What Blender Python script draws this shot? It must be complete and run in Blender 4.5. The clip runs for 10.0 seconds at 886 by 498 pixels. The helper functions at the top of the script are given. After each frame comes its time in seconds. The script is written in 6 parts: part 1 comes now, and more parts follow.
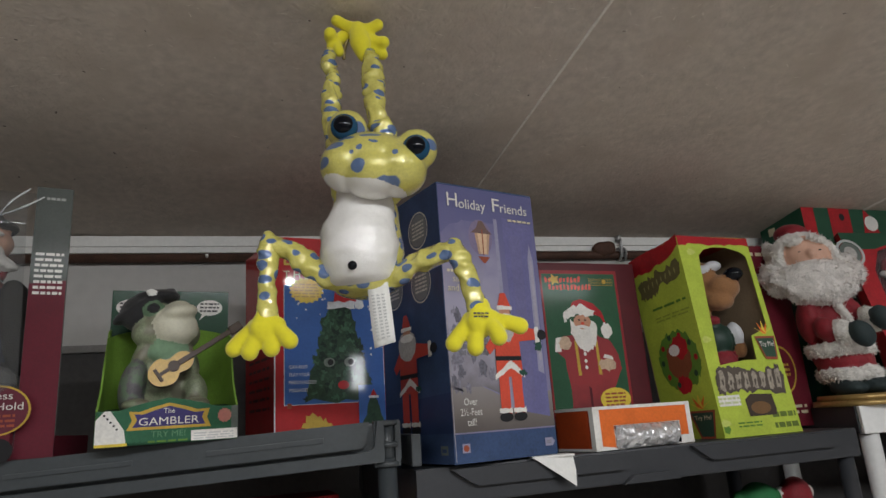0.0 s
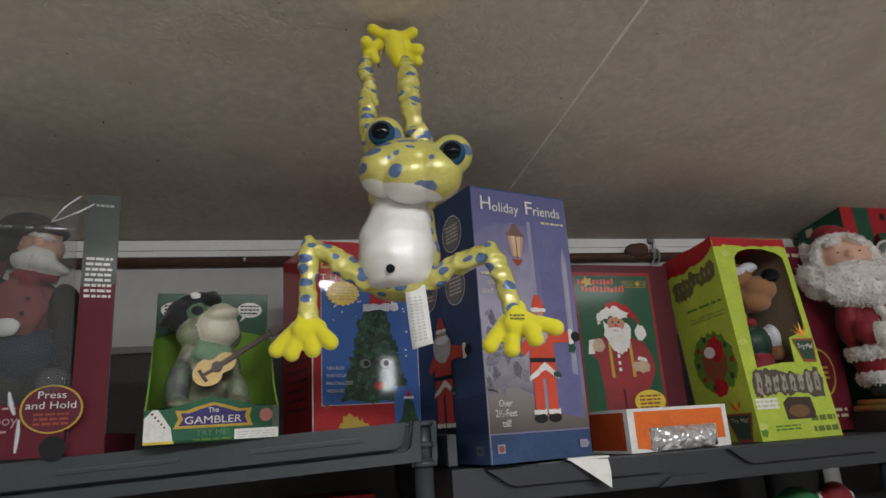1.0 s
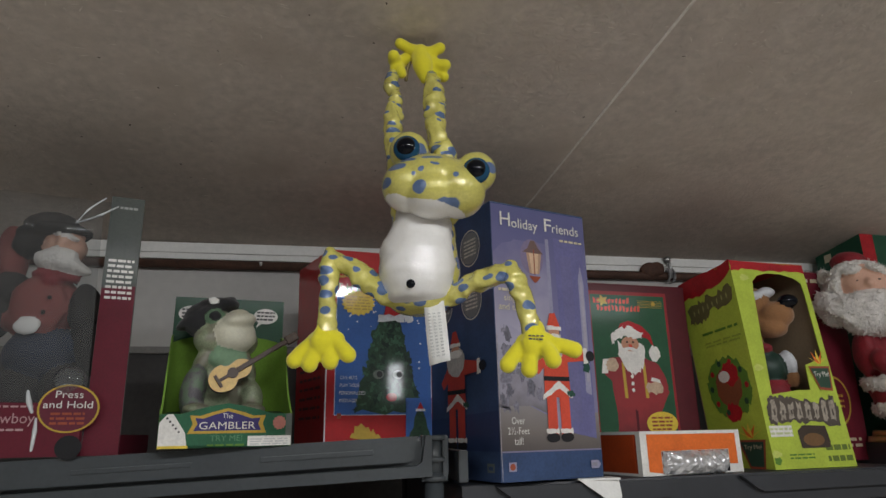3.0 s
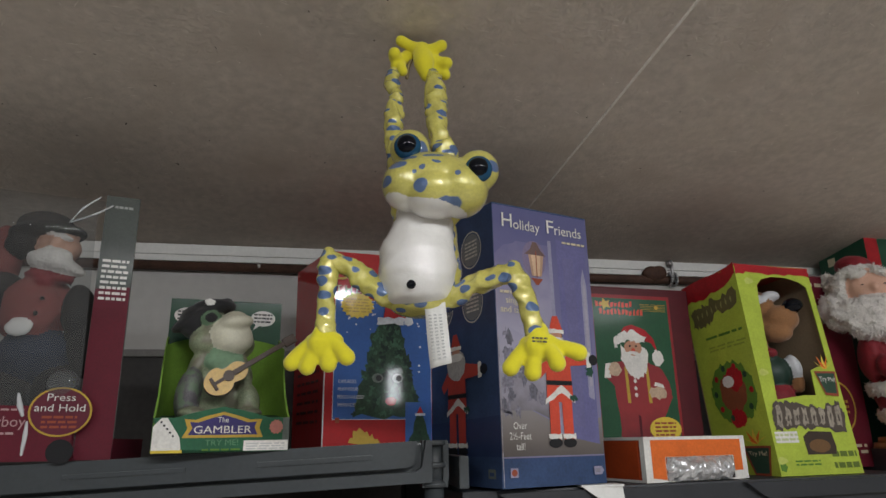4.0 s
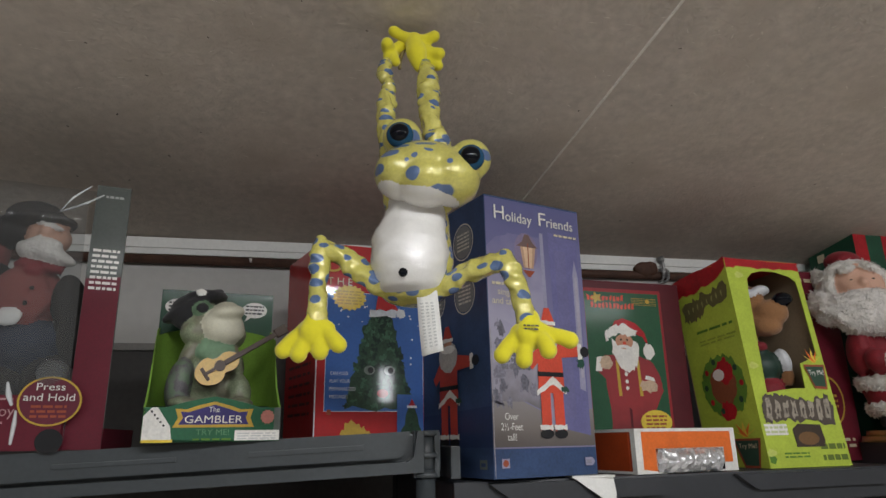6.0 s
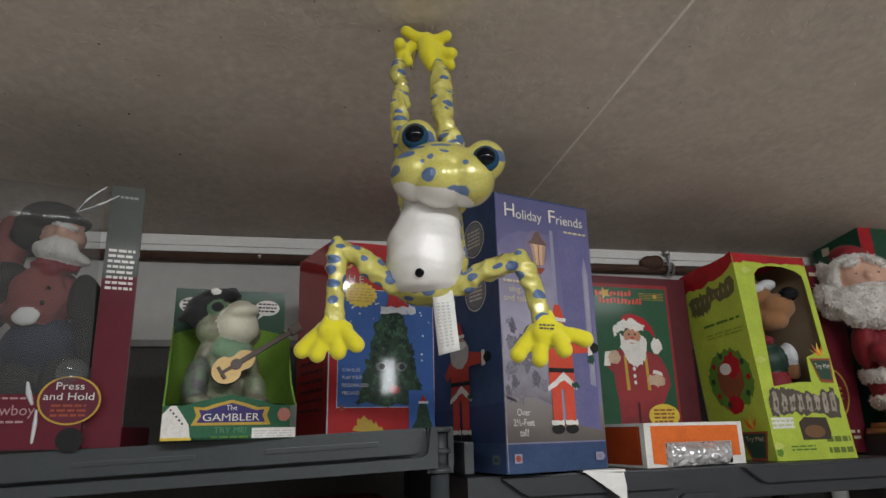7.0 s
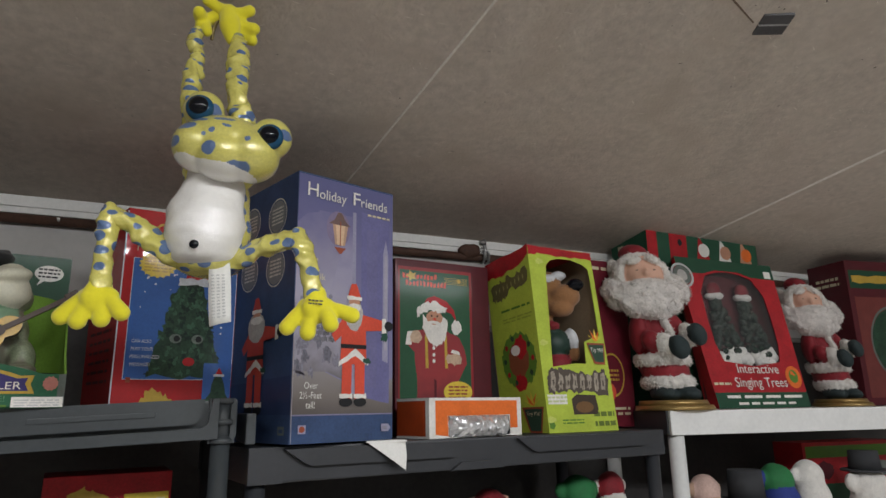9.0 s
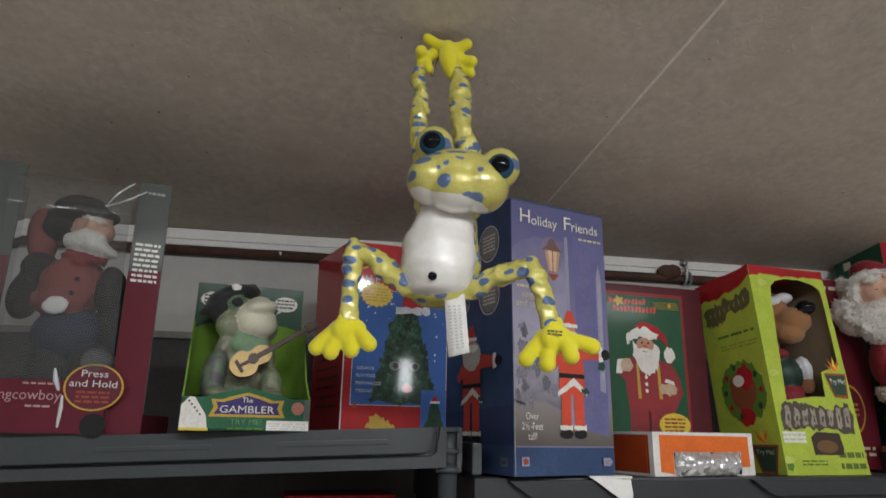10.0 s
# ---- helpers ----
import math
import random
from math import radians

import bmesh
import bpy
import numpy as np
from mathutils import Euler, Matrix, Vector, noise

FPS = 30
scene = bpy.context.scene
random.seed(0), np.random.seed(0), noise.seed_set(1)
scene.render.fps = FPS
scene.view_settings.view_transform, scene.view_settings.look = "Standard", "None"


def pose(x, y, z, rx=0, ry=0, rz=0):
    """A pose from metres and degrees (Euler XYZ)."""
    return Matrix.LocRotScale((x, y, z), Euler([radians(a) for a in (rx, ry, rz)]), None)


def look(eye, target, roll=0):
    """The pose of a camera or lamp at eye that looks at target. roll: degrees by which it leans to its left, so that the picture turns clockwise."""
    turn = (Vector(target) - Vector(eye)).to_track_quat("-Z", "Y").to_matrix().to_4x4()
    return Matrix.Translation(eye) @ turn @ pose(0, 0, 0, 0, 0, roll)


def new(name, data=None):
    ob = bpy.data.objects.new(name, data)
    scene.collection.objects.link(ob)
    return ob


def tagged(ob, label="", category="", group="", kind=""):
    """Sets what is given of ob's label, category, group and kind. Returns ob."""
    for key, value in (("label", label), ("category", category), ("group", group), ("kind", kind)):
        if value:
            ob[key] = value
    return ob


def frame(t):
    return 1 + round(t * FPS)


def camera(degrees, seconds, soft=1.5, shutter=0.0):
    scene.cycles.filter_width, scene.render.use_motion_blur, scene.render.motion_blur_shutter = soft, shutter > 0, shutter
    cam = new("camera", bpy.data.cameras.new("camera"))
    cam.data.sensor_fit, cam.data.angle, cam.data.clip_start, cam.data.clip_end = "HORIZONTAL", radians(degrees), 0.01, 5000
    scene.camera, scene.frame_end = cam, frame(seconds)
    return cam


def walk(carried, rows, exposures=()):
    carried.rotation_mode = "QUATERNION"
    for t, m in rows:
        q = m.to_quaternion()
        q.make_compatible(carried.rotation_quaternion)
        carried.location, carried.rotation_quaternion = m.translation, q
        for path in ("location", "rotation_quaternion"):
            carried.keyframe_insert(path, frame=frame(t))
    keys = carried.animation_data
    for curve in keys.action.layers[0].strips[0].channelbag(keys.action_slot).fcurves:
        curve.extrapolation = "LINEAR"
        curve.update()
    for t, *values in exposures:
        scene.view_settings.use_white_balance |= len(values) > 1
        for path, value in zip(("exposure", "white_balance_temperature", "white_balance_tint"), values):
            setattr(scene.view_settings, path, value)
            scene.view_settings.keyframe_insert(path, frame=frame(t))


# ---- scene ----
cam = camera(69.2, 10.0, 1.5, 0.4)
PATH = [
    (0, (-0.231, -1.077, 1.9), (0.182, 0.81, 2.421), -4.0),
    (0.5, (-0.241, -1.086, 1.904), (0.156, 0.804, 2.425), -4.3),
    (1, (-0.244, -1.09, 1.898), (0.082, 0.81, 2.431), -3.6),
    (1.5, (-0.249, -1.1, 1.911), (0.062, 0.803, 2.444), -3.3),
    (2, (-0.25, -1.098, 1.901), (0.036, 0.801, 2.46), -2.6),
    (2.5, (-0.258, -1.098, 1.911), (0.029, 0.803, 2.461), -1.6),
    (4, (-0.258, -1.072, 1.91), (0.038, 0.822, 2.48), -1.0),
    (4.5, (-0.254, -1.067, 1.908), (0.049, 0.825, 2.482), -1.2),
    (5, (-0.252, -1.066, 1.893), (0.062, 0.821, 2.474), -0.7),
    (6.5, (-0.268, -1.073, 1.895), (0.054, 0.82, 2.453), -1.2),
    (7, (-0.28, -1.078, 1.904), (0.041, 0.82, 2.448), -1.3),
    (7.5, (-0.275, -1.081, 1.894), (0.022, 0.817, 2.452), -1.5),
    (8, (-0.271, -1.093, 1.896), (0.006, 0.815, 2.426), -1.3),
    (8.3, (-0.254, -1.098, 1.888), (0.088, 0.796, 2.431), -1.4),
    (8.5, (-0.234, -1.106, 1.876), (0.171, 0.778, 2.413), -1.1),
    (8.7, (-0.216, -1.127, 1.884), (0.287, 0.743, 2.386), -0.6),
    (9, (-0.179, -1.149, 1.887), (0.552, 0.649, 2.37), -1.0),
    (9.3, (-0.213, -1.122, 1.872), (0.392, 0.711, 2.385), -0.6),
    (9.5, (-0.242, -1.09, 1.878), (0.179, 0.798, 2.388), -0.0),
    (9.7, (-0.262, -1.093, 1.890), (0.040, 0.816, 2.403), 0.6),
    (10, (-0.272, -1.101, 1.903), (-0.018, 0.806, 2.449), 1.0),
]
walk(cam, [(t, look(eye, target, roll)) for t, eye, target, roll in PATH],
     exposures=[(0, -0.09), (2.0, -0.10), (2.5, -0.18), (4.5, -0.09), (6.5, -0.01), (8, -0.13), (9, 0.0), (10, 0.0)])

# ---- world and light ----
world = bpy.data.worlds.new("world")
scene.world = world
world.use_nodes = True
wn = world.node_tree.nodes
sky = wn.new("ShaderNodeTexSky")
sky.sky_type, sky.sun_disc = "NISHITA", False
sky.sun_elevation, sky.sun_rotation = radians(35), radians(200)
wn["Background"].inputs["Strength"].default_value = 0.1
world.node_tree.links.new(sky.outputs["Color"], wn["Background"].inputs["Color"])


def area_lamp(name, eye, target, sx, sy, watts, colour):
    lamp = bpy.data.lights.new(name, "AREA")
    lamp.shape, lamp.size, lamp.size_y, lamp.energy, lamp.color = "RECTANGLE", sx, sy, watts, colour
    ob = new(name, lamp)
    ob.matrix_world = look(eye, target)
    return ob


# daylight in an unseen window behind the camera, placed for the tree carton's glare
area_lamp("window_daylight", (2.36, -4.45, 2.44), (0.3, 0, 2.2), 0.12, 0.32, 2.8, (0.92, 0.96, 1.0))
# tube lamps out of view; the outer two are added to soften the light
LAMPS = ((-1.35, 11), (0.3, 43), (1.95, 25))
for lamp_x, lamp_watts in LAMPS:
    area_lamp("unseen_tube_light", (lamp_x, -2.2, 2.76), (lamp_x, -1.5, 0), 1.15, 0.12, lamp_watts, (0.96, 0.98, 1.0))

# ---- materials ----
MATS = {}


def mat(name, col, rough=0.5, metal=0.0, var=0.12, scale=18.0, bump=0.0, bscale=None, coat=0.0, sheen=0.0, alt=None, cuts=(0.45, 0.6), crough=0.07):
    """A surface with colour variation at two scales and a fine relief."""
    if name in MATS:
        return MATS[name]
    m = bpy.data.materials.new(name)
    m.use_nodes = True
    nt = m.node_tree
    n, ln = nt.nodes, nt.links
    b = n["Principled BSDF"]
    co = n.new("ShaderNodeTexCoord")
    big = n.new("ShaderNodeTexNoise")
    big.inputs["Scale"].default_value, big.inputs["Detail"].default_value = scale, 3
    fine = n.new("ShaderNodeTexNoise")
    fine.inputs["Scale"].default_value, fine.inputs["Detail"].default_value = scale * 9, 2
    for t in (big, fine):
        ln.new(co.outputs["Object"], t.inputs["Vector"])
    add = n.new("ShaderNodeMath")
    add.operation = "ADD"
    ln.new(big.outputs["Fac"], add.inputs[0])
    ln.new(fine.outputs["Fac"], add.inputs[1])
    ramp = n.new("ShaderNodeMapRange")
    ramp.inputs["From Min"].default_value, ramp.inputs["From Max"].default_value = 0.7, 1.3
    ln.new(add.outputs[0], ramp.inputs["Value"])
    mix = n.new("ShaderNodeMix")
    mix.data_type = "RGBA"
    lo = [c * (1 - var) for c in col]
    hi = [min(1, c * (1 + var)) for c in col]
    mix.inputs["A"].default_value, mix.inputs["B"].default_value = (*lo, 1), (*hi, 1)
    ln.new(ramp.outputs["Result"], mix.inputs["Factor"])
    out = mix.outputs["Result"]
    if alt:
        r2 = n.new("ShaderNodeMapRange")
        r2.inputs["From Min"].default_value, r2.inputs["From Max"].default_value = cuts
        ln.new(big.outputs["Fac"], r2.inputs["Value"])
        m2 = n.new("ShaderNodeMix")
        m2.data_type = "RGBA"
        m2.inputs["B"].default_value = (*alt, 1)
        ln.new(out, m2.inputs["A"])
        ln.new(r2.outputs["Result"], m2.inputs["Factor"])
        out = m2.outputs["Result"]
    ln.new(out, b.inputs["Base Color"])
    rr = n.new("ShaderNodeMapRange")
    rr.inputs["To Min"].default_value, rr.inputs["To Max"].default_value = rough * 0.85, min(1, rough * 1.15)
    ln.new(fine.outputs["Fac"], rr.inputs["Value"])
    ln.new(rr.outputs["Result"], b.inputs["Roughness"])
    b.inputs["Metallic"].default_value = metal
    b.inputs["Coat Weight"].default_value, b.inputs["Coat Roughness"].default_value = coat, crough
    b.inputs["Sheen Weight"].default_value = sheen
    if bump:
        bt = n.new("ShaderNodeTexNoise")
        bt.inputs["Scale"].default_value, bt.inputs["Detail"].default_value = bscale or scale * 6, 4
        ln.new(co.outputs["Object"], bt.inputs["Vector"])
        bp = n.new("ShaderNodeBump")
        bp.inputs["Strength"].default_value, bp.inputs["Distance"].default_value = bump, 0.004
        ln.new(bt.outputs["Fac"], bp.inputs["Height"])
        ln.new(bp.outputs["Normal"], b.inputs["Normal"])
    MATS[name] = m
    return m


def ink(name, col, var=0.12, rough=0.6, gloss=0.16):
    """Printed, lightly varnished card; a gloss of 1 is laminated."""
    laminated = gloss > 0.5
    m = mat("print_" + name, col, rough, 0, var, 25, 0.16 if laminated else 0.015, 30 if laminated else 60, gloss * 0.7 if laminated else gloss, crough=0.05 if laminated else 0.12)
    m.node_tree.nodes["Principled BSDF"].inputs["Specular IOR Level"].default_value = 0.3
    return m


def ink_fade(name, stops, axis, start, end, mottle=0.25, grain=22.0):
    """A printed picture ground that fades through the colours along one axis, mottled like a photograph."""
    m = mat("print_" + name, stops[0], 0.6, 0, 0.12, 25, 0.015, 60, 0.16, crough=0.12)
    n, ln = m.node_tree.nodes, m.node_tree.links
    co = n.new("ShaderNodeTexCoord")
    sep = n.new("ShaderNodeSeparateXYZ")
    ln.new(co.outputs["Object"], sep.inputs[0])
    nz = n.new("ShaderNodeTexNoise")
    nz.inputs["Scale"].default_value, nz.inputs["Detail"].default_value = grain, 5
    ln.new(co.outputs["Object"], nz.inputs["Vector"])
    mr = n.new("ShaderNodeMapRange")
    mr.inputs["From Min"].default_value, mr.inputs["From Max"].default_value = start, end
    ln.new(sep.outputs[axis], mr.inputs["Value"])
    ad = n.new("ShaderNodeMath")
    ad.operation = "MULTIPLY_ADD"
    ad.inputs[1].default_value = mottle
    ln.new(nz.outputs["Fac"], ad.inputs[0])
    ln.new(mr.outputs["Result"], ad.inputs[2])
    sh = n.new("ShaderNodeMath")
    sh.operation = "SUBTRACT"
    sh.inputs[1].default_value = mottle / 2
    ln.new(ad.outputs[0], sh.inputs[0])
    cr = n.new("ShaderNodeValToRGB")
    el = cr.color_ramp.elements
    while len(el) < len(stops):
        el.new(0.5)
    for k, c in enumerate(stops):
        el[k].position, el[k].color = k / (len(stops) - 1), (*c, 1)
    ln.new(sh.outputs[0], cr.inputs[0])
    ln.new(cr.outputs[0], n["Principled BSDF"].inputs["Base Color"])
    return m


def woven_glint(m, scale=520.0, strength=0.5):
    """The fine dimpled weave of shiny cloth, over the relief that the material has."""
    n, ln = m.node_tree.nodes, m.node_tree.links
    b = n["Principled BSDF"]
    co = n.new("ShaderNodeTexCoord")
    vo = n.new("ShaderNodeTexVoronoi")
    vo.inputs["Scale"].default_value, vo.inputs["Randomness"].default_value = scale, 0.55
    ln.new(co.outputs["Object"], vo.inputs["Vector"])
    bp = n.new("ShaderNodeBump")
    bp.inputs["Strength"].default_value, bp.inputs["Distance"].default_value = strength, 0.0015
    ln.new(vo.outputs["Distance"], bp.inputs["Height"])
    if b.inputs["Normal"].links:
        ln.new(b.inputs["Normal"].links[0].from_socket, bp.inputs["Normal"])
    ln.new(bp.outputs["Normal"], b.inputs["Normal"])
    ln.new(bp.outputs["Normal"], b.inputs["Coat Normal"])
    return m


def spot_mat(name, base, spots, rough=0.3, dots=0.0, stretch=(1, 1, 1), crinkle=0.12, grain=260):
    """Shiny yellow cloth with blue spots: set ones (centre, radii), or scattered ones of one cell size."""
    m = mat(name, base, rough, 0.1, 0.12, 30, crinkle, grain, 1.0)
    nt = m.node_tree
    n, ln = nt.nodes, nt.links
    b = n["Principled BSDF"]
    old = b.inputs["Base Color"].links[0].from_socket
    co = n.new("ShaderNodeTexCoord")
    warp = n.new("ShaderNodeTexNoise")
    warp.inputs["Scale"].default_value = 60
    ln.new(co.outputs["Object"], warp.inputs["Vector"])
    ws = n.new("ShaderNodeVectorMath")
    ws.operation = "MULTIPLY_ADD"
    ws.inputs[1].default_value = (0.006,) * 3
    ln.new(warp.outputs["Color"], ws.inputs[0])
    ln.new(co.outputs["Object"], ws.inputs[2])
    vec = ws.outputs[0]
    total = None
    for centre, radii in spots:
        sub = n.new("ShaderNodeVectorMath")
        sub.operation = "SUBTRACT"
        sub.inputs[1].default_value = [c + 0.003 for c in centre]
        ln.new(vec, sub.inputs[0])
        mul = n.new("ShaderNodeVectorMath")
        mul.operation = "MULTIPLY"
        mul.inputs[1].default_value = [1 / r for r in radii]
        ln.new(sub.outputs[0], mul.inputs[0])
        le = n.new("ShaderNodeVectorMath")
        le.operation = "LENGTH"
        ln.new(mul.outputs[0], le.inputs[0])
        if total is None:
            total = le.outputs["Value"]
        else:
            mn = n.new("ShaderNodeMath")
            mn.operation = "MINIMUM"
            ln.new(total, mn.inputs[0])
            ln.new(le.outputs["Value"], mn.inputs[1])
            total = mn.outputs[0]
    if dots:
        mp = n.new("ShaderNodeMapping")
        mp.inputs["Scale"].default_value = stretch
        ln.new(vec, mp.inputs["Vector"])
        vo = n.new("ShaderNodeTexVoronoi")
        vo.inputs["Scale"].default_value, vo.inputs["Randomness"].default_value = dots, 0.75
        ln.new(mp.outputs[0], vo.inputs["Vector"])
        sc = n.new("ShaderNodeMath")
        sc.operation = "MULTIPLY"
        sc.inputs[1].default_value = 2.7
        ln.new(vo.outputs["Distance"], sc.inputs[0])
        if total is None:
            total = sc.outputs[0]
        else:
            mn = n.new("ShaderNodeMath")
            mn.operation = "MINIMUM"
            ln.new(total, mn.inputs[0])
            ln.new(sc.outputs[0], mn.inputs[1])
            total = mn.outputs[0]
    r = n.new("ShaderNodeMapRange")
    r.inputs["From Min"].default_value, r.inputs["From Max"].default_value = 1.06, 0.94
    ln.new(total, r.inputs["Value"])
    mx = n.new("ShaderNodeMix")
    mx.data_type = "RGBA"
    mx.inputs["B"].default_value = (0.10, 0.165, 0.32, 1)
    ln.new(old, mx.inputs["A"])
    ln.new(r.outputs["Result"], mx.inputs["Factor"])
    ln.new(mx.outputs["Result"], b.inputs["Base Color"])
    return m


def clear_plastic(name, tint=(0.97, 0.98, 0.98), rough=0.04, haze=0.12, ripple=0.3):
    """Thin clear film: mostly see-through, glossy; a white haze stands in for soft reflections."""
    m = bpy.data.materials.new(name)
    m.use_nodes = True
    n, ln = m.node_tree.nodes, m.node_tree.links
    for x in list(n):
        if x.type == "BSDF_PRINCIPLED":
            n.remove(x)
    out = n["Material Output"]
    tr = n.new("ShaderNodeBsdfTransparent")
    tr.inputs["Color"].default_value = (*tint, 1)
    gl = n.new("ShaderNodeBsdfGlossy")
    gl.inputs["Roughness"].default_value = rough
    df = n.new("ShaderNodeBsdfDiffuse")
    df.inputs["Color"].default_value = (0.75, 0.77, 0.78, 1)
    fr = n.new("ShaderNodeFresnel")
    fr.inputs["IOR"].default_value = 1.5
    nz = n.new("ShaderNodeTexNoise")
    nz.inputs["Scale"].default_value, nz.inputs["Detail"].default_value = 9, 2
    co = n.new("ShaderNodeTexCoord")
    mp = n.new("ShaderNodeMapping")
    mp.inputs["Scale"].default_value = (2.2, 1.0, 0.55)
    ln.new(co.outputs["Object"], mp.inputs["Vector"])
    ln.new(mp.outputs[0], nz.inputs["Vector"])
    bp = n.new("ShaderNodeBump")
    bp.inputs["Strength"].default_value, bp.inputs["Distance"].default_value = ripple, 0.015
    ln.new(nz.outputs["Fac"], bp.inputs["Height"])
    ln.new(bp.outputs["Normal"], gl.inputs["Normal"])
    m1 = n.new("ShaderNodeMixShader")
    m1.inputs[0].default_value = haze
    ln.new(tr.outputs[0], m1.inputs[1])
    ln.new(df.outputs[0], m1.inputs[2])
    m2 = n.new("ShaderNodeMixShader")
    ln.new(fr.outputs[0], m2.inputs[0])
    ln.new(m1.outputs[0], m2.inputs[1])
    ln.new(gl.outputs[0], m2.inputs[2])
    ln.new(m2.outputs[0], out.inputs["Surface"])
    return m


M_CEIL = mat("ceiling_board", (0.645, 0.575, 0.505), 0.85, 0, 0.13, 6, 0.65, 135, alt=(0.56, 0.49, 0.42), cuts=(0.5, 0.75))
M_SEAM = mat("seam_filler", (0.86, 0.82, 0.76), 0.8, 0, 0.15, 30)
M_WALL = mat("wall_paint", (0.48, 0.467, 0.445), 0.75, 0, 0.06, 4, 0.1, 60)
M_TRIM = mat("trim_paint", (0.78, 0.77, 0.74), 0.5, 0, 0.06, 12, 0.1)
M_DARK = mat("dark_panelling", (0.034, 0.031, 0.030), 0.6, 0, 0.3, 8, 0.1)
M_RUST = mat("rusty_pipe", (0.075, 0.035, 0.022), 0.7, 0.2, 0.4, 25, 0.3)
M_STEEL = mat("zinc_steel", (0.5, 0.5, 0.5), 0.35, 0.9, 0.15, 40, 0.1)
M_SHELF = mat("grey_plastic", (0.05, 0.057, 0.062), 0.38, 0, 0.1, 14, 0.04, 400)
M_SHELFD = mat("charcoal_plastic", (0.034, 0.036, 0.041), 0.42, 0, 0.1, 14, 0.04, 400)
M_WSHELF = mat("white_plastic", (0.72, 0.72, 0.71), 0.4, 0, 0.05, 10, 0.08, 250)
# the floor is unseen; made pale to bounce light up to the ceiling
M_FLOOR = mat("bounce_floor", (0.60, 0.56, 0.51), 0.8, 0, 0.2, 3, 0.2)
M_BLACK = mat("black_cloth", (0.013, 0.013, 0.015), 0.8, 0, 0.2, 40, 0.2, sheen=0.2)
M_CARD = mat("brown_card", (0.26, 0.19, 0.12), 0.8, 0, 0.1, 20, 0.05)
M_WHITE = mat("white_card", (0.76, 0.75, 0.72), 0.6, 0, 0.05, 25)
# grey tint dims the boxed doll; white haze stands in for hazy reflections
M_PLASTIC = clear_plastic("clear_plastic", (0.72, 0.73, 0.73), haze=0.06, ripple=0.2)
# strong white haze paints the glints on the film
M_GLINT = clear_plastic("glint_plastic", (0.97, 0.98, 0.98), haze=0.55, ripple=0.5)

# ---- mesh helpers ----


def link_mesh(name, bm, mats, parent=None, smooth=False):
    me = bpy.data.meshes.new(name)
    bmesh.ops.recalc_face_normals(bm, faces=bm.faces) if smooth != "keep" else None
    bm.to_mesh(me)
    bm.free()
    for m in mats if isinstance(mats, (list, tuple)) else [mats]:
        me.materials.append(m)
    if smooth is True:
        for p in me.polygons:
            p.use_smooth = True
    ob = new(name, me)
    if parent:
        ob.parent = parent
    return ob


def part(name, bm, material, parent, label="", smooth=False):
    ob = link_mesh(name, bm, material, parent, smooth)
    return tagged(ob, label) if label else ob


def thing(name, label, category, group="", kind="", at=(0, 0, 0)):
    ob = new(name)
    ob.location = at
    ob.empty_display_size = 0.02
    return tagged(ob, label, category, group, kind)


def hexa(bm, low, high, bevel=0.0, idx=0, seg=2):
    """A block from four low and four high corners: front left, front right, back right, back left."""
    vs = [bm.verts.new(p) for p in (*low, *high)]
    fs = []
    for q in ((3, 2, 1, 0), (4, 5, 6, 7), (0, 1, 5, 4), (1, 2, 6, 5), (2, 3, 7, 6), (3, 0, 4, 7)):
        f = bm.faces.new([vs[i] for i in q])
        f.material_index = idx
        fs.append(f)
    if bevel:
        es = list({e for f in fs for e in f.edges})
        r = bmesh.ops.bevel(bm, geom=es, offset=bevel, segments=seg, affect="EDGES", profile=0.7)
        for f in r["faces"]:
            f.material_index = idx
    return bm


def block(bm, x0, x1, y0, y1, z0, z1, bevel=0.0, idx=0, m=None):
    low = [(x0, y0, z0), (x1, y0, z0), (x1, y1, z0), (x0, y1, z0)]
    high = [(x, y, z1) for x, y, _ in low]
    if m is not None:
        low, high = [m @ Vector(p) for p in low], [m @ Vector(p) for p in high]
    return hexa(bm, low, high, bevel, idx)


def blob(bm, centre, radii, rot=(0, 0, 0), idx=0, seg=20, rings=14, lump=0.0, freq=20.0):
    """An ellipsoid, lumpy where asked."""
    m = Matrix.Translation(centre) @ Euler([radians(a) for a in rot]).to_matrix().to_4x4() @ Matrix.Diagonal((*radii, 1))
    c = Vector(centre)

    def vert(x, y, z):
        p = m @ Vector((x, y, z))
        if lump:
            p += (p - c) * lump * noise.noise(p * freq)
        return bm.verts.new(p)

    rows = []
    for j in range(1, rings):
        t = math.pi * j / rings
        rows.append([vert(math.sin(t) * math.cos(2 * math.pi * k / seg), math.sin(t) * math.sin(2 * math.pi * k / seg), math.cos(t)) for k in range(seg)])
    top, end = vert(0, 0, 1), vert(0, 0, -1)
    made = []
    for k in range(seg):
        n = (k + 1) % seg
        made.append(bm.faces.new((top, rows[0][k], rows[0][n])))
        made.append(bm.faces.new((end, rows[-1][n], rows[-1][k])))
        for r, q in zip(rows, rows[1:]):
            made.append(bm.faces.new((r[k], q[k], q[n], r[n])))
    for f in made:
        f.material_index, f.smooth = idx, True
    return bm


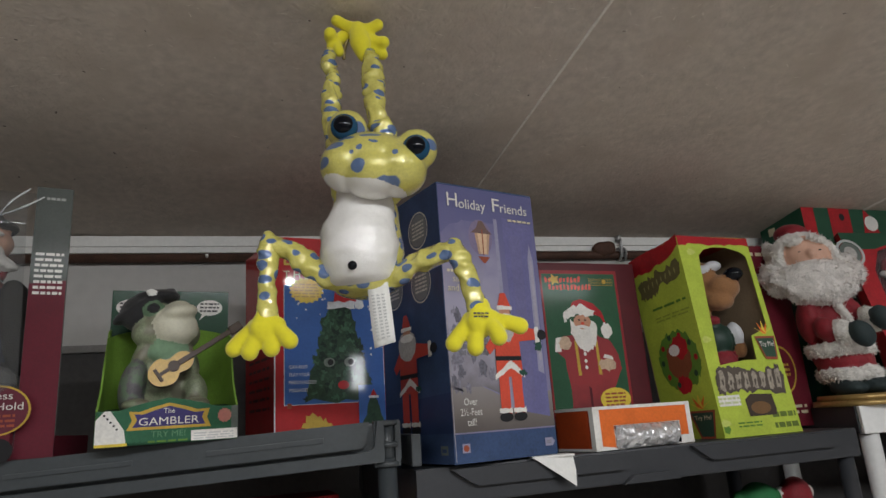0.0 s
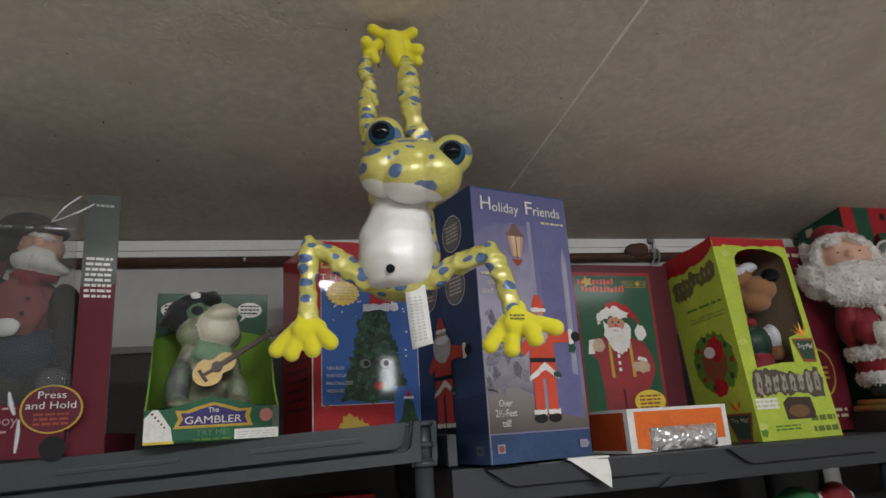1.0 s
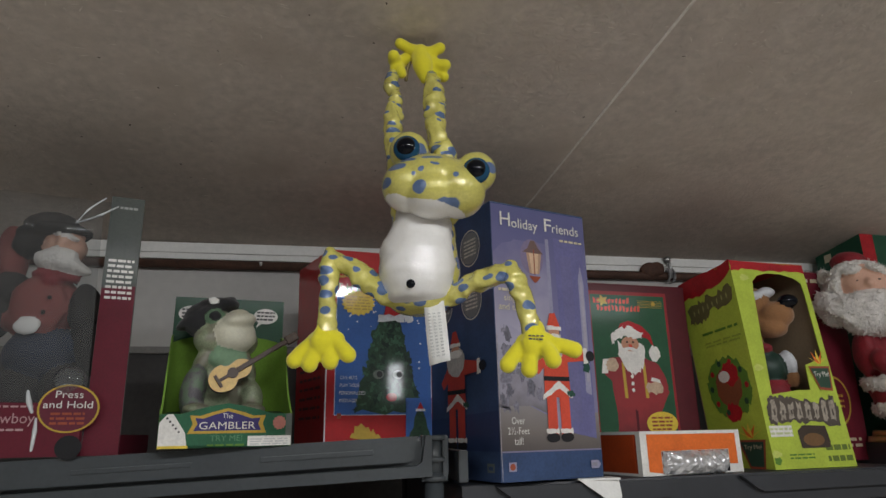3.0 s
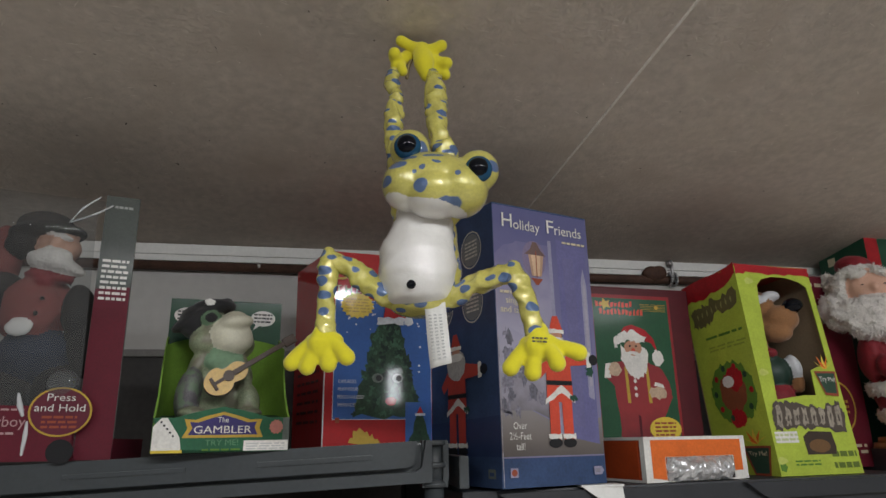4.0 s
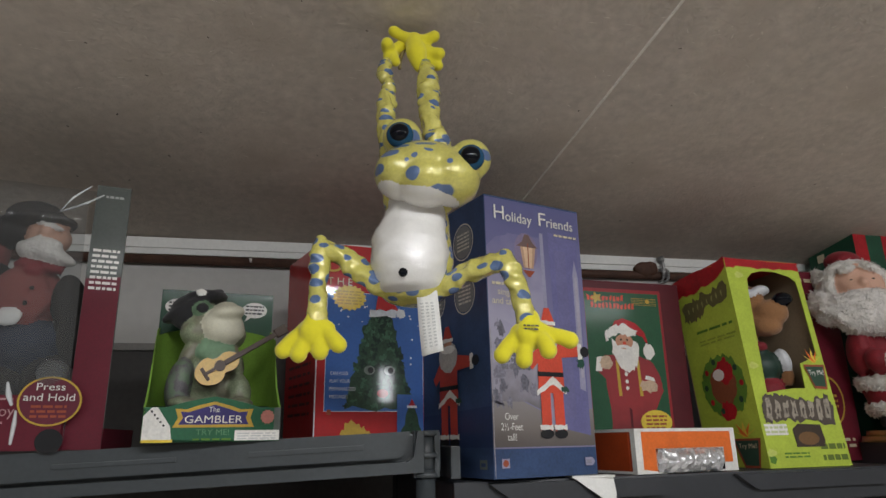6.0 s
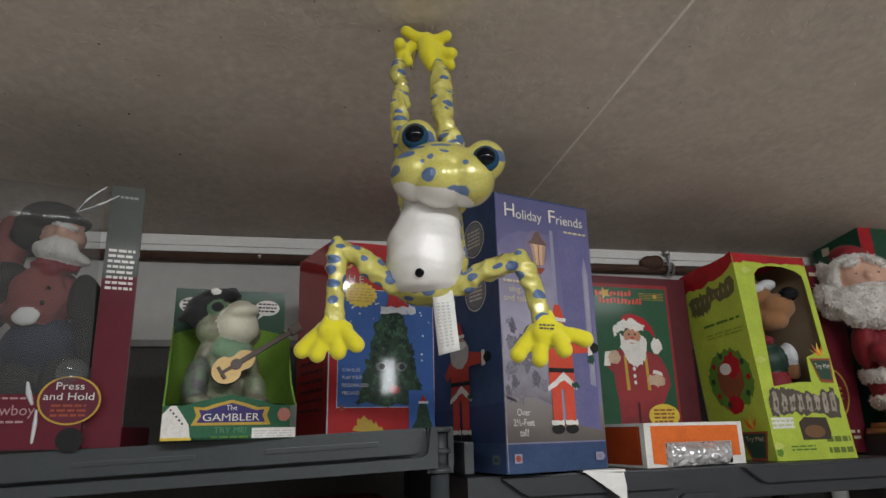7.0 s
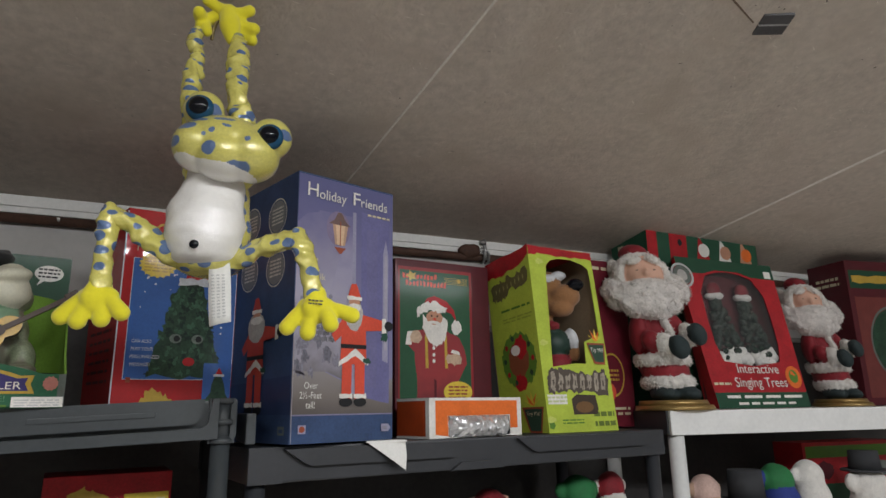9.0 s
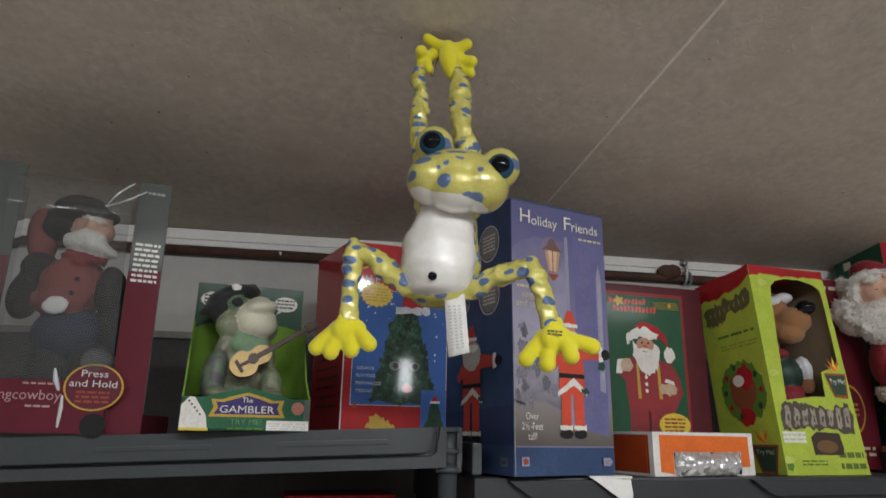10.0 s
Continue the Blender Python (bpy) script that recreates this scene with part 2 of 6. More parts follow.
def tube(bm, pts, radii, idx=0, seg=14, steps=8, wrinkle=0.0, flat=1.0, crease=0.0, fold=55.0):
    """A smooth tapered tube through the points, with rounded ends."""
    pts = [Vector(p) for p in pts]
    path = []
    n = len(pts)
    for i in range(n - 1):
        a, b, c, d = pts[max(i - 1, 0)], pts[i], pts[i + 1], pts[min(i + 2, n - 1)]
        for k in range(steps):
            t = k / steps
            p = 0.5 * (2 * b + (c - a) * t + (2 * a - 5 * b + 4 * c - d) * t * t + (3 * b - a - 3 * c + d) * t ** 3)
            path.append((p, radii[i] + (radii[i + 1] - radii[i]) * t))
    path.append((pts[-1], radii[-1]))
    d0, d1 = (path[0][0] - path[1][0]).normalized(), (path[-1][0] - path[-2][0]).normalized()
    r0, r1 = path[0][1], path[-1][1]
    path = [(path[0][0] + d0 * r0 * s, r0 * c) for s, c in ((0.95, 0.3), (0.7, 0.7), (0.35, 0.93))] + path
    path += [(path[-1][0] + d1 * r1 * s, r1 * c) for s, c in ((0.35, 0.93), (0.7, 0.7), (0.95, 0.3))]
    rings = []
    side = None
    for i, (p, r) in enumerate(path):
        d = (path[min(i + 1, len(path) - 1)][0] - path[max(i - 1, 0)][0]).normalized()
        if side is None:
            side = d.orthogonal().normalized()
        side = (side - d * side.dot(d)).normalized()
        other = d.cross(side)
        ring = []
        for k in range(seg):
            a = 2 * math.pi * k / seg
            q = p + (side * math.cos(a) + other * math.sin(a) * flat) * r
            if wrinkle:
                q += (q - p) * wrinkle * noise.noise(q * 70)
            if crease:
                h = noise.noise(q * fold + d * 3.1)
                g = noise.noise(q * fold * 2.1 + Vector((7, 3, 1)))
                q += (q - p) * crease * (0.35 - 1.5 * abs(h) + 0.35 * g)
            ring.append(bm.verts.new(q))
        rings.append(ring)
    for a, b in zip(rings, rings[1:]):
        for k in range(seg):
            f = bm.faces.new((a[k], a[(k + 1) % seg], b[(k + 1) % seg], b[k]))
            f.material_index, f.smooth = idx, True
    for ring, flip in ((rings[0], True), (rings[-1], False)):
        f = bm.faces.new(ring[::-1] if flip else ring)
        f.material_index, f.smooth = idx, True
    return bm


def loft(bm, rows, w0, depth, seg=40, steps=6, quilt=0.0):
    """A soft stuffed body through level ellipses: rows of (across, height, half-width, depth offset) in millimetres."""
    n = len(rows)
    rings = []
    for i in range(n - 1):
        a, b, c, d = (Vector(rows[min(max(k, 0), n - 1)]) for k in (i - 1, i, i + 1, i + 2))
        for k in range(steps + (i == n - 2)):
            t = k / steps
            u, z, h, w = 0.5 * (2 * b + (c - a) * t + (2 * a - 5 * b + 4 * c - d) * t * t + (3 * b - a - 3 * c + d) * t ** 3)
            ring = []
            for j in range(seg):
                g = 2 * math.pi * j / seg
                p = Vector(((u + h * math.cos(g)) / 1000, (-(w0 + w) + h * depth * math.sin(g)) / 1000, z / 1000))
                if quilt:
                    p += Vector((math.cos(g), math.sin(g), 0)) * quilt * (noise.noise(p * 38) + 0.5 * noise.noise(p * 90))
                ring.append(bm.verts.new(p))
            rings.append(ring)
    for a, b in zip(rings, rings[1:]):
        for k in range(seg):
            bm.faces.new((a[k], a[(k + 1) % seg], b[(k + 1) % seg], b[k])).smooth = True
    bm.faces.new(rings[0][::-1])
    bm.faces.new(rings[-1])
    return bm


def cyl(bm, a, b, r0, r1=None, idx=0, seg=24, smooth=True):
    a, b = Vector(a), Vector(b)
    r = bmesh.ops.create_cone(bm, cap_ends=True, segments=seg, radius1=r0, radius2=r0 if r1 is None else r1, depth=(b - a).length)
    m = Matrix.Translation((a + b) / 2) @ (b - a).to_track_quat("Z", "Y").to_matrix().to_4x4()
    for v in r["verts"]:
        v.co = m @ v.co
        for f in v.link_faces:
            f.material_index = idx
            f.smooth = smooth and len(f.verts) == 4
    return bm


def fuse(ob, size, smooth=6):
    """Melt a part's overlapping pieces into one skin."""
    md = ob.modifiers.new("fuse", "REMESH")
    md.mode, md.voxel_size, md.use_smooth_shade = "VOXEL", size, True
    sm = ob.modifiers.new("soften", "SMOOTH")
    sm.factor, sm.iterations = 0.5, smooth
    return ob


def circle(cx, cy, rx, ry=None, n=28, a0=0.0, a1=360.0):
    ry = rx if ry is None else ry
    return [(cx + rx * math.cos(radians(a0 + (a1 - a0) * k / n)), cy + ry * math.sin(radians(a0 + (a1 - a0) * k / n))) for k in range(n + (0 if a1 - a0 >= 360 else 1))]


def rect(x0, y0, x1, y1):
    return [(x0, y0), (x1, y0), (x1, y1), (x0, y1)]


def burst(cx, cy, rx, ry, n=18, dip=0.86):
    return [(cx + rx * (1 if k % 2 else dip) * math.cos(math.pi * k / n), cy + ry * (1 if k % 2 else dip) * math.sin(math.pi * k / n)) for k in range(2 * n)]


def rough_edge(pts, amount, sub=4, seed=0):
    """The outline with a shaggy edge."""
    rnd = random.Random(seed)
    out = []
    for (x0, y0), (x1, y1) in zip(pts, pts[1:] + pts[:1]):
        for k in range(sub):
            t = k / sub
            out.append((x0 + (x1 - x0) * t + rnd.uniform(-amount, amount), y0 + (y1 - y0) * t + rnd.uniform(-amount, amount)))
    return out


class Face:
    """A box's face: (u, v) from 0 to 1 across and up."""

    def __init__(self, bl, br, tr, tl):
        self.c = [Vector(p) for p in (bl, br, tr, tl)]
        self.n = (self.c[1] - self.c[0]).cross(self.c[3] - self.c[0]).normalized()
        self.w, self.h = (self.c[1] - self.c[0]).length, (self.c[3] - self.c[0]).length

    def at(self, u, v, lift=0.0):
        a, b, c, d = self.c
        return (a * (1 - u) + b * u) * (1 - v) + (d * (1 - u) + c * u) * v + self.n * lift


class Print:
    """Printed shapes on a face: each later one lies a hair above the last."""

    def __init__(self, face, lift=0.0006):
        self.f, self.bm, self.mats, self.lift = face, bmesh.new(), [], lift

    def slot(self, m):
        if m not in self.mats:
            self.mats.append(m)
        return self.mats.index(m)

    def add(self, pts, m):
        vs = [self.bm.verts.new(self.f.at(u, v, self.lift)) for u, v in pts]
        f = self.bm.faces.new(vs)
        f.normal_update()
        if f.normal.dot(self.f.n) < 0:
            f.normal_flip()
        f.material_index = self.slot(m)
        self.lift += 0.00003
        return self

    def ring(self, cx, cy, rx, ry, width, m, n=32):
        k = self.slot(m)
        o = [self.bm.verts.new(self.f.at(u, v, self.lift)) for u, v in circle(cx, cy, rx, ry, n)]
        i = [self.bm.verts.new(self.f.at(u, v, self.lift)) for u, v in circle(cx, cy, rx - width, ry - width * ry / rx, n)]
        for j in range(n):
            self.bm.faces.new((o[j], o[(j + 1) % n], i[(j + 1) % n], i[j])).material_index = k
        self.lift += 0.00003
        return self

    def bars(self, x0, y0, x1, y1, lines, m, seed=0):
        """Unreadable small print as bars."""
        rnd = random.Random(seed)
        step = (y1 - y0) / lines
        for k in range(lines):
            y = y1 - (k + 0.75) * step
            x = x0
            while x < x1 - 0.01:
                w = rnd.uniform(0.12, 0.32) * (x1 - x0)
                self.add(rect(x, y, min(x + w, x1), y + step * 0.5), m)
                self.lift -= 0.00003
                x += w + 0.05 * (x1 - x0)
        return self

    def done(self, name, parent, label=""):
        ob = part(name, self.bm, self.mats, parent, label, "keep")
        return ob if label else tagged(ob, kind="stuff")


def lettering(face, text, u, v, height, m, parent, width=None, lift=0.0012, slope=0.0, squash=1.0, name="lettering"):
    """Words on a face: centred at (u, v), height and width as fractions of the face."""
    cu = bpy.data.curves.new("letters", "FONT")
    cu.body, cu.align_x, cu.align_y, cu.size, cu.resolution_u = text, "CENTER", "CENTER", 1.0, 3
    ob = new("letters", cu)
    bpy.context.view_layer.update()
    me = bpy.data.meshes.new_from_object(ob.evaluated_get(bpy.context.evaluated_depsgraph_get()))
    bpy.data.objects.remove(ob)
    xs = [q.co.x for q in me.vertices]
    wide = max(xs) - min(xs)
    lines = text.count("\n") + 1
    k = height * face.h
    kx = (width * face.w / wide) if width else k * squash
    for q in me.vertices:
        q.co = face.at(u + q.co.x * kx / face.w, v + q.co.y * k / face.h + slope * q.co.x * kx / face.w, lift)
    me.materials.append(m)
    out = new(name, me)
    out.parent = parent
    return out


def carton(name, low, high, m, label, category="box", bevel=0.0025, body="carton", group=""):
    """A closed printed carton; returns the thing and its faces."""
    t = thing(name, label, category, group)
    bm = bmesh.new()
    hexa(bm, low, high, bevel)
    part(body, bm, m, t)
    return t, faces_of(low, high)


def faces_of(low, high):
    return {"front": Face(low[0], low[1], high[1], high[0]), "left": Face(low[3], low[0], high[0], high[3]),
            "right": Face(low[1], low[2], high[2], high[1]), "top": Face(high[0], high[1], high[2], high[3])}


def corners(fl, fr, depth, z0, z1, lean=(0, 0)):
    """Low and high corners from the front edge on the plan, the depth and the heights."""
    a, b = Vector(fl), Vector(fr)
    d = (b - a).normalized()
    back = Vector((-d.y, d.x)) * depth
    plan = [a, b, b + back, a + back]
    return [(p.x, p.y, z0) for p in plan], [(p.x + lean[0], p.y + lean[1], z1) for p in plan]


def fused(name, blobs, mats, voxel, m=None, lumps=(), smooth=4):
    """One skin over overlapping ellipsoids (centre, radii, slot, turn): each stretch takes its ellipsoid's material."""
    bm = bmesh.new()
    forms = []
    for c, r, i, *rest in blobs:
        rt = rest[0] if rest else (0, 0, 0)
        lu = rest[1] if len(rest) > 1 else 0.05
        blob(bm, c, r, rt, 0, 24, 16, lu, 40)
        forms.append(((Matrix.Translation(c) @ Euler([radians(a) for a in rt]).to_matrix().to_4x4() @ Matrix.Diagonal((*r, 1))).inverted(), i))
    tmp = link_mesh("melt", bm, mats)
    fuse(tmp, voxel, smooth)
    bpy.context.view_layer.update()
    me = bpy.data.meshes.new_from_object(tmp.evaluated_get(bpy.context.evaluated_depsgraph_get()))
    bpy.data.objects.remove(tmp)
    me.name = name
    me.materials.clear()
    for q in mats:
        me.materials.append(q)
    inv = np.array([np.array(a) for a, _ in forms])
    ids = [i for _, i in forms]
    cs = np.array([(*q.center, 1.0) for q in me.polygons])
    dist = np.linalg.norm((inv @ cs.T)[:, :3, :], axis=1)
    best = dist.argmin(axis=0)
    for q, k in zip(me.polygons, best):
        q.material_index, q.use_smooth = ids[int(k)], True
    if m is not None:
        me.transform(m)
    return new(name, me)

# ---- the room ----
SLOPE, RIDGE = 0.15, 2.508  # the ceiling falls towards the shelves' wall


def ceil_z(y):
    return RIDGE - SLOPE * y


def wall_y(x):
    return 0.655 + 0.033 * x


def slab(name, low, high, m, label, category, bevel=0.0):
    bm = bmesh.new()
    hexa(bm, low, high, bevel)
    return tagged(link_mesh(name, bm, m), label, category, kind="structure")


X0, X1, Y0 = -2.6, 4.2, -4.4
slab("floor", [(X0, Y0, -0.1), (X1, Y0, -0.1), (X1, 0.9, -0.1), (X0, 0.9, -0.1)], [(X0, Y0, 0), (X1, Y0, 0), (X1, 0.9, 0), (X0, 0.9, 0)], M_FLOOR, "unseen floor of the storage room, pale to bounce light", "floor")
# back wall behind the shelves
low = [(X0, wall_y(X0), 0), (X1, wall_y(X1), 0), (X1, wall_y(X1) + 0.12, 0), (X0, wall_y(X0) + 0.12, 0)]
slab("wall_north", low, [(x, y, 2.44) for x, y, _ in low], M_WALL, "off-white painted wall behind the shelves", "wall")
slab("wall_west", [(X0 - 0.12, Y0, 0), (X0, Y0, 0), (X0, 0.75, 0), (X0 - 0.12, 0.75, 0)], [(X0 - 0.12, Y0, 3.3), (X0, Y0, 3.3), (X0, 0.75, 2.5), (X0 - 0.12, 0.75, 2.5)], M_WALL, "plain off-white side wall", "wall")
slab("wall_east", [(X1, Y0, 0), (X1 + 0.12, Y0, 0), (X1 + 0.12, 0.95, 0), (X1, 0.95, 0)], [(X1, Y0, 3.3), (X1 + 0.12, Y0, 3.3), (X1 + 0.12, 0.95, 2.5), (X1, 0.95, 2.5)], M_WALL, "plain off-white side wall", "wall")
# unseen wall behind the camera, with an opening for the window placed there
WX0, WX1, WZ0, WZ1 = 2.24, 2.48, 2.22, 2.66
bm = bmesh.new()
for a in ((X0, WX0, 0, 3.3), (WX1, X1, 0, 3.3), (WX0, WX1, 0, WZ0), (WX0, WX1, WZ1, 3.3)):
    block(bm, a[0], a[1], Y0 - 0.14, Y0, a[2], a[3])
tagged(link_mesh("wall_south", bm, M_WALL), "unseen off-white wall opened for the window", "wall", kind="structure")
win = thing("window_1", "unseen white-framed window, placed for the tree carton's glare", "window", kind="structure")
bm = bmesh.new()
for a in ((WX0, WX0 + 0.04, WZ0, WZ1), (WX1 - 0.04, WX1, WZ0, WZ1), (WX0 + 0.04, WX1 - 0.04, WZ0, WZ0 + 0.04), (WX0 + 0.04, WX1 - 0.04, WZ1 - 0.04, WZ1)):
    block(bm, a[0], a[1], Y0 - 0.11, Y0 - 0.05, a[2], a[3], 0.003)
part("window_frame", bm, M_TRIM, win)
# ceiling: boards with a gap between, filled seams
bm = bmesh.new()
low = [(X0, Y0, ceil_z(Y0)), (X1, Y0, ceil_z(Y0)), (X1, 0.82, ceil_z(0.82)), (X0, 0.82, ceil_z(0.82))]
hexa(bm, low, [(x, y, z + 0.08) for x, y, z in low])
tagged(link_mesh("ceiling", bm, M_CEIL), "beige textured board ceiling sloping down to the wall", "ceiling", kind="structure")


def ceiling_strip(name, a, b, width, thick, m, label):
    """A narrow strip under the ceiling from a to b on the plan."""
    a, b = Vector(a), Vector(b)
    d = (b - a).normalized()
    s = Vector((-d.y, d.x)) * width / 2
    n = 24
    bm = bmesh.new()
    rows = []
    for i in range(n + 1):
        p = a + (b - a) * i / n
        w = 1 + 0.25 * noise.noise((p.x * 9, p.y * 9, 0))
        rows.append([bm.verts.new((q.x, q.y, ceil_z(q.y) - dz)) for q, dz in ((p - s * w, -0.002), (p - s * w * 0.6, thick), (p + s * w * 0.6, thick), (p + s * w, -0.002))])
    for r, q in zip(rows, rows[1:]):
        for k in range(3):
            bm.faces.new((r[k], r[k + 1], q[k + 1], q[k]))
    return tagged(link_mesh(name, bm, m), label, "ceiling seam", kind="structure")


ceiling_strip("trim_seam", (0.142, 0.66), (0.644, -3.2), 0.0075, 0.0015, M_SEAM, "pale filled seam between ceiling boards")
ceiling_strip("trim_seam", (1.400, 0.68), (1.869, -3.2), 0.017, 0.0015, M_SEAM, "pale filled seam between ceiling boards")
ceiling_strip("trim_seam", (0.45, -0.52), (0.752, -0.395), 0.005, 0.0008, mat("seam_dark", (0.16, 0.11, 0.08), 0.8), "thin brown crack line in the ceiling")
# little dark plate on the ceiling
pl = thing("ceiling_plate", "small dark metal plate with a thin steel strip on the ceiling", "plate", at=(0.79, -0.405, ceil_z(-0.405)))
bm = bmesh.new()
tiltm = Euler((-math.atan(SLOPE), 0, radians(-22))).to_matrix().to_4x4()
for y0, y1 in ((-0.026, -0.002), (0.002, 0.026)):
    block(bm, -0.028, 0.028, y0, y1, -0.005, 0.001, 0.001, 0, tiltm)
part("plate", bm, mat("dark_steel", (0.10, 0.10, 0.105), 0.5, 0.3), pl)
bm = bmesh.new()
block(bm, -0.028, 0.028, -0.0015, 0.0015, -0.006, 0.001, 0.001, 0, tiltm)
part("strip", bm, M_STEEL, pl, "thin bright steel strip")
# flecks and pits of the sprayed ceiling
bm = bmesh.new()
rnd = random.Random(5)
for k in range(150):
    x, y = rnd.uniform(-1.3, 2.2), rnd.uniform(-0.75, 0.55)
    r, s, a = rnd.uniform(0.0008, 0.0018), rnd.uniform(1.0, 3.5), rnd.uniform(0, 3.14)
    m4 = Matrix.Translation((x, y, ceil_z(y) - 0.0004)) @ Euler((-math.atan(SLOPE), 0, a)).to_matrix().to_4x4()
    vs = [bm.verts.new(m4 @ Vector((r * s * math.cos(t), r * math.sin(t), -0.0008 if j % 2 else 0))) for j, t in enumerate([i * math.pi / 3 for i in range(6)])]
    bm.faces.new(vs[::-1])
tagged(link_mesh("ceiling_flecks", bm, mat("dark_fleck", (0.12, 0.10, 0.085), 0.9)), "small dark pits and flecks in the ceiling coat", "flecks", kind="stuff")

bm = bmesh.new()
for k in range(1000):
    x, y = rnd.uniform(-1.3, 2.2), rnd.uniform(-0.75, 0.5)
    r, s, a = rnd.uniform(0.0005, 0.0010), rnd.uniform(4, 16), rnd.gauss(0.25, 0.7)
    m4 = Matrix.Translation((x, y, ceil_z(y) - 0.0006)) @ Euler((-math.atan(SLOPE), 0, a)).to_matrix().to_4x4()
    vs = [bm.verts.new(m4 @ Vector(p)) for p in ((-r * s, 0, 0), (0, -r, 0), (r * s, r, 0), (0, r, 0))]
    bm.faces.new(vs[::-1])
tagged(link_mesh("ceiling_fibres", bm, mat("pale_fibre", (0.80, 0.74, 0.66), 0.8)), "pale fibres in the ceiling coat", "fibres", kind="stuff")

# wall trim, pipe and clamp
ANG = math.atan(0.033)


def along_wall(bm, x0, x1, z0, z1, out, bevel=0.002):
    low = [(x0, wall_y(x0) - out, z0), (x1, wall_y(x1) - out, z0), (x1, wall_y(x1) + 0.01, z0), (x0, wall_y(x0) + 0.01, z0)]
    hexa(bm, low, [(x, y, z1) for x, y, _ in low], bevel)


bm = bmesh.new()
along_wall(bm, X0, X1, 2.368, 2.412, 0.014)
along_wall(bm, X0, X1, 2.384, 2.412, 0.019)
tagged(link_mesh("trim_cornice", bm, M_TRIM), "white painted moulding where wall meets ceiling", "moulding", kind="structure")
bm = bmesh.new()
along_wall(bm, X0, X1, 0.0, 2.118, 0.02)
tagged(link_mesh("trim_panelling", bm, M_DARK), "near-black panelling on the lower wall", "panelling", kind="structure")
bm = bmesh.new()
along_wall(bm, X0, X1, 2.118, 2.136, 0.03, 0.004)
tagged(link_mesh("trim_rail", bm, mat("grey_rail", (0.2, 0.19, 0.18), 0.6)), "grey rail capping the dark panelling", "rail", kind="structure")
pipe = thing("wall_pipe", "rusty brown pipe running along the wall under the moulding", "pipe")
bm = bmesh.new()
cyl(bm, (X0, wall_y(X0) - 0.014, 2.354), (X1, wall_y(X1) - 0.014, 2.354), 0.0125, seg=16)
part("pipe", bm, M_RUST, pipe)
bm = bmesh.new()
blob(bm, (0.645, wall_y(0.645) - 0.022, 2.372), (0.04, 0.014, 0.024), lump=0.3, freq=50)
part("joint", bm, M_RUST, pipe, "rust-stained brown pipe joint")
cl = thing("pipe_clamp", "silver steel pipe clamp on the rusty pipe", "clamp")
bm = bmesh.new()
for dx in (-0.008, 0.008):
    for k in range(16):
        a0, a1 = 2 * math.pi * k / 16, 2 * math.pi * (k + 1) / 16
        c = Vector((0.70 + dx, wall_y(0.7) - 0.016, 2.356))
        cyl(bm, c + Vector((0, math.cos(a0), math.sin(a0))) * 0.019, c + Vector((0, math.cos(a1), math.sin(a1))) * 0.019, 0.004, seg=6)
part("band", bm, M_STEEL, cl)
bm = bmesh.new()
cyl(bm, (0.70, wall_y(0.7) - 0.03, 2.345), (0.694, wall_y(0.7) - 0.03, 2.415), 0.005, seg=8)
cyl(bm, (0.692, wall_y(0.7) - 0.03, 2.395), (0.690, wall_y(0.7) - 0.03, 2.408), 0.011, seg=6)
part("bolt", bm, M_STEEL, cl)
bm = bmesh.new()
cyl(bm, (-0.485, wall_y(-0.5) - 0.027, 2.352), (-0.485, wall_y(-0.5) - 0.033, 2.358), 0.003, 0.004, seg=8)
tagged(link_mesh("nail", bm, M_TRIM), "small bright nail in the pipe", "nail")

# housings of the unseen tube lamps behind the camera; the outer two are added
for lamp_x, lamp_watts in LAMPS:
    tl = thing("unseen_tube_lamp", "unseen white fluorescent tube lamp added on the ceiling", "lamp", "ceiling lamps", at=(lamp_x, -2.2, ceil_z(-2.2)))
    bm = bmesh.new()
    block(bm, -0.62, 0.62, -0.07, 0.07, -0.05, 0.02, 0.006)
    part("housing", bm, M_TRIM, tl)

# ---- shelving ----


def shelf_frame(p, q):
    """Axes of a shelf front from p to q on the plan: matrix with x along, y back, origin at p."""
    d = (Vector(q) - Vector(p)).normalized()
    return Matrix(((d.x, -d.y, 0, p[0]), (d.y, d.x, 0, p[1]), (0, 0, 1, 0), (0, 0, 0, 1))), (Vector(q) - Vector(p)).length


def front_panel(bm, m, pts, y0, y1):
    """A raised shape on a shelf's front edge: pts are (x, z)."""
    a = [bm.verts.new(m @ Vector((x, y0, z))) for x, z in pts]
    c = [bm.verts.new(m @ Vector((x, y1, z))) for x, z in pts]
    bm.faces.new(a)
    for i in range(len(pts)):
        j = (i + 1) % len(pts)
        bm.faces.new((a[i], c[i], c[j], a[j]))


